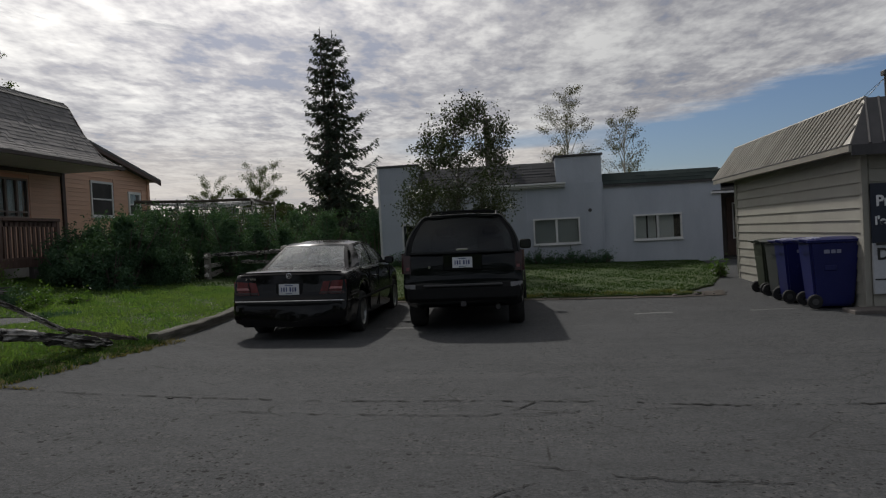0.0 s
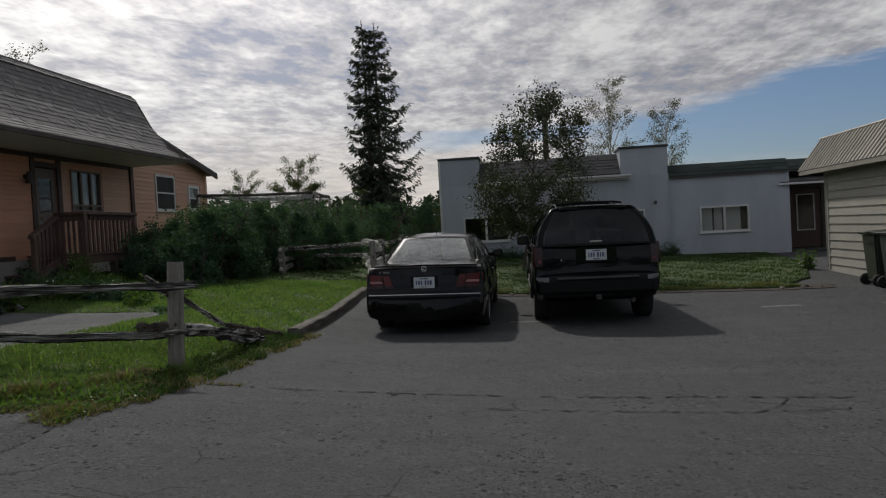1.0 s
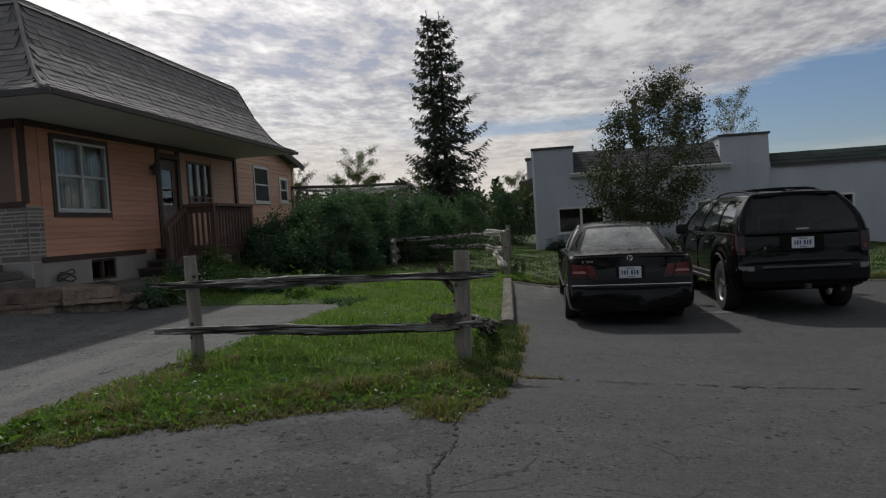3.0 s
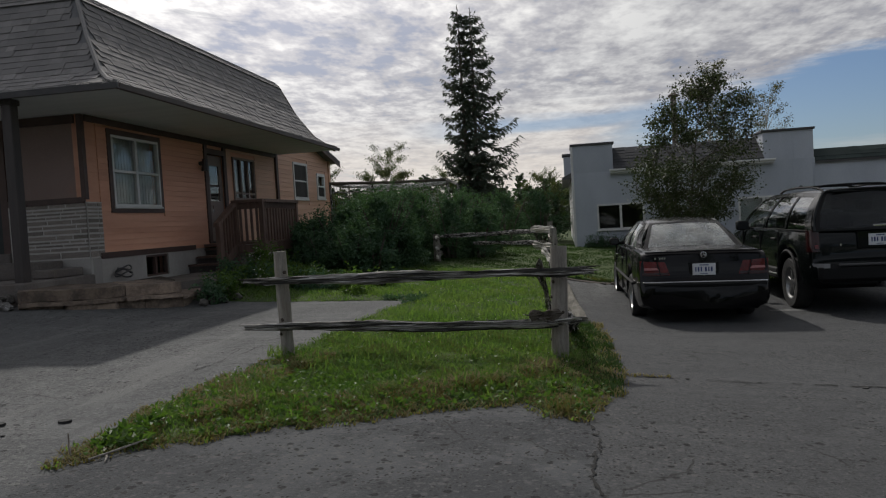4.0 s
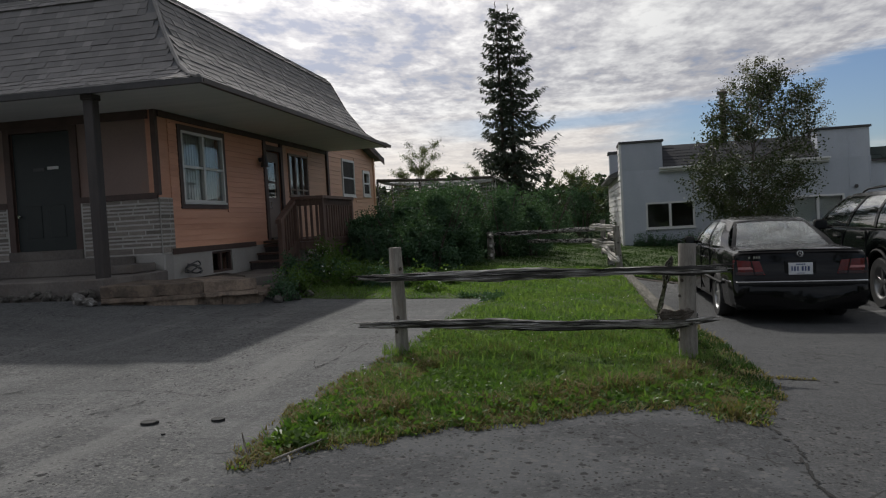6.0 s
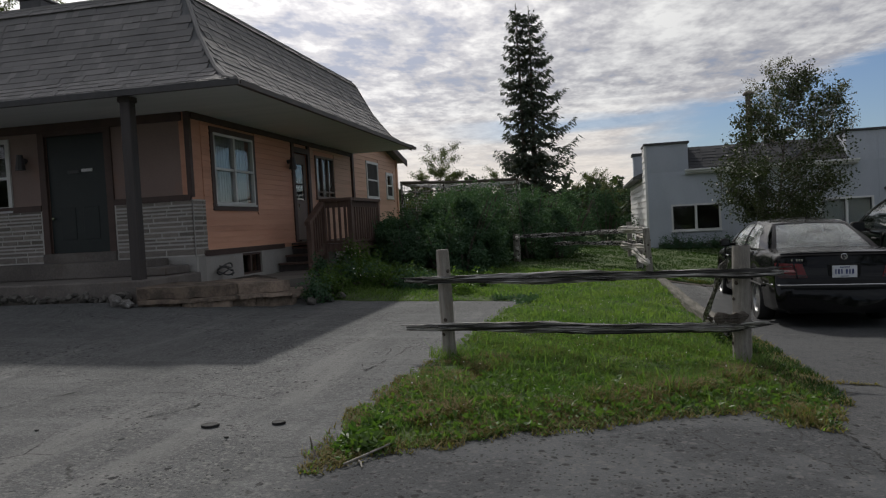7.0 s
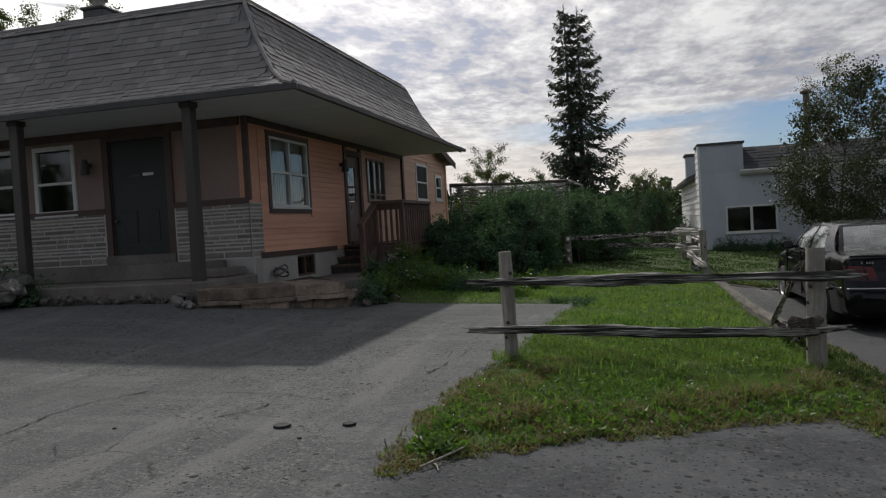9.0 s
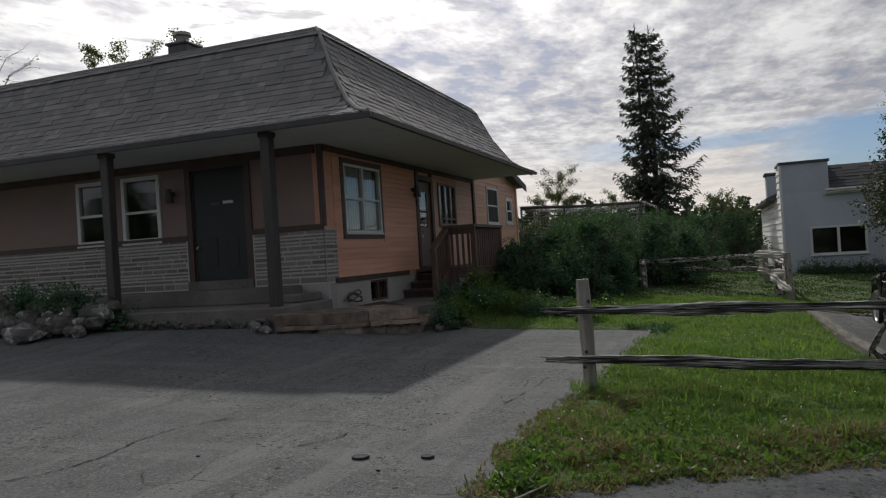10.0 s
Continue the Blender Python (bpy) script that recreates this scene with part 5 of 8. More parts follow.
M_SHINGLE2["tone"] = (0.052, 0.052, 0.055)
M_GREENROOF["tone"] = (0.04, 0.052, 0.048)
shingle_band(-3.48, 1.02, WY - .12, 2.98, .95, 3.72, M_SHINGLE2, wb, 1)
part("eave_board", bx(-3.60, 1.30, WY - .18, WY - .12, 2.88, 2.98), M_WHITE, wb, "white eave board")
part("gutter", bx(-3.62, 1.32, WY - .24, WY - .18, 2.93, 2.99, .01), M_WHITE, wb)
part("soffit", bx(-3.60, 1.30, WY - .12, WY, 2.84, 2.87), M_WHITE, wb)
shingle_band(2.50, 6.14, WY + .0, 2.80, .35, 3.2, M_GREENROOF, wb, 2)
shingle_band(6.14, 9.2, WY + .3, 2.80, .35, 3.18, M_GREENROOF, wb, 3)
part("drip_edge", bx(2.50, 6.16, WY - .03, WY + .005, 2.77, 2.83), M_FLASH, wb)
for o, cur, bars in ((W_OPEN[0], None, (.5,)), (W_OPEN[1], [(.30, .95), (1.0, 1.66)], (.5,)), (W_OPEN[2], [(3.46, 3.80), (3.86, 4.10), (4.2, 4.66)], (.5,))):
    f = WY + (.06 if o[0] > 3 else 0)
    window(wb, "y", f, -1, *o, M_WHITE, None, .09, bars, (), .055, cur)
for x in np.arange(-3.6, 2.3, .61):
    if not any(o[0] - .05 < x < o[1] + .05 for o in W_OPEN):
        part("batten", bx(x - .012, x + .012, WY - .008, WY, .3, 2.82 if -3.48 < x < 1.02 else 3.78), M_STUCCO, wb)
lap_boards(wb, "x", -4.75, -1, WY + .1, 33.9, .5, 2.94, .2, M_WHITE)
lap_boards(wb, "x", -4.75, -1, WY + .1, WY + 1.3, 2.94, 3.78, .2, M_WHITE)
part("corner_board", bx(-4.79, -4.72, WY - .025, WY + .1, .4, 3.79), M_WHITE, wb)
part("side_eave", prism(B(), [(-4.75, 3.06), (-5.08, 2.92), (-5.08, 2.84), (-4.75, 2.86)], "y", WY + 1.6, 34), M_GREYPL, wb, "grey side eave")
# porch roof over the recessed brown door
part("awning", prism(B(), [(24.0, 2.36), (24.0, 2.46), (26.0, 2.72), (26.0, 2.62)], "x", 5.85, 8.2), M_FLASH, wb, "small dark porch roof")
part("awning_board", bx(5.80, 8.2, WY - .04, WY - .0, 2.37, 2.43), M_WHITE, wb)
bd = part("back_door", wall(B(), "y", 26.03, 26.08, 6.77, 7.73, .32, 2.28, [(7.0, 7.5, .92, 2.06)]), M_BROWN, wb, "brown panelled door")
part("door_pane", bx(7.0, 7.5, 26.045, 26.06, .92, 2.06), M_GLASS, bd)
bm = B()
for a in (6.96, 7.5):
    box(bm, a, a + .04, 26.0, 26.03, .88, 2.10)
for c in (.88, 2.06):
    box(bm, 7.0, 7.5, 26.0, 26.03, c, c + .04)
part("pane_frame", bm, M_WHITE, bd)
part("vent_cap", tube(B(), [(2.05, WY, 2.06), (2.05, WY - .06, 2.06)], [.05, .06], 8), M_FLASH, wb)
pipe = thing("stove_pipe", (-1.22, 26.2, 3.1), "rusty metal stove pipe with a rain cap on the roof", "chimney")
part("pipe", tube(B(), [(-1.22, 26.2, 3.05), (-1.22, 26.2, 5.4)], .10, 12), M_BARK, pipe)
part("rain_cap", tube(B(), [(-1.22, 26.2, 5.42), (-1.22, 26.2, 5.48), (-1.22, 26.2, 5.56)], [.17, .18, .05], 12), M_BARK, pipe)
sc = thing("side_chimney", (-4.7, 26.5, 3.0), "small pale block chimney at the roof edge", "chimney")
part("stack", bx(-5.0, -4.45, 26.2, 26.75, 2.9, 3.66, .02), M_STUCCO, sc)
part("cap", bx(-5.05, -4.4, 26.15, 26.8, 3.66, 3.76, .02), M_FLASH, sc)

# ---- the cream shed ------------------------------------------------------------
SX = 4.93
shed = thing("shed", (8, 14.7, .1), "cream sided shed with a ribbed steel mansard roof", "shed")
part("wall", bx(SX, SX + .15, 11.45, 17.95, .0, 2.5), M_CREAM, shed)
part("wall", bx(SX + .15, 13, 11.45, 11.6, .0, 2.5), M_CREAM, shed)
part("wall", bx(SX + .15, 13, 17.8, 17.95, .0, 2.5), M_CREAM, shed)
part("wall", bx(12.85, 13, 11.6, 17.8, .0, 2.5), M_CREAM, shed)
lap_boards(shed, "x", SX, -1, 11.52, 17.88, .11, 2.44, .185, M_CREAM)
lap_boards(shed, "y", 11.45, -1, 5.0, 12.9, .11, 2.44, .185, M_CREAM)
for y in (11.43, 17.88):
    part("corner_board", bx(SX - .035, SX + .05, y, y + .09, .05, 2.46), M_CREAM, shed)
part("plinth", bx(SX - .05, 13, 11.38, 18.0, -.1, .10), M_CONC, shed)
bm = B()
bm2 = [bm.verts.new(p) for p in ((4.62, 11.12, 2.48), (4.62, 18.7, 2.48), (5.2, 18.95, 3.24), (5.2, 11.9, 3.24))]
bm.faces.new(bm2)
bm3 = [bm.verts.new(p) for p in ((4.62, 11.12, 2.48), (5.2, 11.9, 3.24), (13, 11.9, 3.24), (13, 11.12, 2.48))]
bm.faces.new(bm3)
bm.faces.new([bm.verts.new(p) for p in ((5.2, 11.9, 3.24), (5.2, 18.95, 3.24), (13, 18.95, 3.24), (13, 11.9, 3.24))])
bm.faces.new([bm.verts.new(p) for p in ((4.62, 11.12, 2.46), (13, 11.12, 2.46), (13, 18.7, 2.46), (4.62, 18.7, 2.46))])
bm.faces.new([bm.verts.new(p) for p in ((4.62, 18.7, 2.46), (13, 18.7, 2.46), (13, 18.95, 3.24), (5.2, 18.95, 3.24))])
sr = part("steel_roof", bm, M_TIN, shed, "tan ribbed steel roof panels")
for y in np.arange(11.42, 18.9, .19):
    t = min(1.0, max(0.0, (y - 11.12) / .78))
    x1, z1 = 4.62 + .58 * t, 2.48 + .76 * t
    if t > .1:
        part("rib", tube(B(), [(4.615, y, 2.49), (x1 - .005, y + .02, z1 + .012)], .024, 5), M_TIN, sr)
for x in np.arange(5.2, 9.0, .19):
    part("rib", tube(B(), [(x - .3 * (x < 5.4), 11.115, 2.49), (x, 11.9, 3.25)], .022, 5), M_FLASH, sr)
bm = B()
bm.faces.new([bm.verts.new(p) for p in ((4.63, 11.105, 2.475), (5.21, 11.885, 3.25), (13, 11.885, 3.25), (13, 11.105, 2.475))])
part("front_roof", bm, M_FLASH, shed, "dark steel front roof slope")
part("ridge_trim", tube(B(), [(5.2, 11.9, 3.25), (5.2, 18.95, 3.25)], .03, 6), M_TIN, shed)
part("fascia", bx(4.59, 4.63, 11.08, 18.72, 2.385, 2.475), M_TIN, shed, "pale steel eave trim")
part("drip_edge", bx(4.585, 4.635, 11.075, 18.725, 2.477, 2.492), M_FLASH, shed)
part("fascia", bx(4.63, 13, 11.07, 11.11, 2.33, 2.48), M_FLASH, shed)
part("soffit", bx(4.63, 5.2, 11.11, 18.7, 2.42, 2.45), M_CREAM, shed)
part("downpipe", tube(B(), [(4.90, 17.99, 2.4), (4.90, 17.99, .2)], .025, 8), M_CREAM, shed)
pad = part("concrete_pad", bx(4.55, 8.0, 10.98, 11.42, .02, .135, .012), M_CONC, None)
tagged(pad, "low worn concrete slab before the shed sign", "slab")
an = thing("roof_antenna", (5.62, 12.1, 3.2), "dark roof vent mast with guy wires", "antenna")
part("mast", tube(B(), [(5.62, 12.1, 3.2), (5.62, 12.1, 3.62)], .045, 8), M_FLASH, an)
part("head", bx(5.55, 5.69, 12.03, 12.17, 3.60, 3.68, .01), M_FLASH, an)
part("guy_wire", tube(B(), [(5.6, 12.1, 3.58), (5.3, 12.2, 3.24)], .005, 4), M_FLASH, an)
part("guy_wire", tube(B(), [(5.6, 12.1, 3.58), (5.4, 12.9, 3.24)], .005, 4), M_FLASH, an)

# ---- parked cars -----------------------------------------------------------------
def lerp_table(tab, y):
    return float(np.interp(y, [t[0] for t in tab], [t[1] for t in tab]))


def patch(bm, f, nu, nv, thick=0.0):
    """A curved panel f(u, v), with a back side where it has thickness."""
    grid = [[bm.verts.new(f(i / nu, j / nv)) for j in range(nv + 1)] for i in range(nu + 1)]
    faces = []
    for i in range(nu):
        for j in range(nv):
            faces.append(bm.faces.new((grid[i][j], grid[i + 1][j], grid[i + 1][j + 1], grid[i][j + 1])))
    if thick:
        bmesh.ops.recalc_face_normals(bm, faces=faces)
        bmesh.ops.solidify(bm, geom=faces, thickness=thick)
    return bm


def body_loft(ys, zb, zt, wid, tuck=0.94):
    """The painted lower body: slices across the car, mirrored, closed at both ends."""
    bm = B()
    rings = []
    for y in ys:
        b, t, w = zb(y), zt(y), wid(y)
        h = t - b
        half = [(0, b), (.80 * w, b), (.955 * w, b + min(.05, .15 * h)), (.99 * w, b + .30 * h), (w, b + .50 * h), (.992 * w, b + .66 * h),
                (.97 * w, t - min(.10, .2 * h)), (tuck * w, t - min(.035, .08 * h)), (.84 * w, t - .008), (.5 * w, t + .006), (0, t + .012)]
        pts = half + [(-x, z) for x, z in half[-2:0:-1]]
        rings.append([bm.verts.new((x, y, z)) for x, z in pts])
    n = len(rings[0])
    for r0, r1 in zip(rings, rings[1:]):
        for k in range(n):
            bm.faces.new((r0[k], r0[(k + 1) % n], r1[(k + 1) % n], r1[k]))
    bm.faces.new(rings[0])
    bm.faces.new(rings[-1][::-1])
    bmesh.ops.recalc_face_normals(bm, faces=bm.faces)
    return bm


def lathe(bm, prof, c, seg=28):
    """Turns a (radius, across) profile about an axle along x at c."""
    rings = []
    for r, a in prof:
        rings.append([bm.verts.new((c[0] + a, c[1] + r * math.cos(2 * math.pi * k / seg), c[2] + r * math.sin(2 * math.pi * k / seg))) for k in range(seg)])
    for r0, r1 in zip(rings, rings[1:]):
        for k in range(seg):
            bm.faces.new((r0[k], r0[(k + 1) % seg], r1[(k + 1) % seg], r1[k]))
    bmesh.ops.recalc_face_normals(bm, faces=bm.faces)
    return bm


def wheel(car, x, y, r, width, side, spokes, rim_r):
    """Tyre, rim with its spokes, hub cap and brake disc; side is the outer side."""
    c = (x, y, r)
    s = side
    tyre = part("wheel", lathe(B(), [(rim_r, -s * width * .5), (r * .93, -s * width * .5), (r, -s * width * .36), (r, s * width * .36), (r * .93, s * width * .5), (rim_r, s * width * .46), (rim_r, -s * width * .5)], c), M_TYRE, car, "black rubber tyre", True)
    part("rim", lathe(B(), [(rim_r, s * width * .46), (rim_r * .93, s * width * .44), (rim_r * .86, s * width * .30), (rim_r * .86, -s * width * .4)], c), M_ALLOY, tyre, "alloy rim", True)
    bm = B()
    for k in range(spokes):
        a = 2 * math.pi * k / spokes
        m = Matrix.Translation(c) @ Matrix.Rotation(a, 4, "X")
        box(bm, s * width * .30 - .012, s * width * .30 + .012, -.028, .028, .03, rim_r * .9, .004, m)
    part("spoke_set", bm, M_ALLOY, tyre)
    part("hub_cap", lathe(B(), [(.06, s * width * .30), (.055, s * width * .36), (.001, s * width * .38)], c, 16), M_ALLOY, tyre)
    part("brake_disc", lathe(B(), [(rim_r * .7, s * width * .02), (.02, s * width * .03)], c, 24), M_GREYPL, tyre)


def plate(car, y, z, tilt=0.0, rear=-1):
    """A number plate: white with a row of unreadable dark bars."""
    bm = bx(-.1525, .1525, y - .006, y + .006, z - .076, z + .076, .002)
    ob = part("number_plate", bm, M_PLATE, car, "white number plate")
    x = -.118
    for w in (.016, .022, .018, .0, .024, .018, .024):
        if w:
            part("plate_bar", bx(x, x + w, y - .0085, y - .006, z - .030, z + .030), M_BARINK, ob)
        x += w + .017 if w else .022
    part("plate_bar", bx(-.06, .06, y - .0085, y - .006, z + .050, z + .062), M_BARINK, ob)
    part("plate_bar", bx(-.05, .05, y - .0085, y - .006, z - .062, z - .054), M_BARINK, ob)


def cabin(car, P, paint_mat, side_mat, rear_mat):
    """Roof, pillars and glass over the belt line, from a table of corner places P."""
    yb0, yb1, yr0, yr1 = P["belt_rear"], P["belt_front"], P["roof_rear"], P["roof_front"]
    xb, xr, zb, zr = P["belt_x"], P["roof_x"], P["belt_z"], P["roof_z"]

    def side(s, v, sgn, inset=0.0):
        y = (yb0 + (yb1 - yb0) * s) * (1 - v) + (yr0 + (yr1 - yr0) * s) * v
        taper = P.get("rear_pinch", 0) * max(0, 1 - s * 4)
        x = (xb - taper) * (1 - v) + (xr - taper) * v + P.get("bulge", .035) * math.sin(math.pi * v) - inset
        z = zb * (1 - v) + (zr(yr0 + (yr1 - yr0) * s) - .035) * v
        return (sgn * x, y, z)
    for sgn in (1, -1):
        for s0, s1 in P["pillars"]:
            part("pillar", patch(B(), lambda u, v: side(s0 + (s1 - s0) * u, v, sgn), 3, 6, .02), paint_mat, car, smooth=True)
        part("roof_rail_panel", patch(B(), lambda u, v: side(u, .90 + .1 * v, sgn), 12, 2, .02), paint_mat, car, smooth=True)
        for s0, s1 in P["glass"]:
            part("side_window", patch(B(), lambda u, v: side(s0 + (s1 - s0) * u, .0 + .91 * v, sgn, .012), 4, 6, .004), side_mat, car, "side window glass", True)
        part("belt_trim", tube(B(), [V(side(s, .02, sgn)) + V((sgn * .006, 0, 0)) for s in np.linspace(.02, .97, 9)], .008, 5), P["trim"], car)

    def roof_f(u, v):
        y = yr0 + (yr1 - yr0) * u
        a = (v * 2 - 1)
        return (a * (xr + .004), y, zr(y) - P.get("crown", .05) * a ** 6 - .02 * a * a)
    part("roof", patch(B(), roof_f, 10, 12, .025), paint_mat, car, smooth=True)
    bow = P["bow"]
    pin = P.get("rear_pinch", 0)

    def back(u, v, grow=0.0):
        a = u * 2 - 1
        y = (yb0 - .02) * (1 - v) + (yr0 + .01) * v - bow * (1 - a * a) - .03 * math.sin(math.pi * v)
        x = a * ((xb - pin - .03) * (1 - v) + (xr - pin * .6 - .02) * v + (P.get("bulge", .035) * math.sin(math.pi * v) if "surround" in P else 0))
        z = (zb + P.get("back_drop", 0)) * (1 - v) + (zr(yr0) - .02 * a * a) * v
        return (x, y, z)
    part("rear_window", patch(B(), lambda u, v: back(.03 + .94 * u, .03 + .93 * v), 12, 6, .005), rear_mat, car, P.get("rear_label", "sloping rear window glass"), True)
    bm = B()
    for u0, u1, v0, v1 in ((0, .045, 0, 1), (.955, 1, 0, 1), (.03, .97, 0, .05), (.03, .97, .94, 1)):
        patch(bm, lambda u, v: V(back(u0 + (u1 - u0) * u, v0 + (v1 - v0) * v)) + V((0, -.004, .003)), 8, 4)
    part("window_seal", bm, P.get("seal", M_BLACKPL), car, smooth=True)

    if "surround" in P:
        line = [back(0, v) for v in np.linspace(0, .97, 9)] + [V(back(u, 1)) + V((0, -.01, .012)) for u in np.linspace(.03, .97, 13)] + [back(1, v) for v in np.linspace(.97, 0, 9)]
        part("gate_surround", tube(B(), line, P["surround"], 8), paint_mat, car, "rounded glossy frame round the liftgate", True)

    def front(u, v):
        a = u * 2 - 1
        y = (yb1 + .02) * (1 - v) + (yr1 - .01) * v + bow * (1 - a * a)
        return (a * ((xb - .02) * (1 - v) + (xr - .02) * v), y, (zb - .01) * (1 - v) + (zr(yr1) - .02 * a * a) * v)
    part("windscreen", patch(B(), front, 12, 6, .005), M_CARGLASS, car, "windscreen glass", True)


def mirror(car, x, y, z, mat, w=.20, h=.13):
    s = 1 if x > 0 else -1
    bm = B()
    box(bm, x, x + s * w, y - .05, y + .07, z, z + h, .03)
    ob = part("door_mirror", bm, mat, car, "door mirror", True)
    part("mirror_glass", bx(x + s * .02, x + s * (w - .02), y - .056, y - .05, z + .02, z + h - .02), M_MIRROR, ob)
    part("mirror_arm", bx(x - s * .1, x + s * .02, y - .02, y + .04, z + .01, z + .06, .01), mat, ob)


def seat(car, x, y, z, w=.46):
    bm = B()
    box(bm, x - w / 2, x + w / 2, y - .06, y + .06, z - .35, z + .06, .04)
    box(bm, x - .13, x + .13, y - .05, y + .04, z + .09, z + .26, .04)
    tube(bm, [(x - .06, y, z), (x - .06, y, z + .14)], .008, 5)
    tube(bm, [(x + .06, y, z), (x + .06, y, z + .14)], .008, 5)
    part("seat", bm, M_SEAT, car, "grey seat back with headrest", True)


def arch_bottom(y, base, axles, r, cz):
    z = base
    for a in axles:
        d = abs(y - a)
        if d < r:
            z = max(z, cz + math.sqrt(r * r - d * d))
    return z


def build_sedan():
    car = thing("car", (0, 0, 0), "black four-door saloon car parked nose-in on the asphalt", "car", "parked cars")
    AX, R = (1.13, 3.96), .315
    top = [(0, .56), (.03, .60), (.07, .64), (.085, .70), (.11, .93), (.16, .975), (.3, .995), (.95, 1.015), (1.5, .985), (3.2, .975), (3.5, .965), (4.2, .87), (4.55, .77), (4.7, .66), (4.78, .56), (4.8, .5)]
    wid = [(0, .72), (.02, .80), (.06, .855), (.085, .862), (.3, .885), (1.2, .9), (3.4, .9), (4.2, .88), (4.5, .84), (4.7, .72), (4.8, .55)]
    ys = sorted({0, .02, .04, .07, .085, .1, .11, .13, .16, .2, .3, 4.5, 4.6, 4.7, 4.75, 4.78, 4.8, *[float(v) for v in np.arange(.35, 4.5, .08)], *[a + d for a in AX for d in (-.352, -.345, -.33, .33, .345, .352)]})
    base = lambda y: arch_bottom(y, .23 if y < .3 else .19, AX, .355, R + .01)
    part("body", body_loft(ys, base, lambda y: lerp_table(top, y), lambda y: lerp_table(wid, y)), M_BLACKCAR, car, "glossy black body", True)
    zr = lambda y: float(np.interp(y, [1.5, 1.7, 2.2, 2.7, 2.9], [1.345, 1.385, 1.42, 1.405, 1.38]))
    cabin(car, dict(belt_rear=.92, belt_front=3.42, roof_rear=1.58, roof_front=2.86, belt_x=.79, roof_x=.575, belt_z=.985, roof_z=zr,
                    pillars=((0, .17), (.52, .55), (.95, 1.0)), glass=((.17, .52), (.55, .95)), bow=.075, rear_pinch=.05, trim=M_CHROME, seal=M_BLACKCAR), M_BLACKCAR, M_CARGLASS, M_CARGLASS)
    for x, y in ((-.37, 2.6), (.37, 2.6), (-.38, 1.75), (.38, 1.75)):
        seat(car, x, y, .96)
    part("parcel_shelf", bx(-.66, .66, 1.0, 1.62, 1.02, 1.05, .01), M_BLACKPL, car)
    # tail
    part("chrome_strip", tube(B(), [(-.885, .62, .575), (-.872, .2, .58), (-.812, .035, .582), (-.6, .002, .584), (0, -.014, .585), (.6, .002, .584), (.812, .035, .582), (.872, .2, .58), (.885, .62, .575)], .011, 6), M_CHROME, car, "chrome bumper strip")
    part("bumper_pad", tube(B(), [(-.80, .05, .55), (-.6, .014, .55), (0, -.01, .55), (.6, .014, .55), (.80, .05, .55)], .03, 6), M_BLACKPL, car)
    part("lower_apron", bx(-.72, .72, .02, .2, .22, .34, .03), M_BLACKPL, car)
    for s in (-1, 1):
        bm = B()
        patch(bm, lambda u, v: (s * (.455 + .40 * u + .06 * v * (1 - u)), .074 + .018 * v + .15 * max(0, u - .72) ** 1.2, .672 + v * (.175 + .02 * u)), 12, 5, .03)
        lamp = part("tail_lamp", bm, M_REDLAMP, car, "dark red tail lamp cluster", True)
        part("lens_gap", patch(B(), lambda u, v: (s * (.575 + .014 * u + .045 * v), .067 + .016 * v, .672 + v * .18), 2, 4, .004), M_BLACKPL, lamp, "black slanting joint")
        part("reverse_lens", patch(B(), lambda u, v: (s * (.60 + .20 * u + .03 * v * (1 - u)), .067 + .012 * v, .745 + v * .03), 4, 2, .004), M_CLEARLAMP, lamp, "pale reversing lens")
        part("lens_shade", patch(B(), lambda u, v: (s * (.47 + .36 * u), .068 + .004 * v, .676 + v * .035), 6, 2, .004), M_DARKRED, lamp, "darker lower lens")
        part("exhaust", tube(B(), [(-.5, .4, .27), (-.5, .05, .27)], .03, 10), M_GREYPL, car) if s < 0 else None
        for y in (2.02, 3.05):
            part("door_handle", bx(s * .895, s * .925, y - .1, y + .1, .80, .83, .008), M_CHROME, car)
        for y in (1.55, 2.32, 3.38):
            part("door_seam", bx(s * .880, s * .9035, y - .004, y + .004, .30, .95), M_BLACKPL, car)
        part("side_moulding", tube(B(), [(s * .904, .62, .53), (s * .908, 2.0, .54), (s * .906, 3.5, .54)], .02, 6), M_BLACKPL, car)
        mirror(car, s * .88, 2.98, .97, M_BLACKCAR, .17, .13)
        for a in AX:
            wheel(car, s * .775, a, R, .22, s, 8, .21)
        part("headlamp", tube(B(), [(s * .62, 4.60, .66), (s * .62, 4.74, .64)], [.11, .1], 14), M_CHROME, car)
    part("lid_seam", bx(-.80, .80, .10, .112, .672, .678), M_BLACKPL, car)
    part("lid_lip", tube(B(), [(-.78, .13, .975), (0, .105, .985), (.78, .13, .975)], .012, 6), M_BLACKCAR, car)
    part("plate_recess", bx(-.2, .2, .078, .1, .655, .84, .008), M_BLACKPL, car)
    plate(car, .07, .745)
    part("round_badge", lathe(B(), [(.001, 0), (.035, 0)], (0, 0, 0), 16), M_CHROME, car)
    bm = B()
    tube(bm, [(.036 * math.cos(a), .085, .935 + .036 * math.sin(a)) for a in np.linspace(0, 2 * math.pi, 20)], .005, 5)
    for a in (90, 210, 330):
        tube(bm, [(0, .085, .935), (.034 * math.cos(radians(a)), .085, .935 + .034 * math.sin(radians(a)))], .004, 4)
    part("badge_ring", bm, M_CHROME, car, "round chrome badge")
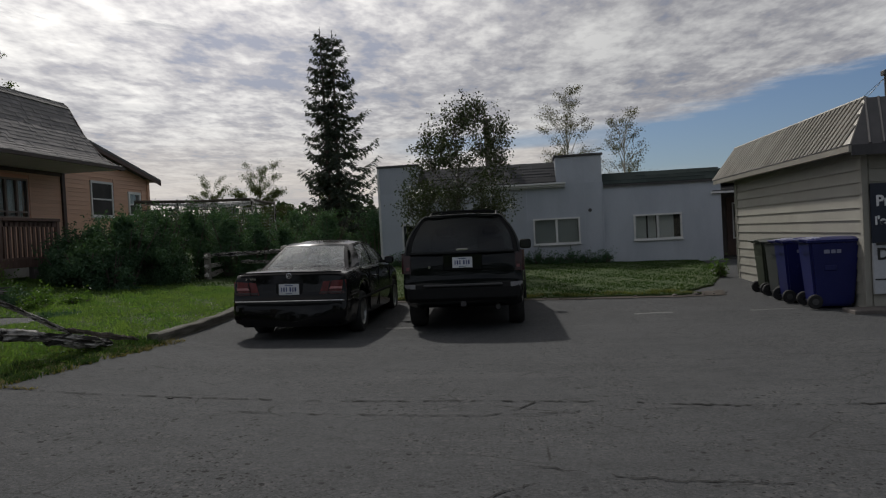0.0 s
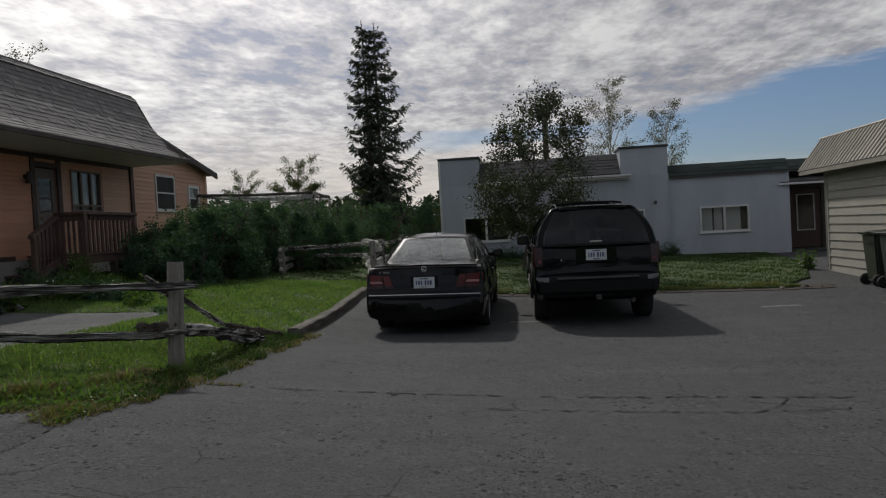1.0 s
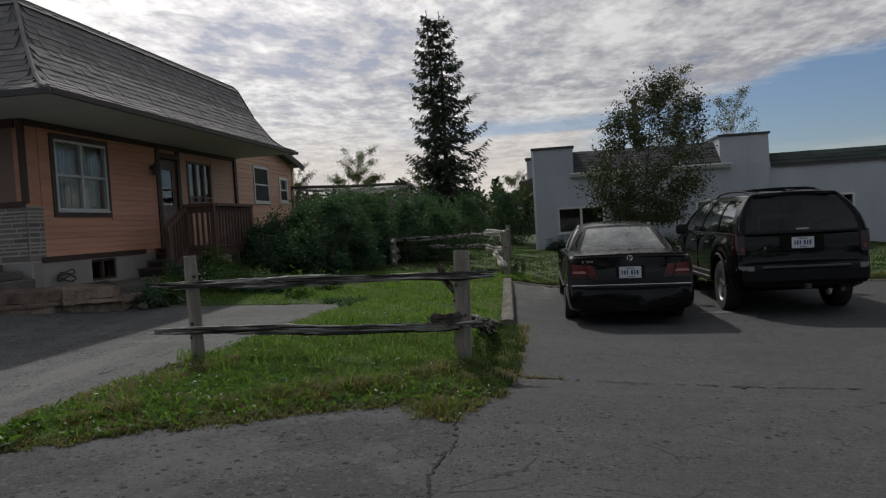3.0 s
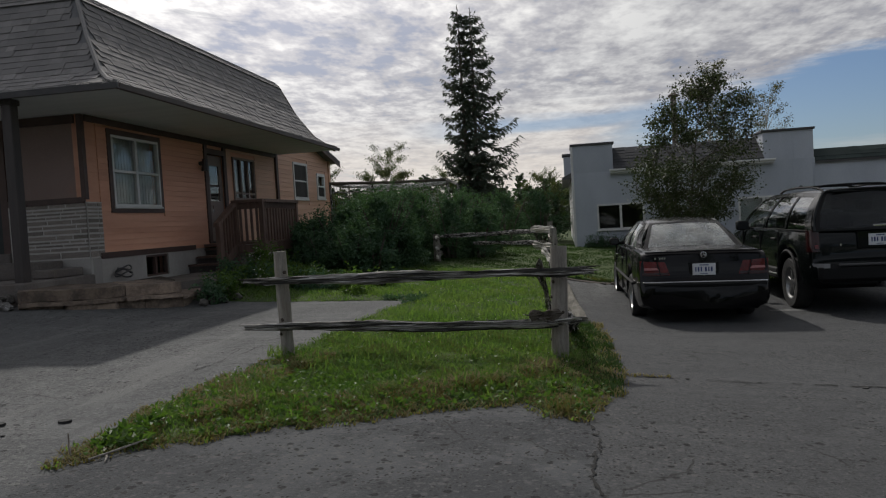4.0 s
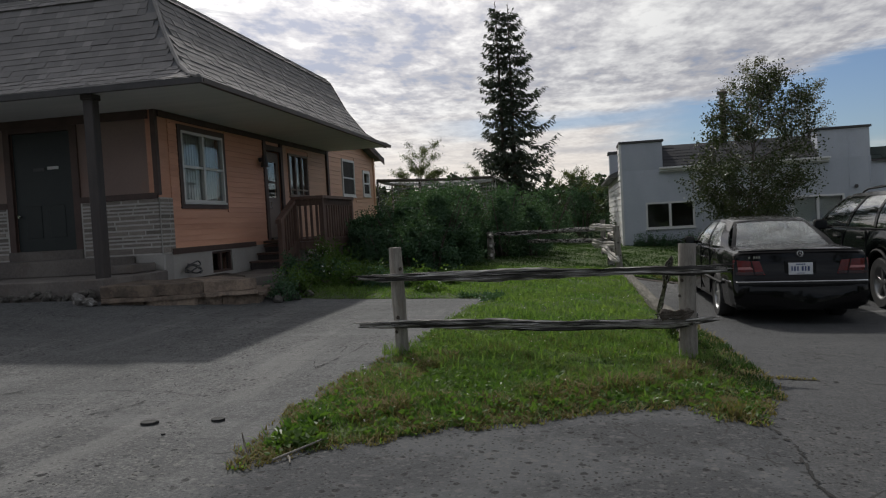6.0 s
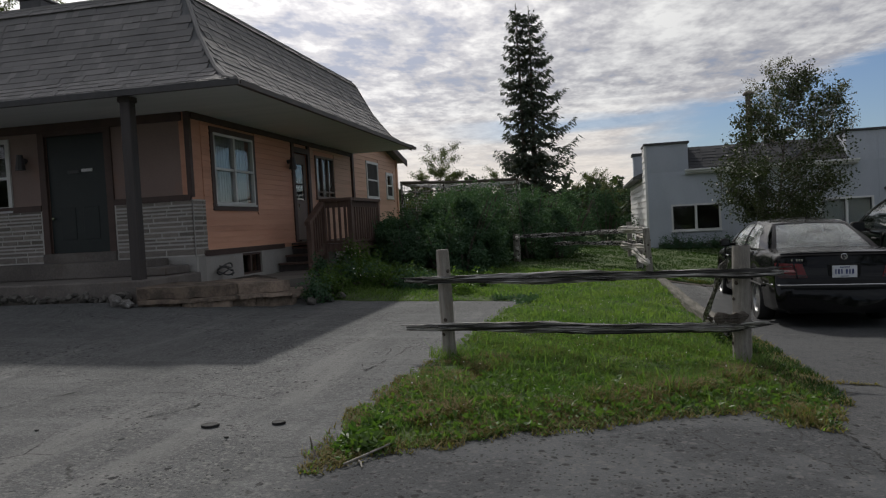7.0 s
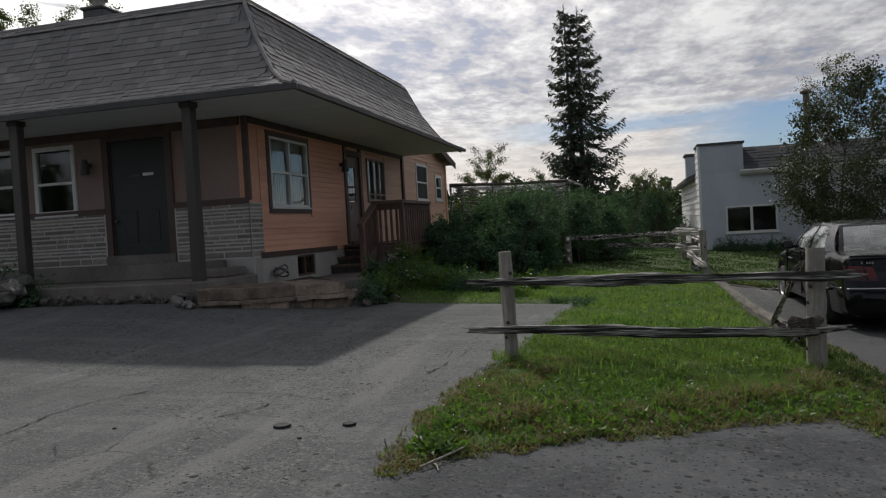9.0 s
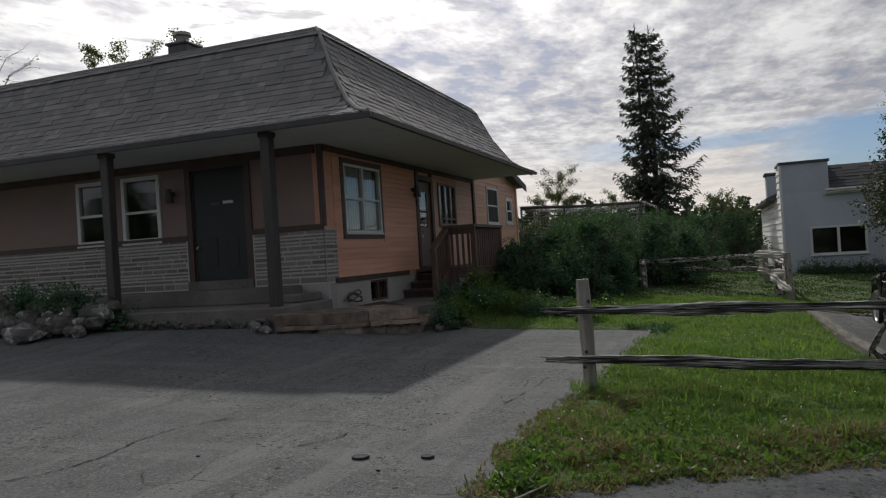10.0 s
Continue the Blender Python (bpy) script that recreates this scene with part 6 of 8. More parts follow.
    for k, w in enumerate((.022, .0, .022, .022, .022)):
        if w:
            part("model_bar", bx(-.66 + k * .032, -.66 + k * .032 + w, .083, .09, .885, .912), M_CHROME, car)
    part("lock", tube(B(), [(0, .085, .665), (0, .07, .665)], .009, 8), M_CHROME, car)
    part("antenna", tube(B(), [(.0, 1.75, 1.40), (.0, 1.62, 1.5)], .006, 5), M_BLACKPL, car)
    return car


def build_suv():
    car = thing("suv", (0, 0, 0), "black sport utility vehicle with roof rails parked nose-in", "car", "parked cars")
    AX, R = (1.02, 3.90), .37
    top = [(0, .70), (.05, .74), (.09, .75), (.10, .80), (.115, 1.05), (.14, 1.14), (.3, 1.15), (3.6, 1.12), (3.8, 1.10), (4.4, 1.03), (4.65, .93), (4.8, .75), (4.86, .6)]
    wid = [(0, .80), (.03, .88), (.09, .915), (.3, .935), (1.2, .945), (3.6, .945), (4.3, .92), (4.6, .86), (4.8, .72), (4.86, .6)]
    ys = sorted({0, .02, .05, .09, .1, .105, .115, .125, .14, .2, .3, 4.5, 4.6, 4.7, 4.8, 4.86, *[float(v) for v in np.arange(.36, 4.5, .08)], *[a + d for a in AX for d in (-.43, -.42, -.40, .40, .42, .43)]})
    base = lambda y: arch_bottom(y, .42 if y < .3 else .34, AX, .435, R + .01)
    part("body", body_loft(ys, base, lambda y: lerp_table(top, y), lambda y: lerp_table(wid, y), .955), M_GREENCAR, car, "glossy black body", True)
    zr = lambda y: float(np.interp(y, [.3, .5, 1.5, 2.5, 2.95], [1.655, 1.685, 1.72, 1.71, 1.67]))
    cabin(car, dict(belt_rear=.12, belt_front=3.72, roof_rear=.40, roof_front=2.92, belt_x=.895, roof_x=.635, belt_z=1.13, roof_z=zr, bulge=.062, crown=.075, surround=.021,
                    pillars=((0, .07), (.30, .325), (.60, .63), (.96, 1.0)), glass=((.07, .30), (.325, .60), (.63, .96)), bow=.05, rear_pinch=.0, trim=M_BLACKPL, rear_label="dark tinted liftgate glass"), M_GREENCAR, M_SIDEGLASS, M_TINT)
    for x, y in ((-.4, 2.5), (.4, 2.5), (-.4, 1.5), (.4, 1.5)):
        seat(car, x, y, 1.28)
    part("roof_spoiler", bx(-.50, .50, .335, .45, 1.640, 1.672, .012), M_GREENCAR, car)
    part("rear_bumper", bx(-.86, .86, -.05, .14, .45, .69, .05), M_BLACKPL, car, "black plastic rear bumper")
    part("bumper_step", bx(-.60, .60, -.060, .06, .665, .70, .012), M_GREYPL, car, "grey tread strip on the bumper")
    part("tow_hitch", bx(-.04, .04, -.1, .15, .38, .45, .01), M_FLASH, car)
    part("exhaust", tube(B(), [(.5, .6, .36), (.52, .05, .35)], .035, 10), M_GREYPL, car)
    part("rear_axle", tube(B(), [(-.7, AX[0], R), (.7, AX[0], R)], .06, 8), M_FLASH, car)
    part("spare_pan", bx(-.45, .45, .4, .9, .34, .45, .05), M_BLACKPL, car)
    for s in (-1, 1):
        part("bumper_corner", patch(B(), lambda u, v: (s * (.72 + .195 * min(1, u * 1.5)), -.050 + .46 * max(0, u - .3), .645 + .06 * v), 8, 3, .02), M_BUMPER, car, "grey painted bumper corner", True)
        lamp = part("tail_lamp", patch(B(), lambda u, v: (s * (.80 + .145 * min(1, u * 1.5)), .09 + .03 * v + .22 * max(0, u - .5), .86 + v * .29), 8, 6, .025), M_DARKRED, car, "dark red tail lamp", True)
        part("reverse_lens", patch(B(), lambda u, v: (s * (.82 + .05 * u), .076 + .02 * v, .90 + .05 * v), 2, 2, .006), M_REDLAMP, lamp)
        part("roof_rail", tube(B(), [(s * .53, .62, 1.665), (s * .53, .80, 1.715), (s * .53, 1.1, 1.745), (s * .53, 1.7, 1.755), (s * .53, 2.3, 1.735), (s * .53, 2.52, 1.69)], .016, 8), M_BLACKPL, car, "black roof rail")
        part("cladding", bx(s * .90, s * .962, 1.5, 3.42, .40, .56, .02), M_BLACKPL, car)
        part("silver_strip", bx(s * .945, s * .966, 1.5, 3.42, .455, .48, .006), M_ALLOY, car, "silver side strip")
        for y in (1.62, 2.62):
            part("door_handle", bx(s * .935, s * .972, y - .11, y + .11, .98, 1.015, .01), M_BLACKPL, car)
        for y in (1.45, 2.40, 3.45):
            part("door_seam", bx(s * .92, s * .9485, y - .004, y + .004, .5, 1.1), M_BLACKPL, car)
        mirror(car, s * .93, 3.1, 1.10, M_BLACKPL, .22, .17)
        for a in AX:
            wheel(car, s * .80, a, R, .25, s, 5, .24)
            bm = B()
            tube(bm, [(s * .945, a + .45 * math.cos(t), R + .02 + .45 * math.sin(t)) for t in np.linspace(.05, math.pi - .05, 16)], .022, 6)
            part("arch_flare", bm, M_BLACKPL, car)
        part("headlamp", bx(s * .5, s * .85, 4.62, 4.74, .78, .92, .03), M_CHROME, car)
    for y, z in ((.95, 1.745), (2.15, 1.755)):
        part("cross_bar", tube(B(), [(-.53, y, z - .012), (-.4, y, z + .010), (0, y, z + .018), (.4, y, z + .010), (.53, y, z - .012)], .017, 7), M_BLACKPL, car, "black roof cross bar")
    part("gate_handle", bx(-.09, .09, .065, .10, 1.165, 1.20, .01), M_CHROME, car, "chrome liftgate handle")
    part("gate_seam", bx(-.72, .72, .098, .108, .765, .772), M_BLACKPL, car)
    part("gate_panel", bx(-.30, .30, .088, .112, .88, 1.12, .012), M_GREENCAR, car)
    plate(car, .082, 1.0)
    part("badge", bx(-.53, -.50, .098, .11, .92, .96, .004), M_CHROME, car, "small chrome badge")
    part("wiper", tube(B(), [(.0, .10, 1.22), (.25, .14, 1.26), (.42, .17, 1.30)], .010, 5), M_BLACKPL, car)
    return car


sedan = build_sedan()
sedan.matrix_basis = pose(-3.38, 10.03, .105, 0, 1.2, 0.5) @ Matrix.Diagonal((.955, 1, 1, 1))
suv = build_suv()
suv.matrix_basis = pose(-0.96, 10.68, .072, 0, 0.6, 1.5) @ Matrix.Diagonal((.96, 1, 1.02, 1))

# ---- rail fences and the kerb --------------------------------------------------
def post(x, y, z0, z1, r, lean, mat, label, group, seed):
    rng = random.Random(seed)
    bm = B()
    n = 7
    pts = [(x + lean[0] * k / n, y + lean[1] * k / n, z0 - .15 + (z1 - z0 + .15) * k / n) for k in range(n + 1)]
    tube(bm, pts, [r * rng.uniform(.96, 1.05) * (1.06 - .08 * k / n) for k in range(n + 1)], 14, .035, rng)
    ob = tagged(part("fence_post", bm, mat, None, smooth=True), label, "post", group)
    for k in range(6):
        a = rng.uniform(3.0, 6.4)
        zz = rng.uniform(z0 + .2, z1 - .1)
        t = (zz - z0 + .15) / (z1 - z0 + .15)
        cx, cy = x + lean[0] * t, y + lean[1] * t
        part("knot", tube(B(), [(cx + math.cos(a) * r * .9, cy + math.sin(a) * r * .9, zz), (cx + math.cos(a) * r * 1.13, cy + math.sin(a) * r * 1.13, zz + .006)], [rng.uniform(.014, .024), .012], 8), M_DARKSOIL, ob)
    return ob


def rail(pts, r, seed, label, group="split rails", mat=None, twist=.25):
    """A split rail: an uneven wedge-like log, ridged along its length, with thin ragged ends."""
    rng = random.Random(seed)
    P = [V(p) for p in pts]
    if mat is None and abs(P[-1].y - P[0].y) > abs(P[-1].x - P[0].x):
        mat = M_FENCE_BACK
    n = 44
    bm = B()
    seg = 16
    base = [rng.uniform(.45, .75) if k % 2 else rng.uniform(.95, 1.35) for k in range(seg)]
    base[3:6] = [1.02, 1.1, 1.0]
    drift = [rng.uniform(0, 6.28) for _ in range(seg)]
    rings = []
    total = sum((b - a).length for a, b in zip(P, P[1:]))
    for i in range(n + 1):
        s = total * i / n
        for a, b in zip(P, P[1:]):
            d = (b - a).length
            if s <= d + 1e-6:
                c, dirn = a.lerp(b, s / d), (b - a).normalized()
                break
            s -= d
        t = i / n
        c = c + V((0, 0, .004 * math.sin(t * 7 + seed) + .003 * math.sin(t * 23 + seed) + rng.gauss(0, .002)))
        fat = min(1.0, .35 + 9 * t, .35 + 7 * (1 - t)) * (1 + .12 * math.sin(t * 11 + seed))
        side = dirn.cross(V((0, 0, 1))).normalized()
        upv = side.cross(dirn)
        ring = []
        for k in range(seg):
            a = 2 * math.pi * k / seg + twist * t
            rr = r * fat * (base[k] + .22 * math.sin(drift[k] + t * 9)) * rng.uniform(.92, 1.08)
            ring.append(bm.verts.new(c + side * math.cos(a) * rr * .8 + upv * math.sin(a) * rr))
        rings.append(ring)
    for r0, r1 in zip(rings, rings[1:]):
        for k in range(seg):
            bm.faces.new((r0[k], r0[(k + 1) % seg], r1[(k + 1) % seg], r1[k]))
    bm.faces.new(rings[0][::-1])
    bm.faces.new(rings[-1])
    ob = tagged(part("fence_rail", bm, mat or M_FENCE, None), label, "fence rail", group)
    if total > 1.5:
        for end, nxt in ((P[0], P[1]), (P[-1], P[-2])):
            d = (nxt - end).normalized()
            for k in range(3):
                o = V((0, rng.uniform(-.03, .02), rng.uniform(-.03, .03)))
                part("splinter", tube(B(), [end + d * .30 + o * .6, end + d * .08 + o, end - d * rng.uniform(.01, .08) + o * 1.3], [.013, .012, .002], 5), mat or M_FENCE, ob)
        for k in range(5):
            t0 = rng.uniform(.0, .8)
            L = rng.uniform(.3, .7)
            a0, a1 = P[0].lerp(P[-1], t0), P[0].lerp(P[-1], min(.99, t0 + L / total))
            side = (a1 - a0).cross(V((0, 0, 1))).normalized()
            o = side * r * rng.uniform(.45, .8) * (1 if (side.y < 0) else -1) + V((0, 0, rng.uniform(-.5, .9) * r))
            sag = [V((0, 0, rng.uniform(-.008, .008))) for _ in range(3)]
            mid = a0.lerp(a1, .5)
            near = min(P[1:-1] or P, key=lambda q: (q - mid).length)
            lift_z = V((0, 0, (near.z - P[0].lerp(P[-1], (near - P[0]).length / total).z) * .8)) if len(P) > 2 else V()
            part("splinter", tube(B(), [a0 + o + lift_z + sag[0], mid + o + lift_z + sag[1], a1 + o + lift_z + sag[2]], [.004, .013, .004], 5), mat or M_FENCE, ob)
    return ob


post(-5.258, 6.60, .36, 1.405, .073, (.04, .05), M_POST, "pale peeled fence post with dark knots", "fence posts", 1)
post(-7.78, 6.58, .50, 1.495, .060, (-.022, 0), M_POST, "weathered leaning fence post", "fence posts", 2)
rail([(-8.13, 6.47, 1.235), (-7.2, 6.46, 1.225), (-6.0, 6.46, 1.20), (-4.93, 6.46, 1.185)], .036, 3, "weathered grey split upper fence rail")
rail([(-8.15, 6.47, .80), (-7.3, 6.47, .79), (-6.2, 6.46, .735), (-5.4, 6.46, .735), (-5.05, 6.47, .76)], .041, 4, "weathered grey split lower fence rail")
rail([(-5.50, 6.44, .79), (-5.16, 6.74, .74), (-5.13, 7.5, .60), (-5.10, 8.35, .42)], .050, 5, "broken split rail fallen towards the kerb")
rail([(-5.16, 7.3, .60), (-5.16, 7.9, .50), (-5.09, 8.5, .39)], .050, 9, "loose grey split slab lying on a fallen rail")
rail([(-5.34, 8.0, .63), (-5.26, 8.3, .55), (-5.13, 8.7, .44), (-5.03, 9.0, .36)], .028, 8, "dark mossy rail end lying against the kerb", mat=M_BARK)
rail([(-5.385, 6.37, 1.31), (-5.41, 6.62, 1.17), (-5.375, 7.08, 1.0), (-5.36, 7.6, .79), (-5.35, 8.1, .57)], .024, 6, "broken grey pole slanting from the post to the ground")
rail([(-5.50, 6.38, .82), (-5.36, 6.40, .825), (-5.22, 6.46, .82)], .036, 7, "short dark butt of a broken rail", mat=M_BARK)
# timber kerb along the asphalt
bm = B()
rng = random.Random(3)
rings = []
for t in np.linspace(0, 1, 22):
    x, y = -5.0 - .27 * t + rng.uniform(-.008, .008), 9.30 + 5.4 * t
    zt = G(x - .25, y) + .085 + rng.uniform(-.008, .008)
    zl = G(x + .2, y) - .05
    w = .078 + rng.uniform(-.006, .006)
    rings.append([bm.verts.new((x + dx_, y, zz)) for dx_, zz in ((-w, zl), (-w, zt - .016), (-w * .86, zt - .002), (w * .1, zt + rng.uniform(-.004, .004)), (w * .92, zt - .003), (w + .008, zt - .018), (w + .006, zl))])
for r0, r1 in zip(rings, rings[1:]):
    for k in range(7):
        bm.faces.new((r0[k], r0[(k + 1) % 7], r1[(k + 1) % 7], r1[k]))
bm.faces.new(rings[0])
bm.faces.new(rings[-1])
bmesh.ops.recalc_face_normals(bm, faces=bm.faces)
tagged(part("kerb_timber", bm, M_KERB, None), "long weathered squared timber kerb beside the lawn", "kerb")
# old fence between lawn and hedge
FG = "old lawn fence posts"
post(-8.36, 18.6, .62, 1.36, .085, (0, 0), M_POST, "short grey fence post beside the hedge", FG, 11)
post(-5.32, 16.0, .44, 1.40, .07, (-.05, 0), M_POST, "pale round fence post at the lawn corner", FG, 12)
post(-5.45, 17.3, .46, 1.42, .075, (.02, 0), M_FENCE, "grey fence post in the old fence", FG, 13)
post(-5.50, 20.5, .55, 1.50, .07, (.0, 0), M_POST, "pale fence post near the white building", FG, 14)
for k, (z, e, d) in enumerate(((1.26, 2.3, .05), (1.0, 2.0, .06), (.78, 1.6, .10))):
    rail([(-8.33, 18.35, z), (-8.40, 19.2, z + d * .3), (-8.42, 18.5 + e, z + d)], .055, 20 + k, "broken silvery split rail of the old fence", "old lawn rails", M_BIRCH)
rail([(-8.3, 18.7, 1.30), (-6.8, 18.3, 1.30), (-5.4, 17.35, 1.34)], .045, 24, "long silvery split rail of the old fence", "old lawn rails")
rail([(-7.4, 18.5, 1.08), (-6.4, 18.0, 1.06), (-5.42, 17.32, 1.05)], .040, 25, "lower silvery split rail of the old fence", "old lawn rails")
for k, (p, q) in enumerate((((-5.9, 17.3, 1.38), (-5.35, 16.5, 1.34)), ((-5.85, 17.2, 1.02), (-5.35, 16.2, .96)), ((-5.62, 16.6, .92), (-5.35, 15.85, .66)), ((-5.40, 16.1, 1.20), (-5.45, 17.4, 1.24)), ((-5.4, 16.2, .9), (-5.48, 18.4, .95)))):
    rail([p, tuple((a + b) / 2 for a, b in zip(p, q)), q], .07, 30 + k, "gnarled pale rail end with peeling bark", "old lawn rails", M_BIRCH)
rail([(-5.42, 17.2, 1.30), (-5.46, 19, 1.33), (-5.50, 20.6, 1.36)], .04, 40, "silvery split rail running back to the building", "old lawn rails")
rail([(-5.42, 17.2, .95), (-5.46, 19, 1.0), (-5.50, 20.6, 1.0)], .04, 41, "silvery lower rail running back to the building", "old lawn rails")

# ---- bins, sign, rocks and small things -----------------------------------------
def bin_cart(x, y, z, yaw, w, d, h, body, lid_mat, label):
    """A wheeled refuse cart: tapered body, lid with its hinge, bar handle, wheels."""
    c = thing("wheeled_bin", (0, 0, 0), label, "bin", "wheeled bins")
    bm = B()
    a = [(-w * .40, -d * .36), (w * .40, -d * .36), (w * .40, d * .36), (-w * .40, d * .36)]
    b = [(-w * .5, -d * .5), (w * .5, -d * .5), (w * .5, d * .46), (-w * .5, d * .46)]
    lo = [bm.verts.new((p[0], p[1], .03)) for p in a]
    hi = [bm.verts.new((p[0], p[1], h * .93)) for p in b]
    bm.faces.new(lo[::-1])
    bm.faces.new(hi)
    for k in range(4):
        bm.faces.new((lo[k], lo[(k + 1) % 4], hi[(k + 1) % 4], hi[k]))
    bmesh.ops.bevel(bm, geom=list(bm.edges), offset=.035, segments=2, affect="EDGES")
    part("body", bm, body, c, smooth=False)
    part("rim", bx(-w * .53, w * .53, -d * .53, d * .49, h * .905, h * .94, .012), body, c)
    bm = B()
    patch(bm, lambda u, v: ((u - .5) * w * 1.08, (v - .53) * d * 1.06, h * .945 + .045 * math.sin(math.pi * u) ** .4 * math.sin(math.pi * min(1, v * .75 + .2)) ** .5), 8, 8, .015)
    lid = part("lid", bm, lid_mat, c, smooth=True)
    part("lid_lip", bx(-w * .54, w * .54, -d * .575, -d * .53, h * .925, h * .965, .008), lid_mat, lid)
    part("handle", tube(B(), [(-w * .35, d * .48, h * .92), (-w * .35, d * .60, h * .95), (w * .35, d * .60, h * .95), (w * .35, d * .48, h * .92)], .017, 8), body, c)
    for k in range(4):
        part("label_strip", bx(-w * .40, w * .40, d * (.20 + .075 * k), d * (.235 + .075 * k), h * .955, h * (.985 - .006 * k), .004), M_BINRIB, lid, "pale worn rib") if body is M_BLUEBIN else None
    part("axle", tube(B(), [(-w * .5, d * .36, .1), (w * .5, d * .36, .1)], .012, 6), M_GREYPL, c)
    for s in (-1, 1):
        wl = part("wheel", lathe(B(), [(.02, -.03), (.10, -.03), (.11, -.015), (.11, .015), (.10, .03), (.02, .03)], (s * w * .46, d * .38, .11), 18), M_TYRE, c, "black bin wheel", True)
        part("hub", lathe(B(), [(.05, s * .032), (.001, s * .036)], (s * w * .46, d * .38, .11), 12), M_GREYPL, wl)
        part("side_grip", bx(s * w * .40, s * w * .475, -d * .05, d * .18, h * .52, h * .60, .01), body, c)
    part("front_mark", bx(-.07, .07, -d * .455, -d * .44, h * .60, h * .66), M_INKWHITE, c) if body is M_BLUEBIN else None
    if body is M_BLUEBIN:
        for y0, y1 in ((-.10, -.04), (-.02, .04), (.06, .14)):
            part("side_mark", bx(-w * .492, -w * .470, y0, y1, h * .76, h * .81), M_BINRIB, c, "pale printed mark")
    c.matrix_basis = pose(x, y, z, 0, 0, yaw)
    return c


bin_cart(4.62, 14.55, .09, 90, .56, .66, 1.05, M_GREENBIN, M_GREENBIN, "dark green wheeled refuse bin beside the shed")
bin_cart(4.60, 13.78, .09, 94, .56, .66, 1.05, M_GREYBIN, M_GREENBIN, "grey wheeled refuse bin with a dark lid")
bin_cart(4.53, 12.95, .09, 88, .60, .74, 1.08, M_BLUEBIN, M_BLUEBIN, "blue wheeled recycling bin with ribbed lid")
bin_cart(4.60, 12.0, .09, 86, .62, .76, 1.10, M_BLUEBIN, M_BLUEBIN, "blue wheeled recycling bin standing beside the sign")

sign = thing("wall_sign", (6.2, 11.38, 1.0), "navy and pale grey advertising board fixed to the shed", "sign")
part("upper_board", bx(4.99, 7.4, 11.372, 11.412, 1.06, 1.93), M_SIGNBLUE, sign)
bm = B()
prism(bm, [(4.99, .32), (7.4, .32), (7.4, 1.40), (6.2, 1.30), (5.4, 1.12), (4.99, .86)], "y", 11.358, 11.370)
part("lower_board", bm, M_SIGNGREY, sign, "pale grey wave shaped panel")
part("board_back", bx(4.99, 7.4, 11.376, 11.412, .32, 1.06), M_SIGNGREY, sign)


def lettering(text, size, x, y, z, mat, parent, name):
    cu = bpy.data.curves.new(name, "FONT")
    cu.body, cu.size, cu.extrude, cu.offset = text, size, .003, .006
    ob = new(name, cu)
    cu.materials.append(mat)
    dg = bpy.context.evaluated_depsgraph_get()
    me = bpy.data.meshes.new_from_object(ob.evaluated_get(dg))
    bpy.data.objects.remove(ob)
    o = new(name, me)
    if not me.materials:
        me.materials.append(mat)
    o.parent = parent
    o.location = V((x, y, z)) - ORIGIN[parent]
    o.rotation_euler = (radians(90), 0, 0)
    return o


lettering("Pr", .22, 5.05, 11.366, 1.60, M_INKWHITE, sign, "sign_lettering")
lettering("l'en", .17, 5.03, 11.366, 1.33, M_INKWHITE, sign, "sign_lettering")
lettering("D'", .24, 5.03, 11.352, .82, M_INKBLACK, sign, "sign_lettering")
part("sign_bar", bx(5.03, 5.5, 11.350, 11.356, 1.03, 1.07), M_INKBLACK, sign)
part("sign_bar", bx(5.0, 7.3, 11.350, 11.356, .52, .54), M_INKBLACK, sign)


def rock_mesh(bm, c, r, seed, flatten=.7):
    rng = random.Random(seed)
    res = bmesh.ops.create_icosphere(bm, subdivisions=2, radius=1.0)
    sx, sy, sz = r * rng.uniform(.8, 1.4), r * rng.uniform(.7, 1.1), r * rng.uniform(.6, 1.0) * flatten / .7
    off = V((seed * 3.7, seed * 1.3, 0))
    for v in res["verts"]:
        k = 1 + .45 * noise.noise(v.co * 1.3 + off) + .15 * noise.noise(v.co * 4 + off)
        v.co = V((v.co.x * sx * k, v.co.y * sy * k, v.co.z * sz * k)) + V(c)
    return bm


def rock(x, y, z, r, seed, mat=M_ROCK, label="rough grey field rock in the border wall"):
    tagged(part("rock", rock_mesh(B(), (x, y, z), r, seed), mat, None), label, "rock", "border rocks")


rrng = random.Random(4)
for k in range(52):
    x = -18.4 + k * .052
    row = k % 4
    rock(x + rrng.uniform(-.05, .05), 8.72 + .17 * row + rrng.uniform(-.04, .04), G(x, 8.9) + .07 + .115 * row, rrng.uniform(.09, .19), k, M_ROCK if k % 5 in (0, 3) else M_RUBBLE)
rock(-16.75, 8.45, G(-16.7, 8.5) + .12, .26, 77, M_ROCK, "large pale field rock at the drive edge")
for k in range(46):
    x = -15.75 + k * .063
    rock(x, 9.30 + rrng.uniform(-.05, .03), G(x, 9.2) + .02 + rrng.uniform(-.02, .09), rrng.uniform(.03, .075), 100 + k, M_RUBBLE, "small dark rubble stone edging the terrace")
for k, (x, y) in enumerate(((-12.95, 9.06), (-12.76, 9.0), (-10.92, 11.2), (-10.84, 10.9), (-10.7, 11.3), (-10.6, 11.6))):
    rock(x, y, G(x, y) + .05, .11 if k < 2 else .08, 200 + k, M_ROCK if k < 2 else M_RUBBLE, "rough grey stone by the flagstone ledge")


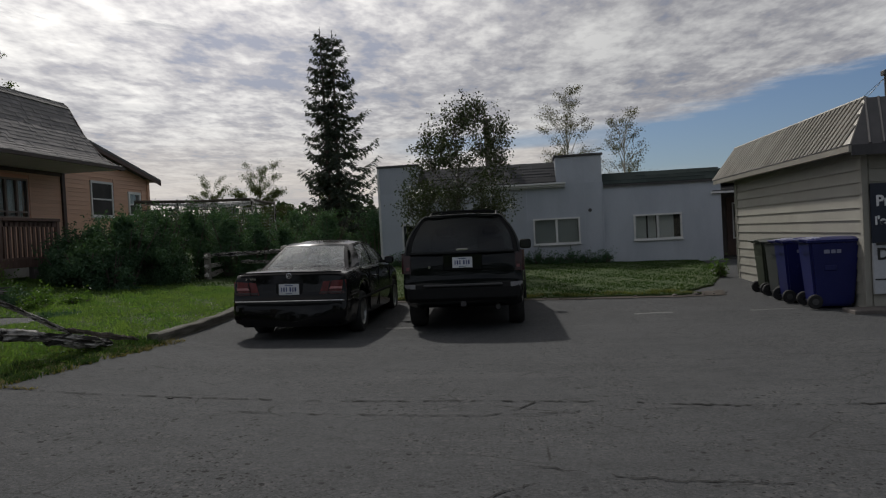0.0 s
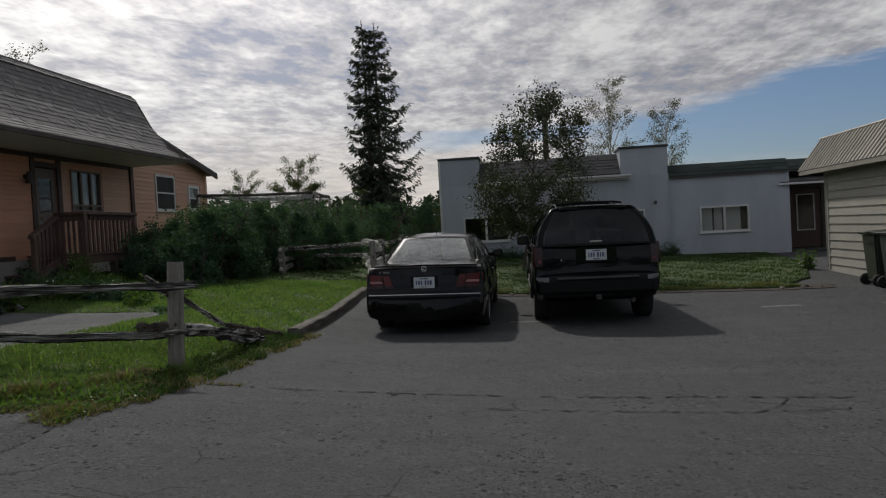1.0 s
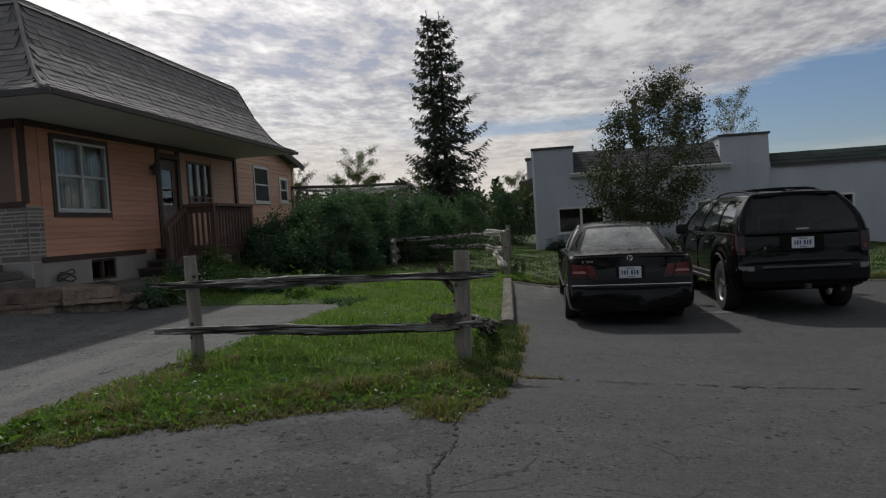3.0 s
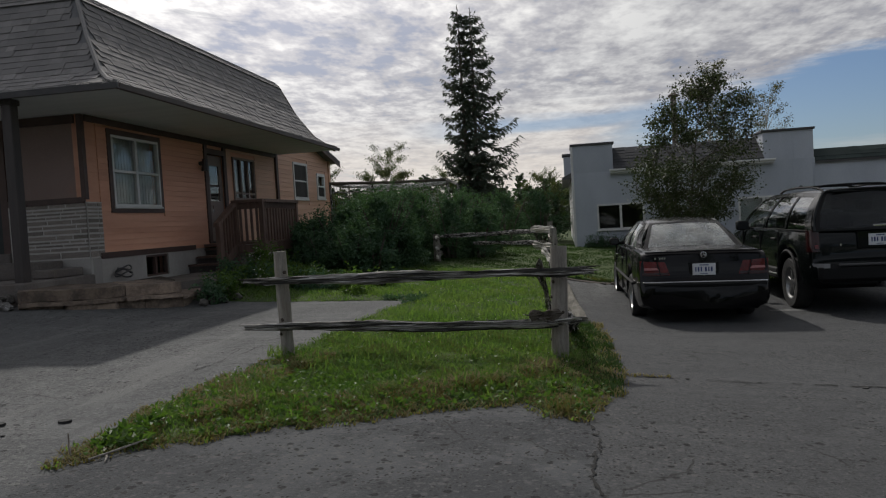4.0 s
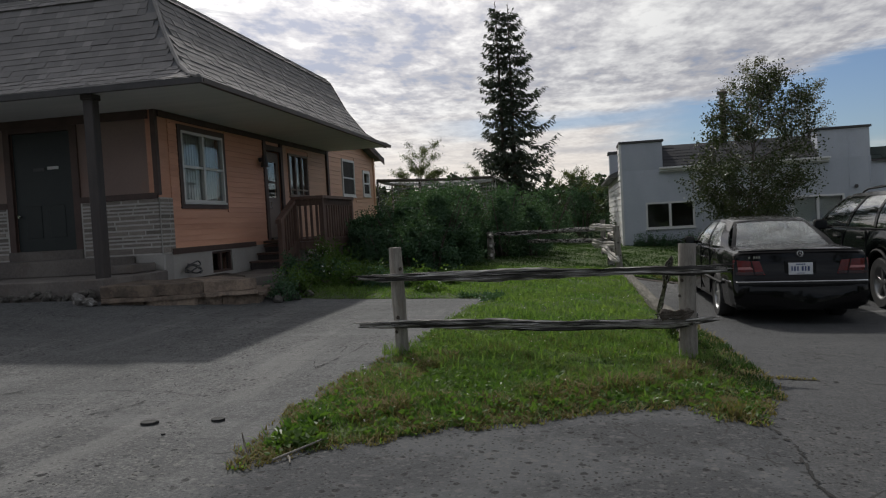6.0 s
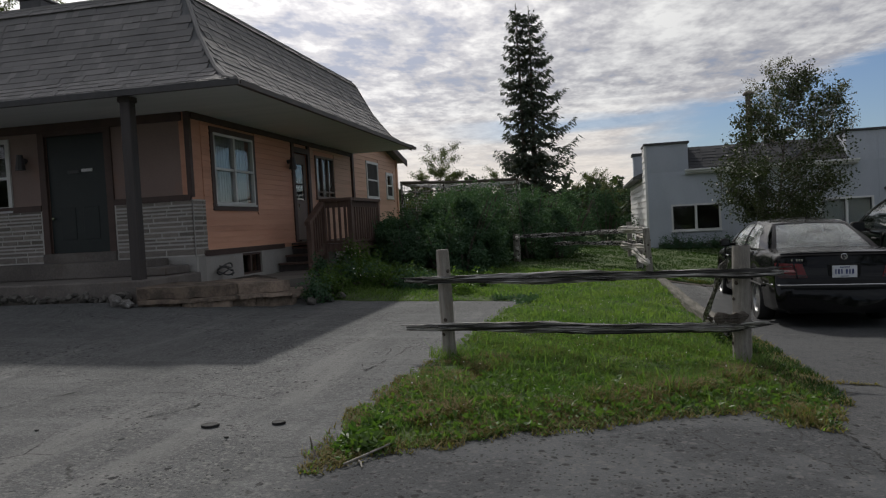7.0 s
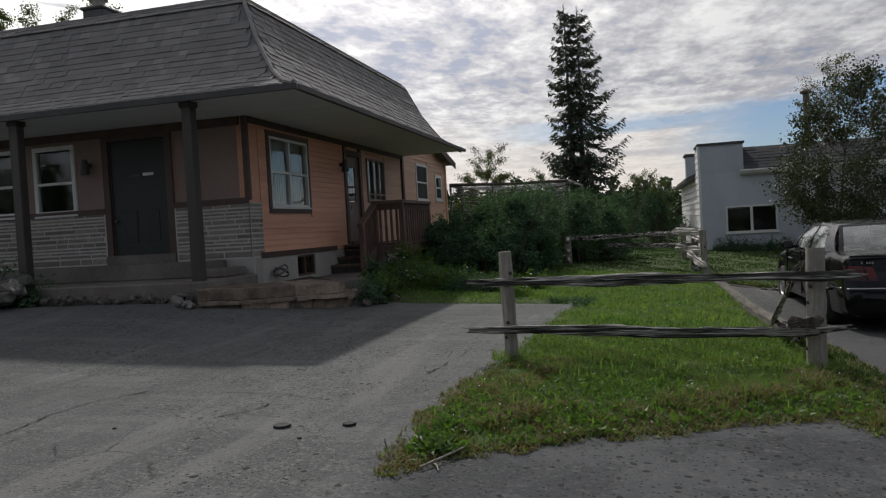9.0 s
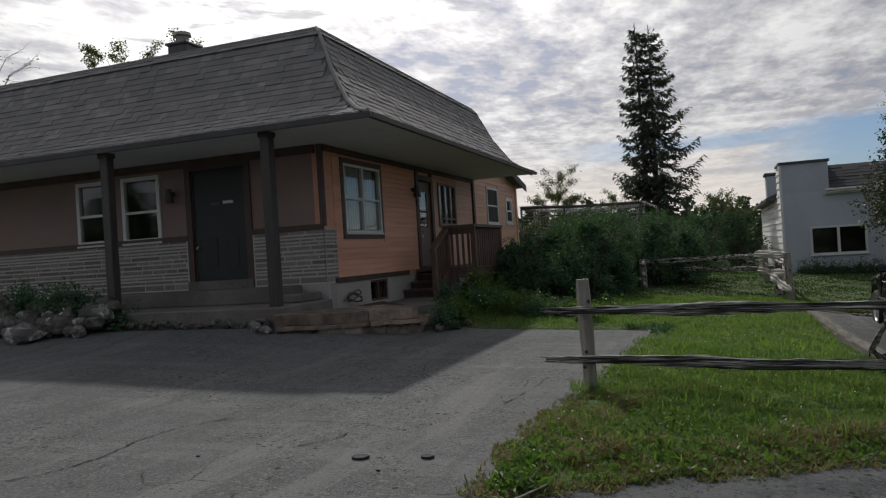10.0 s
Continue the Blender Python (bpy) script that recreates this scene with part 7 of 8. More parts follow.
def puck(x, y, r, seed):
    bm = B()
    prism_pts = [(x + r * math.cos(a) * random.Random(seed + i).uniform(.85, 1.1), y + r * math.sin(a) * .8) for i, a in enumerate(np.linspace(0, 2 * math.pi, 14, endpoint=False))]
    prism(bm, prism_pts, "z", G(x, y) + .002, G(x, y) + (.017 if r > .03 else .010))
    tagged(part("rubber_puck", bm, M_TYRE, None), "flat black rubber remnant lying on the driveway", "debris", "driveway debris")


puck(-8.88, 4.22, .058, 1)
puck(-8.46, 4.32, .046, 5)
puck(-8.65, 4.0, .014, 9)
puck(-10.0, 4.05, .014, 12)
puck(-3.02, 5.84, .022, 15)
def stick(pts, r, label, mat):
    tagged(part("stick", tube(B(), [(x, y, G(x, y) + dz) for x, y, dz in pts], [r, r * .95, r * .6][:len(pts)], 6), mat), label, "stick", "fallen twigs")


stick([(-7.76, 3.56, .02), (-7.68, 3.70, .03), (-7.58, 3.88, .045)], .0065, "pale broken stick lying at the lawn tip", M_POST)
stick([(-7.72, 3.66, .015), (-7.68, 3.60, .02), (-7.66, 3.55, .012)], .006, "short pale twig lying at the lawn tip", M_POST)
stick([(-7.94, 3.66, .0), (-7.99, 3.72, .05), (-8.02, 3.76, .10)], .006, "thin dark twig standing out of the grass", M_BARK)
hose = B()
tube(hose, [(-12.72 + .12 * math.cos(t) * (1 - t / 40), 11.75 + .2 * math.sin(t), 1.045 + .012 * t + .03 * math.sin(t * 2.3)) for t in np.linspace(0, 16, 60)], .013, 6)
tagged(part("garden_hose", hose, M_FLASH, None, smooth=True), "coiled dark garden hose on the ledge", "hose")

# ---- plants -------------------------------------------------------------------
def leaves(points, sizes, seed, droop=0.3, narrow=.55, up=0.35, fold=.12):
    """Bent four-sided leaves at the given points, each turned its own way."""
    r = np.random.RandomState(seed)
    n = len(points)
    P = np.array(points, float)
    S = np.array(sizes, float).reshape(-1, 1)
    d = r.normal(size=(n, 3))
    d[:, 2] = d[:, 2] * .6 - droop
    d /= np.linalg.norm(d, axis=1, keepdims=True)
    q = r.normal(size=(n, 3)) + np.array([0, 0, up * 2])
    s = np.cross(d, q)
    s /= np.linalg.norm(s, axis=1, keepdims=True) + 1e-9
    nn = np.cross(s, d)
    a = P
    b = P + d * S * .5 + s * S * narrow * .5 + nn * S * fold
    c = P + d * S
    e = P + d * S * .5 - s * S * narrow * .5 + nn * S * fold
    verts = np.stack([a, b, c, e], 1).reshape(-1, 3)
    k = np.arange(n) * 4
    faces = np.stack([k, k + 1, k + 2, k + 3], 1)
    return verts, faces.tolist()


def blob_points(rs, centre, radii, n, shell=.55):
    d = rs.normal(size=(n, 3))
    d /= np.linalg.norm(d, axis=1, keepdims=True)
    rad = (shell + (1 - shell) * rs.rand(n)) ** .8
    return np.array(centre) + d * rad[:, None] * np.array(radii)


def shrub(x, y, r, h, n, seed, mat, label, leaf=.075, group="hedge shrubs", name="shrub"):
    """Stems and many leaf clumps with an uneven outline."""
    rs = np.random.RandomState(seed)
    z = G(x, y)
    t = thing(name, (x, y, z), label, "shrub", group)
    bm = B()
    for k in range(9):
        a = rs.uniform(0, 6.28)
        e = rs.uniform(.3, .8) * r
        tube(bm, [(x + .1 * math.cos(a), y + .1 * math.sin(a), z - .05), (x + e * .5 * math.cos(a), y + e * .5 * math.sin(a), z + h * .45), (x + e * math.cos(a), y + e * math.sin(a), z + h * rs.uniform(.75, .95))], [.03, .02, .006], 5)
    part("stem", bm, M_BARK, t)
    pts = []
    m = 46
    for k in range(m):
        a = rs.uniform(0, 6.28)
        u = rs.uniform(0, 1) ** .6
        zz = rs.uniform(.04, .9)
        bulge = math.sin(min(1, zz * 1.05 + .18) * math.pi) ** .55
        c = (x + u * r * bulge * .8 * math.cos(a), y + u * r * bulge * .8 * math.sin(a), z + zz * h)
        rr = rs.uniform(.22, .42) * r * .75
        pts.append(blob_points(rs, c, (rr, rr, rr * .8), n // m, .25))
    for k in range(26):
        a = rs.uniform(0, 6.28)
        e = rs.uniform(.1, .85) * r
        h0 = h * (1 - .35 * (e / r) ** 2)
        L = rs.uniform(.1, .38)
        tt = np.linspace(0, 1, 14)[:, None]
        p0 = np.array([x + e * math.cos(a), y + e * math.sin(a), z + h0 - .1])
        pts.append(p0 + tt * np.array([rs.normal() * .08, rs.normal() * .08, L]) + rs.normal(size=(14, 3)) * .025)
    P = np.concatenate(pts)
    P[:, 2] = np.maximum(P[:, 2], z + .02)
    v, f = leaves(P, rs.uniform(.6, 1.25, len(P)) * leaf, seed)
    raw("foliage", v, f, mat, t)
    return t


HL = "dense dark green leafy hedge shrub by the house"
HEDGE_FRONT = ((-11.35, 16.9, .75, .95, 6000), (-10.75, 16.3, .8, 1.1, 7000), (-10.05, 16.3, .95, 1.45, 9000), (-9.25, 16.2, 1.05, 1.72, 11000), (-9.1, 16.9, .72, 1.6, 8000),
               (-10.4, 15.6, .7, .8, 5000), (-9.65, 15.3, .8, .95, 6000), (-9.2, 15.5, .65, .95, 5000))
HEDGE_BACK = ((-10.05, 17.5, 1.0, 1.6, 8000), (-9.3, 17.5, 1.15, 1.85, 10000), (-9.25, 18.2, .75, 1.7, 7000), (-11.8, 19.4, .85, 1.0, 4000), (-10.3, 19.4, 1.15, 1.78, 8000), (-9.2, 19.4, 1.2, 1.88, 9000),
              (-8.15, 19.6, 1.05, 1.80, 9000), (-7.4, 19.9, .75, 1.45, 7000), (-9.2, 21.2, 1.1, 1.85, 6000), (-8.0, 21.2, 1.05, 1.8, 7000), (-7.25, 21.6, .75, 1.4, 6000))
for k, (x, y, r, h, n) in enumerate(HEDGE_FRONT + HEDGE_BACK):
    shrub(x, y, r, h, n, 1 + k, M_HEDGE, HL, .07)
BL = "leafy green bush standing further back on the lawn"
shrub(-7.2, 26.5, 1.5, 1.9, 6000, 10, M_HEDGE, BL, .09, "back bushes")
shrub(-8.9, 28, 1.5, 2.0, 5000, 11, M_HEDGE, BL, .09, "back bushes")
shrub(-6.0, 29, 1.4, 2.0, 5000, 12, M_HEDGE, BL, .09, "back bushes")
# flower border before the ledge and plants along the white wall
prng = random.Random(31)
BORDER = [(-10.86, 11.2, .26, .30), (-10.72, 11.65, .24, .26), (-11.05, 11.95, .26, .26), (-11.5, 13.2, .3, .3), (-11.3, 14.3, .4, .46), (-10.8, 13.9, .4, .36), (-11.0, 12.9, .34, .30)]
for k in range(17):
    u = prng.random()
    BORDER.append((-10.9 + 2.4 * u + prng.uniform(-.15, .15), 11.95 + prng.uniform(0, 1.9) * (1 - .5 * u), prng.uniform(.24, .38), prng.uniform(.14, .30) * (1 - .35 * u)))
for k, (x, y, r, h) in enumerate(BORDER):
    shrub(x, y, r, h, 900, 40 + k, M_HEDGE if k % 3 == 0 else M_WEED, "low leafy garden plant in the border", .06, "border plants", "garden_plant")
for k in range(20):
    shrub(-4.3 + k * .355, 23.62, .30, .20 + .05 * (k * 5 % 3), 1000, 60 + k, M_HEDGE, "low dark plant along the white wall", .05, "wall plants", "garden_plant")
shrub(4.55, 18.35, .2, .28, 600, 75, M_WEED, "small variegated plant at the shed corner", .06, "wall plants", "garden_plant")
for k, (x, y) in enumerate(((-17.6, 9.2), (-16.9, 9.2), (-16.35, 9.15), (-18.3, 9.2), (-15.85, 9.3), (-17.2, 9.6), (-18.0, 9.6))):
    shrub(x, y, .45, .62 if k != 4 else .3, 1500, 80 + k, M_HEDGE, "leafy green plant among the border rocks", .06, "rock plants", "garden_plant")


def blossoms(x, y, z, r, n, seed):
    rs = np.random.RandomState(seed)
    P = blob_points(rs, (x, y, z), (r, r, r * .5), n, .3)
    v, f = leaves(P, rs.uniform(.02, .045, n), seed, 0, .9)
    tagged(raw("blossom", v, f, M_CLOVER), "cluster of small white flowers among leaves", "flower", kind="stuff")


blossoms(-16.95, 9.05, G(-17, 9) + .62, .14, 26, 1)
blossoms(-11.25, 14.2, G(-11.2, 14.2) + .42, .25, 14, 2)
blossoms(-10.4, 12.6, G(-10.4, 12.6) + .32, .35, 14, 3)
blossoms(4.5, 18.3, .32, .18, 40, 4)


def sprays(P, D, S, seed, narrow=.34):
    """Flat needle sprays: bent four-sided pieces that lie along their own direction."""
    r = np.random.RandomState(seed)
    n = len(P)
    D = D + r.normal(size=(n, 3)) * .28
    D /= np.linalg.norm(D, axis=1, keepdims=True)
    s = np.cross(D, r.normal(size=(n, 3)) * .7 + np.array([0, 0, 1.0]))
    s /= np.linalg.norm(s, axis=1, keepdims=True) + 1e-9
    S = S[:, None]
    b = P + D * S * .45 + s * S * narrow * .5
    e = P + D * S * .45 - s * S * narrow * .5
    verts = np.stack([P, b, P + D * S - np.array([0, 0, .12]) * S, e], 1).reshape(-1, 3)
    return verts, (np.arange(n)[:, None] * 4 + np.arange(4)).tolist()


def spruce(x, y, h, seed):
    """A tall twin-topped spruce: two leaders, tiers of boughs that droop and lift at the tip, side twigs with needle sprays."""
    rs = np.random.RandomState(seed)
    z = G(x, y)
    t = thing("spruce", (x, y, z), "tall narrow dark spruce with a forked top", "tree")
    bm = B()
    leaders = ((-.34, 1.0, 1.08, 1.0, 0), (.26, .985, 1.1, 1.68, 1))
    for lx, top, _, _, _ in leaders:
        tube(bm, [(x + lx * .3, y, z - .1), (x + lx * .8, y, z + h * .35), (x + lx, y, z + h * top)], [.17, .11, .012], 9)
    part("trunk", bm, M_BARK, t)
    P, D, S = [], [], []
    bb = B()
    for lx, top, reach_w, reach_e, odd in leaders:
        zz = .9 + .15 * odd
        while zz < h * top - .15:
            rel = 1 - zz / (h * top)
            grow = min(1.0, rel / .60) ** .70
            tier = rs.uniform(.78, 1.12)
            nb = 7 if rel > .3 else (6 if rel > .1 else 5)
            turn = rs.uniform(0, 6.28)
            for j in range(nb):
                if rs.rand() < .14:
                    continue
                a = turn + j * 6.283 / nb + rs.uniform(-.3, .3)
                east = .5 + .5 * math.cos(a)
                L = ((reach_w * (1 - east) + reach_e * east) * grow * (.82 if rel > .86 else 1)) * tier * rs.uniform(.70, 1.12) + .05 + .11 * min(1.0, rel * 8)
                if odd == 0 and math.cos(a) > .3:
                    L *= .7
                if odd == 1 and math.cos(a) < -.3:
                    L *= .75
                z0 = z + zz + rs.uniform(-.12, .12)
                cx = x + lx * min(1.0, .5 + zz / h)
                lift = .25 if rel < .15 else 0.0
                A = np.array([(cx + math.cos(a) * L * u, y + math.sin(a) * L * u, z0 + L * (lift * u - .42 * math.sin(u * 2.1) + .34 * u * u)) for u in np.linspace(0, 1, 6)])
                tube(bb, [tuple(p) for p in A], [.028 * rel + .008, .02 * rel + .006, .014, .010, .007, .004], 4)
                n = int(19 * L) + 5
                for k in range(n):
                    u = .12 + .88 * (k + rs.rand()) / n
                    q = u * 5
                    i0 = min(int(q), 4)
                    base = A[i0] + (A[i0 + 1] - A[i0]) * (q - i0)
                    sgn = 1 if k % 2 else -1
                    b = a + sgn * rs.uniform(.55, 1.15)
                    l2 = (.10 + .28 * L * (1 - u * .75)) * rs.uniform(.6, 1.2)
                    d = np.array([math.cos(b), math.sin(b), -.35 - .25 * rs.rand()])
                    m = max(2, int(l2 / .085))
                    f = (np.arange(m) / m)[:, None]
                    P.append(base + d * l2 * f)
                    D.append(np.repeat(d[None], m, 0))
                    S.append(rs.uniform(.15, .25, m))
                m = max(3, int(L / .1))
                f = np.linspace(.15, .98, m)
                P.append(np.stack([np.interp(f, np.linspace(0, 1, 6), A[:, c]) for c in range(3)], 1))
                D.append(np.repeat(np.array([[math.cos(a), math.sin(a), -.1]]), m, 0))
                S.append(rs.uniform(.16, .26, m))
            zz += rs.uniform(.24, .40) * (.75 + .4 * min(1, rel * 2))
        P.append(np.array([[x + lx, y, z + h * top - q * .06] for q in range(9)]))
        D.append(np.array([[.5 * math.cos(q * 2.4), .5 * math.sin(q * 2.4), .8] for q in range(9)]))
        S.append(np.linspace(.09, .2, 9))
    part("bough", bb, M_BARK, t, "thin drooping boughs", kind="stuff")
    v, f = sprays(np.concatenate(P), np.concatenate(D), np.concatenate(S), seed)
    raw("crown", v, f, M_NEEDLE, t, "dark hanging needle sprays")


spruce(-9.25, 35.6, 11.15, 3)


def birch(x, y, h, clear, wide, lean, n_twig, per, leaf, seed, mat, bark, label):
    """A young birch: clear stem, steep limbs, and twigs that reach out into a rounded crown, each with its leaves."""
    rs = np.random.RandomState(seed)
    z = G(x, y)
    t = thing("young_birch", (x, y, z), label, "tree")
    bm, lb, tw = B(), B(), B()

    def stem(k):
        return V((x + lean * k + .05 * math.sin(k * 7), y + .04 * math.sin(k * 5), z + h * k))

    def girth(r):
        return wide * float(np.interp(r, [0, .13, .27, .53, .75, .89, 1], [.48, .86, 1.0, .90, .76, .50, .14]))
    tube(bm, [stem(k) for k in np.linspace(0, .86, 9)], [.055, .05, .044, .038, .030, .022, .015, .010, .004], 8)
    joints = []
    for i in range(30):
        k = clear + (.80 - clear) * (i / 30) ** 1.2
        r0 = (k - clear) / (1 - clear)
        r1 = min(.93, r0 * .92 + rs.uniform(.10, .28))
        a = i * 2.4 + rs.uniform(-.5, .5)
        R = girth(r1) * rs.uniform(.5, .82)
        c = stem(clear + (1 - clear) * r1)
        p0, p2 = stem(k), V((c.x + math.cos(a) * R, c.y + math.sin(a) * R, c.z))
        p1 = p0.lerp(p2, .5) + V((math.cos(a) * .06, math.sin(a) * .06, .04))
        tube(lb, [p0, p1, p2], [.020 * (1.1 - r0), .012, .005], 5)
        for u in np.linspace(.2, 1, 9):
            joints.append(p0.lerp(p1, u * 2) if u < .5 else p1.lerp(p2, u * 2 - 1))
    joints += [stem(k) for k in np.linspace(.5, .86, 8)]
    J = np.array([tuple(q) for q in joints])
    P = []
    for i in range(n_twig):
        r = rs.uniform(0, 1) ** 1.08
        a = rs.uniform(0, 6.283)
        lump = 1 + .16 * noise.noise((math.cos(a) * 1.6, math.sin(a) * 1.6, r * 5.0 + seed))
        R = girth(r) * rs.uniform(.15, 1.0) ** .55 * lump
        c = stem(clear + (1 - clear) * r)
        end = np.array([c.x + math.cos(a) * R, c.y + math.sin(a) * R, c.z + rs.normal() * .05 + (rs.uniform(0, .42) if r > .5 else 0)])
        d = J - end
        d[:, 2] += .25 * (end[2] > z + h * .5)
        q = J[np.argmin((d * d).sum(1) + (J[:, 2] > end[2] + .05) * .4)]
        mid = (q + end) / 2 + np.array([0, 0, .03])
        tube(tw, [tuple(q), tuple(mid), tuple(end)], [.006, .004, .002], 4)
        n = int(per * float(np.interp(r, [0, .45, .7, 1], [1.25, 1.15, .72, .5])) * rs.uniform(.5, 1.5))
        u = rs.uniform(.25, 1.08, n)[:, None]
        P.append(q * (1 - u) + end * u + rs.normal(size=(n, 3)) * (.085 if r < .5 else .06))
    part("trunk", bm, bark, t)
    part("limb", lb, bark, t, "thin steep limbs", kind="stuff")
    part("twig", tw, bark, t, "fine dark twigs", kind="stuff")
    P = np.concatenate(P)
    v, f = leaves(P, rs.uniform(.7, 1.3, len(P)) * leaf, seed, .5, .75)
    raw("crown", v, f, mat, t, "small leaves thinning towards the top")


birch(-2.14, 19.75, 4.58, .215, 1.82, .76, 700, 33, .064, 5, M_BIRCHLEAF, M_BARK, "young birch with thinning leaves before the white building")


def branchy(name, x, y, h, crown0, spread, n_leaf, leaf, seed, mat, bark, label, lean=0.0, levels=(12, 7), dense_low=True, group="", scatter=.1):
    """A young deciduous tree: trunk, limbs, twigs, and leaves gathered along the twigs."""
    rs = np.random.RandomState(seed)
    z = G(x, y)
    t = thing(name, (x, y, z), label, "tree", group)
    bm, tw = B(), B()
    tops = []
    tube(bm, [(x, y, z - .1), (x + lean * .4, y, z + h * .4), (x + lean, y, z + h * .93)], [.022 * h * .7, .014 * h * .6, .01], 8)
    for i in range(levels[0]):
        k = crown0 + (.9 - crown0) * (i + rs.rand() * .7) / levels[0]
        a = i * 2.4 + rs.uniform(-.4, .4)
        rel = (k - crown0) / (1 - crown0)
        L = spread * (1.12 - .72 * rel) * rs.uniform(.7, 1.12)
        p0 = V((x + lean * k, y, z + h * k))
        rise = h * (.16 + .12 * rel) * rs.uniform(.7, 1.3)
        p1 = p0 + V((math.cos(a) * L * .5, math.sin(a) * L * .5, rise * .75))
        p2 = p0 + V((math.cos(a) * L, math.sin(a) * L, rise * (1.0 if rel > .3 else .75)))
        tube(bm, [p0, p1, p2], [.012 * h * .5 * (1.1 - rel), .012, .005], 5)
        for j in range(levels[1]):
            u = rs.uniform(.25, 1.0)
            q = p0.lerp(p1, u * 2) if u < .5 else p1.lerp(p2, u * 2 - 1)
            b = a + rs.uniform(-1.3, 1.3)
            l2 = L * rs.uniform(.25, .5)
            q2 = q + V((math.cos(b) * l2, math.sin(b) * l2, rs.uniform(-.15, .5) * l2 + .12))
            tube(tw, [q, q.lerp(q2, .5) + V((0, 0, .04)), q2], [.007, .005, .003], 4)
            tops.append((q, q2, rel))
    part("trunk", bm, bark, t)
    part("twig", tw, bark, t, "fine dark twigs", kind="stuff")
    P = []
    wts = np.array([1.3 - min(1, rel * 1.2) ** .8 * (1.12 if dense_low else 0) for _, _, rel in tops])
    wts /= wts.sum()
    cnt = rs.multinomial(n_leaf, wts)
    for (q, q2, rel), c in zip(tops, cnt):
        if c == 0:
            continue
        u = rs.rand(c)[:, None]
        P.append(np.array(q) * (1 - u) + np.array(q2) * u + rs.normal(size=(c, 3)) * scatter)
    P = np.concatenate(P)
    v, f = leaves(P, rs.uniform(.7, 1.3, len(P)) * leaf, seed, .5, .7)
    raw("crown", v, f, mat, t, "small leaves thinning towards the top")


branchy("far_birch", 2.3, 38.4, 7.3, .42, 1.5, 5200, .068, 6, M_BIRCHFAR, M_BIRCH, "sparse tall birch behind the white building", levels=(22, 6), dense_low=False, group="far birches")
branchy("far_birch", 5.3, 39.7, 6.3, .42, 1.3, 4400, .068, 7, M_BIRCHFAR, M_BIRCH, "sparse birch with few leaves behind the building", levels=(20, 6), dense_low=False, group="far birches")
# trees beyond the lot
branchy("far_tree", -14.4, 39.2, 4.3, .08, 1.7, 26000, .065, 8, M_FARLEAF, M_BARK, "leafy young tree beyond the garden", levels=(22, 6), group="far trees")
branchy("far_tree", -20.6, 47, 4.4, .08, 1.7, 13000, .08, 9, M_FARLEAF, M_BARK, "leafy young tree beyond the garden", levels=(18, 6), group="far trees")
branchy("far_tree", -12.2, 47, 3.6, .08, 1.7, 11000, .08, 10, M_FARLEAF, M_BARK, "slim leafy tree beyond the garden frame", levels=(18, 6), group="far trees")
branchy("far_tree", -6.2, 50, 3.6, .08, 1.9, 12000, .085, 11, M_FARLEAF, M_BARK, "spreading leafy tree beyond the lawn", levels=(20, 6), group="far trees")
branchy("roof_tree", -31.6, 27, 9.7, .2, 3.2, 15000, .10, 12, M_FARLEAF, M_BARK, "leafy tree rising behind the house roof", levels=(26, 9), dense_low=False, group="trees behind the house")
branchy("roof_tree", -27.4, 27.5, 9.4, .2, 3.2, 15000, .10, 13, M_FARLEAF, M_BARK, "leafy tree rising behind the chimney", levels=(26, 9), dense_low=False, group="trees behind the house")
branchy("roof_tree", -36.5, 24, 10.6, .2, 3.4, 900, .09, 14, M_FARLEAF, M_BARK, "nearly bare tree behind the house", levels=(26, 10), group="trees behind the house")
branchy("roof_tree", -25.2, 32, 9.3, .2, 2.4, 8000, .10, 15, M_FARLEAF, M_BARK, "leafy tree far behind the house", levels=(22, 7), group="trees behind the house")


def far_wood(name, x0, x1, y0, y1, h, n, seed, label, leaf=.4):
    """A belt of far trees: many small clumps with an uneven top."""
    rs = np.random.RandomState(seed)
    P = []
    for k in range(n):
        x, y = rs.uniform(x0, x1), rs.uniform(y0, y1)
        hh = h * rs.uniform(.55, 1.1)
        z = G(x, y)
        pointed = rs.rand() < .45
        m = 260
        u = rs.rand(m)
        r = (1.5 * (1 - u) + .12 if pointed else 1.7 * np.sin(np.clip(u * .95 + .08, 0, 1) * math.pi) ** .6)
        a = rs.rand(m) * 6.283
        rr = r * np.sqrt(rs.rand(m)) * hh / 5.0
        P.append(np.stack([x + rr * np.cos(a), y + rr * np.sin(a), z + u * hh], 1))
    P = np.concatenate(P)
    v, f = leaves(P, rs.uniform(.6, 1.3, len(P)) * leaf, seed, .2, .8)
    tagged(raw(name, v, f, M_WOODS), label, "woods", kind="stuff")


far_wood("far_wood", -30, 10, 62, 85, 4.4, 90, 21, "belt of dark trees closing the distance")
far_wood("far_wood", -11, -3, 40, 52, 2.4, 26, 22, "thicket of shrubs behind the lawn", .3)
far_wood("far_wood", -26, -10, 44, 60, 2.9, 40, 23, "thicket of shrubs behind the garden frame", .3)
# Unseen trees behind the camera, added to darken what the cars reflect.
far_wood("far_wood", -90, 90, -60, -44, 11.0, 170, 25, "unseen belt of trees added to darken reflections", .7)
far_wood("far_wood", -120, 120, 110, 160, 6.0, 160, 24, "far tree line along the horizon", .9)

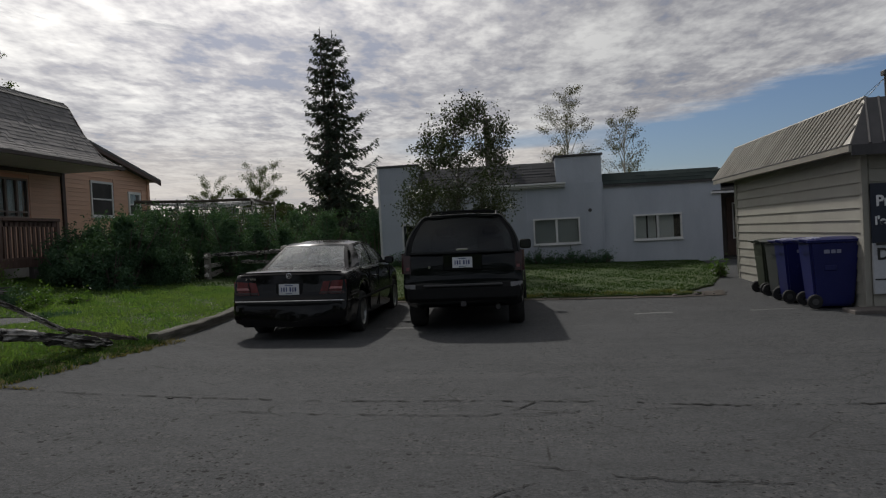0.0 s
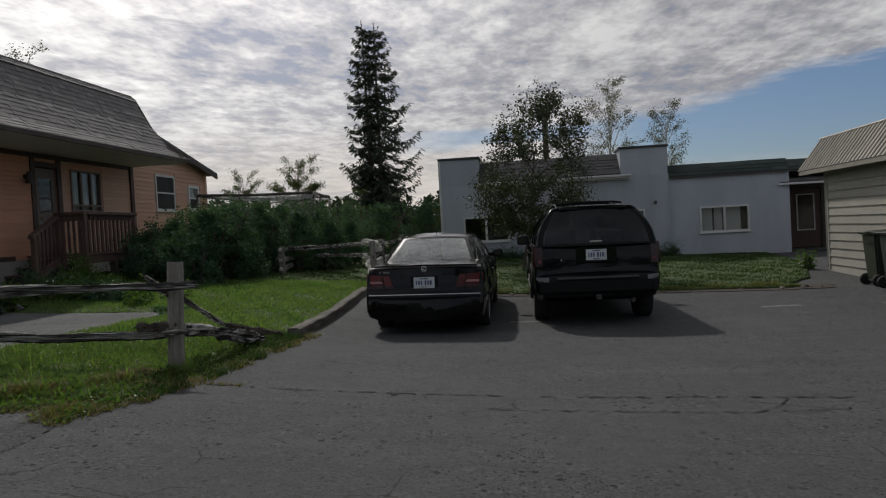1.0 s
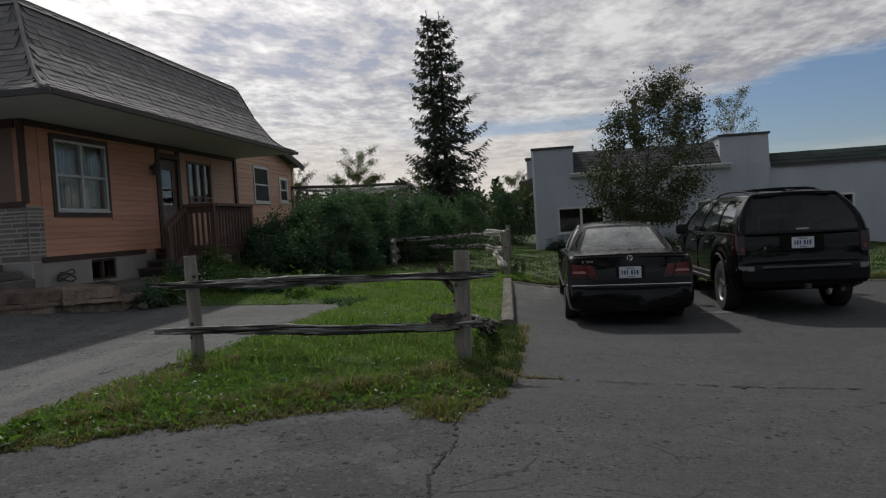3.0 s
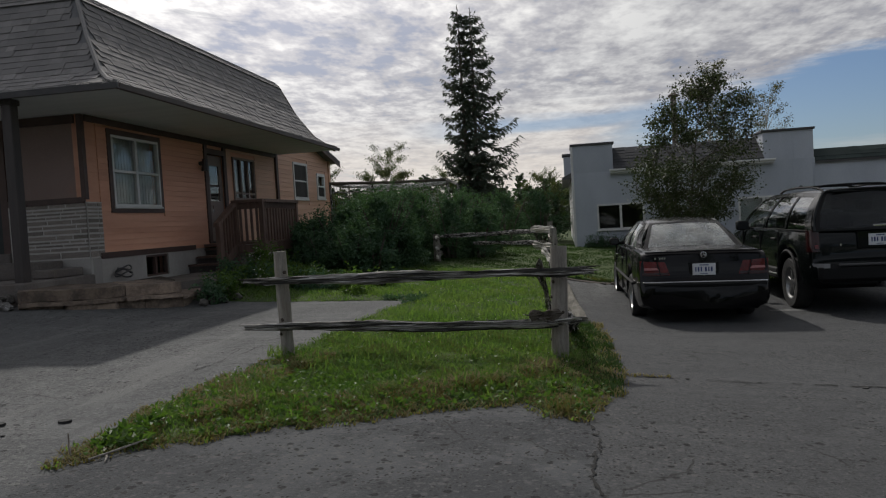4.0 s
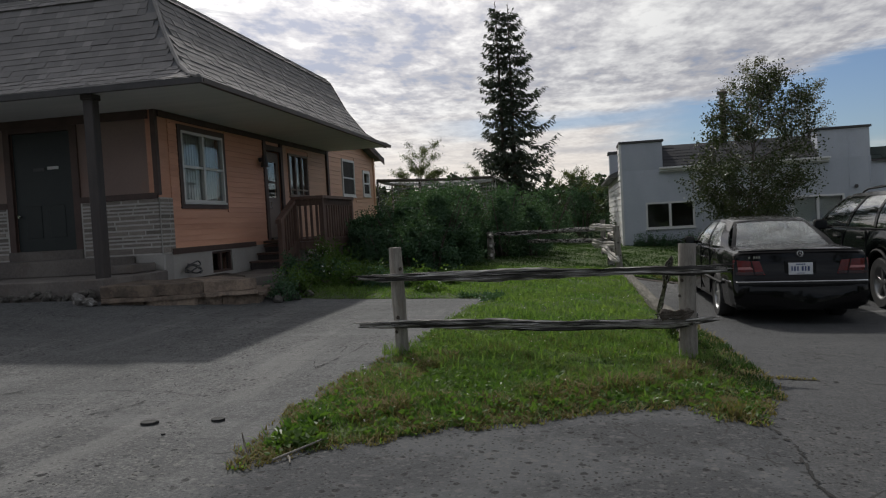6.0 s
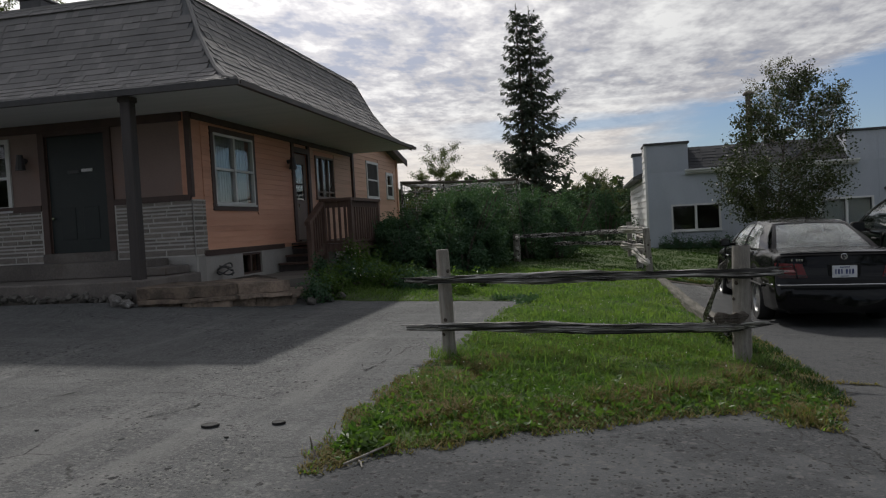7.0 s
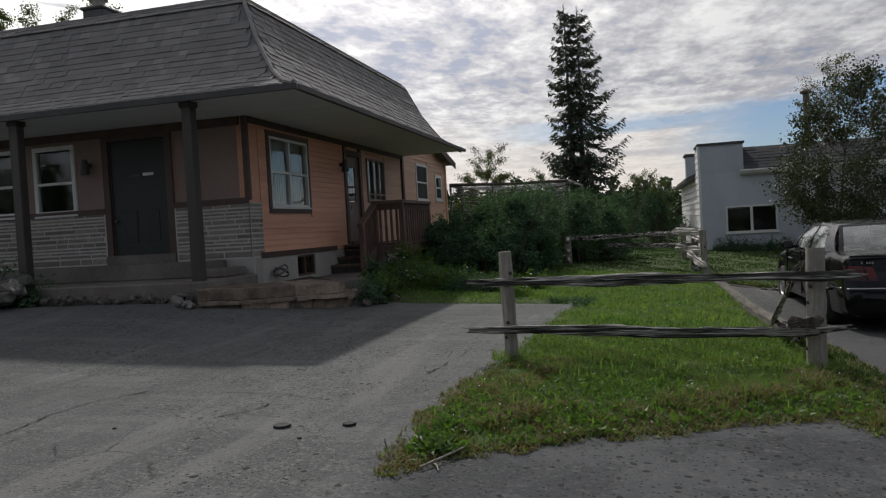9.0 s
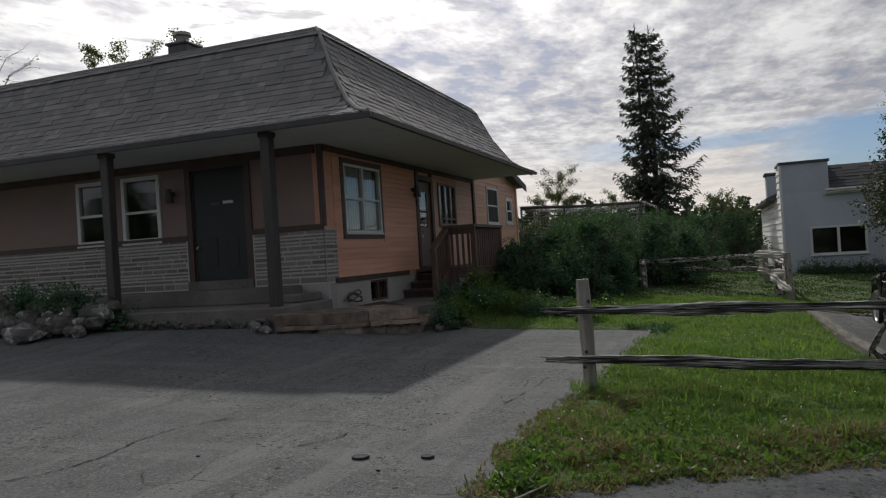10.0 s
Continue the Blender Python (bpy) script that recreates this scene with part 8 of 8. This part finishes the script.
# garden cage of poles and netting behind the hedge
fr = thing("trellis", (-10.4, 23.4, .7), "weathered pole garden cage hung with loose grey netting", "trellis")
CAGE = [V((-12.15, 22.0, 3.05)), V((-8.62, 22.7, 2.97)), V((-9.1, 26.2, 3.0)), V((-12.6, 25.6, 3.1))]
for p in CAGE + [CAGE[0].lerp(CAGE[1], .36), V((-8.15, 21.75, 2.72))]:
    part("upright", tube(B(), [(p.x, p.y, .55), (p.x + .01, p.y, p.z * .6), (p.x, p.y, p.z + .04)], [.045, .04, .035], 7), M_FENCE_BACK, fr)
for a, b in zip(CAGE, CAGE[1:] + CAGE[:1]):
    part("top_pole", tube(B(), [a, a.lerp(b, .5) - V((0, 0, .03)), b], [.05, .045, .045], 7), M_BARK, fr)
part("brace", tube(B(), [CAGE[1], V((-8.15, 21.75, 2.74))], [.045, .035], 7), M_FENCE, fr)
part("middle_pole", tube(B(), [CAGE[0] - V((0, 0, .28)), CAGE[1] - V((0, 0, .30))], .022, 6), M_FENCE, fr)


def net(a, b, c, d, step, seed):
    """A sagging net of thin cords over a four-cornered field."""
    rng = random.Random(seed)
    nu, nv = int((b - a).length / step), max(2, int((d - a).length / step))
    bm = B()

    def at(u, v):
        p = a.lerp(b, u).lerp(d.lerp(c, u), v)
        return p - V((0, 0, .16 * math.sin(math.pi * u) * math.sin(math.pi * v) + .05 * noise.noise((u * 9, v * 5, seed))))
    for i in range(nu + 1):
        tube(bm, [at(i / nu, v) for v in np.linspace(0, 1, 6)], rng.uniform(.003, .006), 3)
    for j in range(nv + 1):
        tube(bm, [at(u, j / nv) for u in np.linspace(0, 1, 12)], rng.uniform(.003, .006), 3)
    part("netting", bm, M_NET, fr, "loose grey garden netting", kind="stuff")


drop = V((0, 0, 1.3))
net(CAGE[0], CAGE[1], CAGE[2], CAGE[3], .10, 1)
net(CAGE[0], CAGE[1], CAGE[1] - drop, CAGE[0] - drop, .09, 2)
net(CAGE[3], CAGE[2], CAGE[2] - drop, CAGE[3] - drop, .10, 3)


# ---- grass ------------------------------------------------------------------------
def inside_many(poly, X, Y):
    hit = np.zeros(len(X), bool)
    for (x0, y0), (x1, y1) in zip(poly, poly[1:] + poly[:1]):
        if y0 != y1:
            hit ^= ((y0 > Y) != (y1 > Y)) & (X < (x1 - x0) * (Y - y0) / (y1 - y0) + x0)
    return hit


def G_many(X, Y):
    i = np.clip(np.searchsorted(GX, X) - 1, 0, len(GX) - 2)
    j = np.clip(np.searchsorted(GY, Y) - 1, 0, len(GY) - 2)
    u = (X - GX[i]) / (GX[i + 1] - GX[i])
    v = (Y - GY[j]) / (GY[j + 1] - GY[j])
    v = v * v * (3 - 2 * v)
    return (GZ[j, i] * (1 - u) + GZ[j, i + 1] * u) * (1 - v) + (GZ[j + 1, i] * (1 - u) + GZ[j + 1, i + 1] * u) * v


def blades(poly, n, h, w, seed, mat, name, label, x_lo, x_hi, y_lo, y_hi, clump=0.0, keep=None, lift=None, flat=False):
    """Bent blades of grass over a stretch of the lawn."""
    rs = np.random.RandomState(seed)
    xy = np.zeros((0, 2))
    while len(xy) < n:
        X, Y = rs.uniform(x_lo, x_hi, 3 * n), rs.uniform(y_lo, y_hi, 3 * n)
        ok = inside_many(poly, X, Y) if poly else np.ones(3 * n, bool)
        if clump:
            wave = np.sin(X * 7.1 + seed) * np.sin(Y * 6.3 + 1) + .6 * np.sin(X * 17 + Y * 11)
            ok &= wave > clump * rs.uniform(-2, 2, 3 * n)
        if keep:
            ok &= keep(X, Y)
        xy = np.concatenate([xy, np.column_stack([X, Y])[ok]])
        if not ok.any():
            break
    xy = xy[:n]
    n = len(xy)
    X, Y = xy[:, 0], xy[:, 1]
    z = G_many(X, Y) + (rise(X, Y) - .008 if lift is None else lift)
    hh = h * rs.uniform(.45, 1.25, n)
    if lift is None:
        tuft = np.sin(X * 3.1 + 1.3) * np.sin(Y * 2.7) + .7 * np.sin(X * 6.7 + Y * 5.3) + .4 * np.sin(X * 13 - Y * 9)
        hh *= np.clip(.85 + .28 * tuft, .45, 1.5) * np.clip(.5 + edge_gap(X, Y) * 1.2, .5, 1)
    a = rs.rand(n) * 6.283
    bend = (rs.uniform(.9, 2.2, n) if flat else rs.uniform(.2, 1.1, n)) * hh
    ww = w * rs.uniform(.6, 1.3, n)
    d = np.stack([np.cos(a), np.sin(a)], 1)
    s = np.stack([-d[:, 1], d[:, 0]], 1)
    base = np.column_stack([xy, z])
    s3 = np.column_stack([s, np.zeros(n)]) * ww[:, None]
    mid = base + np.column_stack([d * (bend * .35)[:, None], hh * .6])
    tip = base + np.column_stack([d * bend[:, None], hh])
    verts = np.stack([base - s3, base + s3, mid + s3 * .7, mid - s3 * .7, tip], 1).reshape(-1, 3)
    k = np.arange(n) * 5
    faces = np.stack([k, k + 1, k + 2, k + 3], 1).tolist() + np.stack([k + 3, k + 2, k + 4], 1).tolist()
    tagged(raw(name, verts, faces, mat), label, "grass", kind="stuff")


blades(LAWN_EDGE, 62000, .047, .0042, 1, M_GRASS, "grass", "short green lawn grass", -8.1, -4.6, 3.4, 8.6, 0, lambda X, Y: np.random.RandomState(77).rand(len(X)) < np.where(Y < 6.6, np.clip(.25 + edge_gap(X, Y) * 1.3, 0, 1), 1))
blades(LAWN_EDGE, 55000, .065, .008, 2, M_GRASS, "grass", "short green lawn grass", -12.3, -4.8, 8.4, 16.5)
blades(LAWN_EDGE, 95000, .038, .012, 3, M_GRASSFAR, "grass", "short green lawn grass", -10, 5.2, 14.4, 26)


def within(far, y_top=6.4):
    """Keeps what lies within this distance of the lawn's near edge."""
    return lambda X, Y: (edge_gap(X, Y) < far) & (Y < y_top)


blades(None, 3600, .03, .005, 11, M_STRAW, "edge_grass", "dry creeping grass spilling over the asphalt", -8.2, -4.6, 3.3, 6.4, .5, within(.10), .0, True)
blades(None, 1800, .035, .006, 12, M_GRASS, "edge_grass", "creeping weeds spilling over the asphalt", -8.2, -4.6, 3.3, 10.5, .7, within(.09, 10.5), .0, True)
blades(LAWN_EDGE, 27000, .062, .0042, 14, M_STRAW, "grass", "dry straw lying along the front of the lawn", -8.1, -4.8, 3.4, 6.4, .25, within(.6), None, True)
blades(LAWN_EDGE, 24000, .055, .0042, 16, M_GRASSDRY, "grass", "yellowing short grass mixed into the lawn", -8.1, -4.8, 3.4, 8.2, .45)
blades(LAWN_EDGE, 5200, .12, .0045, 15, M_GRASS, "grass", "taller green tufts in the lawn", -8.1, -4.8, 3.9, 9.5, .95)
blades(LAWN_EDGE, 500, .15, .0042, 6, M_STRAW, "edge_grass", "tuft of long dry grass at the lawn corner", -5.35, -5.0, 4.6, 5.1)
blades(None, 90, .026, .006, 9, M_STRAW, "edge_grass", "thin dead weeds along the asphalt crack", -4.98, -4.35, 6.00, 6.10, .8, None, .0, True)
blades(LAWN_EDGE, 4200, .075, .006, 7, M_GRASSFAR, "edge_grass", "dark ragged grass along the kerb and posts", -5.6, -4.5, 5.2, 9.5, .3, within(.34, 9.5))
blades(LAWN_EDGE, 2600, .06, .006, 19, M_STRAW, "edge_grass", "dead grass between the post and the kerb", -5.6, -4.5, 5.2, 9.5, .5, within(.3, 9.5), None, True)
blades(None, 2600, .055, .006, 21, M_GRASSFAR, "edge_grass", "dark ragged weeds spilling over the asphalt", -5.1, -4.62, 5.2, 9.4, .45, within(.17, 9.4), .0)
blades(None, 1500, .04, .006, 22, M_STRAW, "edge_grass", "dead stalks lying on the asphalt edge", -5.1, -4.60, 5.2, 9.4, .5, within(.20, 9.4), .0, True)
blades(None, 900, .085, .006, 31, M_GRASSFAR, "edge_grass", "dark weeds grown over the fallen rails", -5.22, -4.86, 8.1, 9.3, .5, None, .0)
blades(None, 500, .05, .006, 32, M_STRAW, "edge_grass", "dead stalks heaped at the end of the kerb", -5.15, -4.72, 8.2, 9.7, .5, None, .0, True)
blades(None, 130, .11, .004, 17, M_GRASS, "edge_grass", "long grass round the fence posts", -5.34, -5.06, 6.42, 6.70, 0, None, .02)
blades(None, 130, .11, .004, 18, M_GRASS, "edge_grass", "long grass round the fence posts", -7.96, -7.70, 6.42, 6.70, 0, None, .02)
blades(LAWN_EDGE, 3000, .08, .009, 8, M_GRASSDRY, "edge_grass", "ragged grass along the far lawn edge", -5.4, 4.4, 14.3, 16, .2, lambda x, y: y < 15.25 + .1 * np.sin(x * 5))


def weeds(x_lo, x_hi, y_lo, y_hi, n, leaf, seed, mat, name, label):
    rs = np.random.RandomState(seed)
    P, S = [], []
    for k in range(n):
        while True:
            x, y = rs.uniform(x_lo, x_hi), rs.uniform(y_lo, y_hi)
            if inside(LAWN_EDGE, x, y):
                break
        m = rs.randint(5, 10)
        P.append(np.array([x, y, G(x, y) + float(rise(x, y)) + .022]) + rs.normal(size=(m, 3)) * np.array([.03, .03, .012]))
        S.append(rs.uniform(.6, 1.3, m) * leaf)
    v, f = leaves(np.concatenate(P), np.concatenate(S), seed, -.35, .6)
    tagged(raw(name, v, f, mat), label, "weeds", kind="stuff")


weeds(-8.0, -4.7, 3.6, 9.0, 900, .035, 1, M_WEED, "weed", "small broad-leaved weeds in the lawn")
weeds(-7.86, -7.62, 3.8, 4.25, 26, .075, 2, M_WEED, "weed", "bright leafy weed at the lawn tip")
weeds(-7.9, -5.0, 3.6, 5.6, 330, .045, 3, M_WEED, "weed", "dark leafy weeds along the lawn edge")
weeds(-8.0, -7.3, 10.6, 11.4, 60, .06, 4, M_HEDGE, "weed", "dark leafy weeds by the driveway end")
rs = np.random.RandomState(8)
fl = [(x, y) for x, y in zip(rs.uniform(-8, -4.8, 2600), rs.uniform(4, 13.5, 2600)) if inside(LAWN_EDGE, x, y)][:190]
v, f = leaves([(x, y, G(x, y) + .085) for x, y in fl], rs.uniform(.011, .019, len(fl)), 9, -.8, 1.0)
tagged(raw("clover_blossom", v, f, M_CLOVER), "scattered small white clover flowers in the lawn", "flower", kind="stuff")

# bare verge with rubble before the far lawn
VERGE = ragged([(-5.2, 14.7), (-2, 14.62), (0, 14.55), (1.5, 14.4), (2.9, 14.25), (3.7, 14.4), (3.9, 15.4), (3.2, 15.1), (1, 15.0), (-5.2, 15.2)], .15, .05, 9)
sheet("verge", VERGE, 0.012, 0.3, M_DARKSOIL, "strip of bare stony soil before the far lawn")
vr = random.Random(12)
for k in range(34):
    x = vr.uniform(-4.5, 3.5)
    y = 14.72 - .05 * max(0, x) + vr.uniform(-.12, .12)
    r = vr.uniform(.02, .055)
    tagged(part("stone", rock_mesh(B(), (x, y, G(x, y) + .02), r, 300 + k, .5), M_CONC, None), "small broken concrete stone in the verge", "stone", "verge stones")
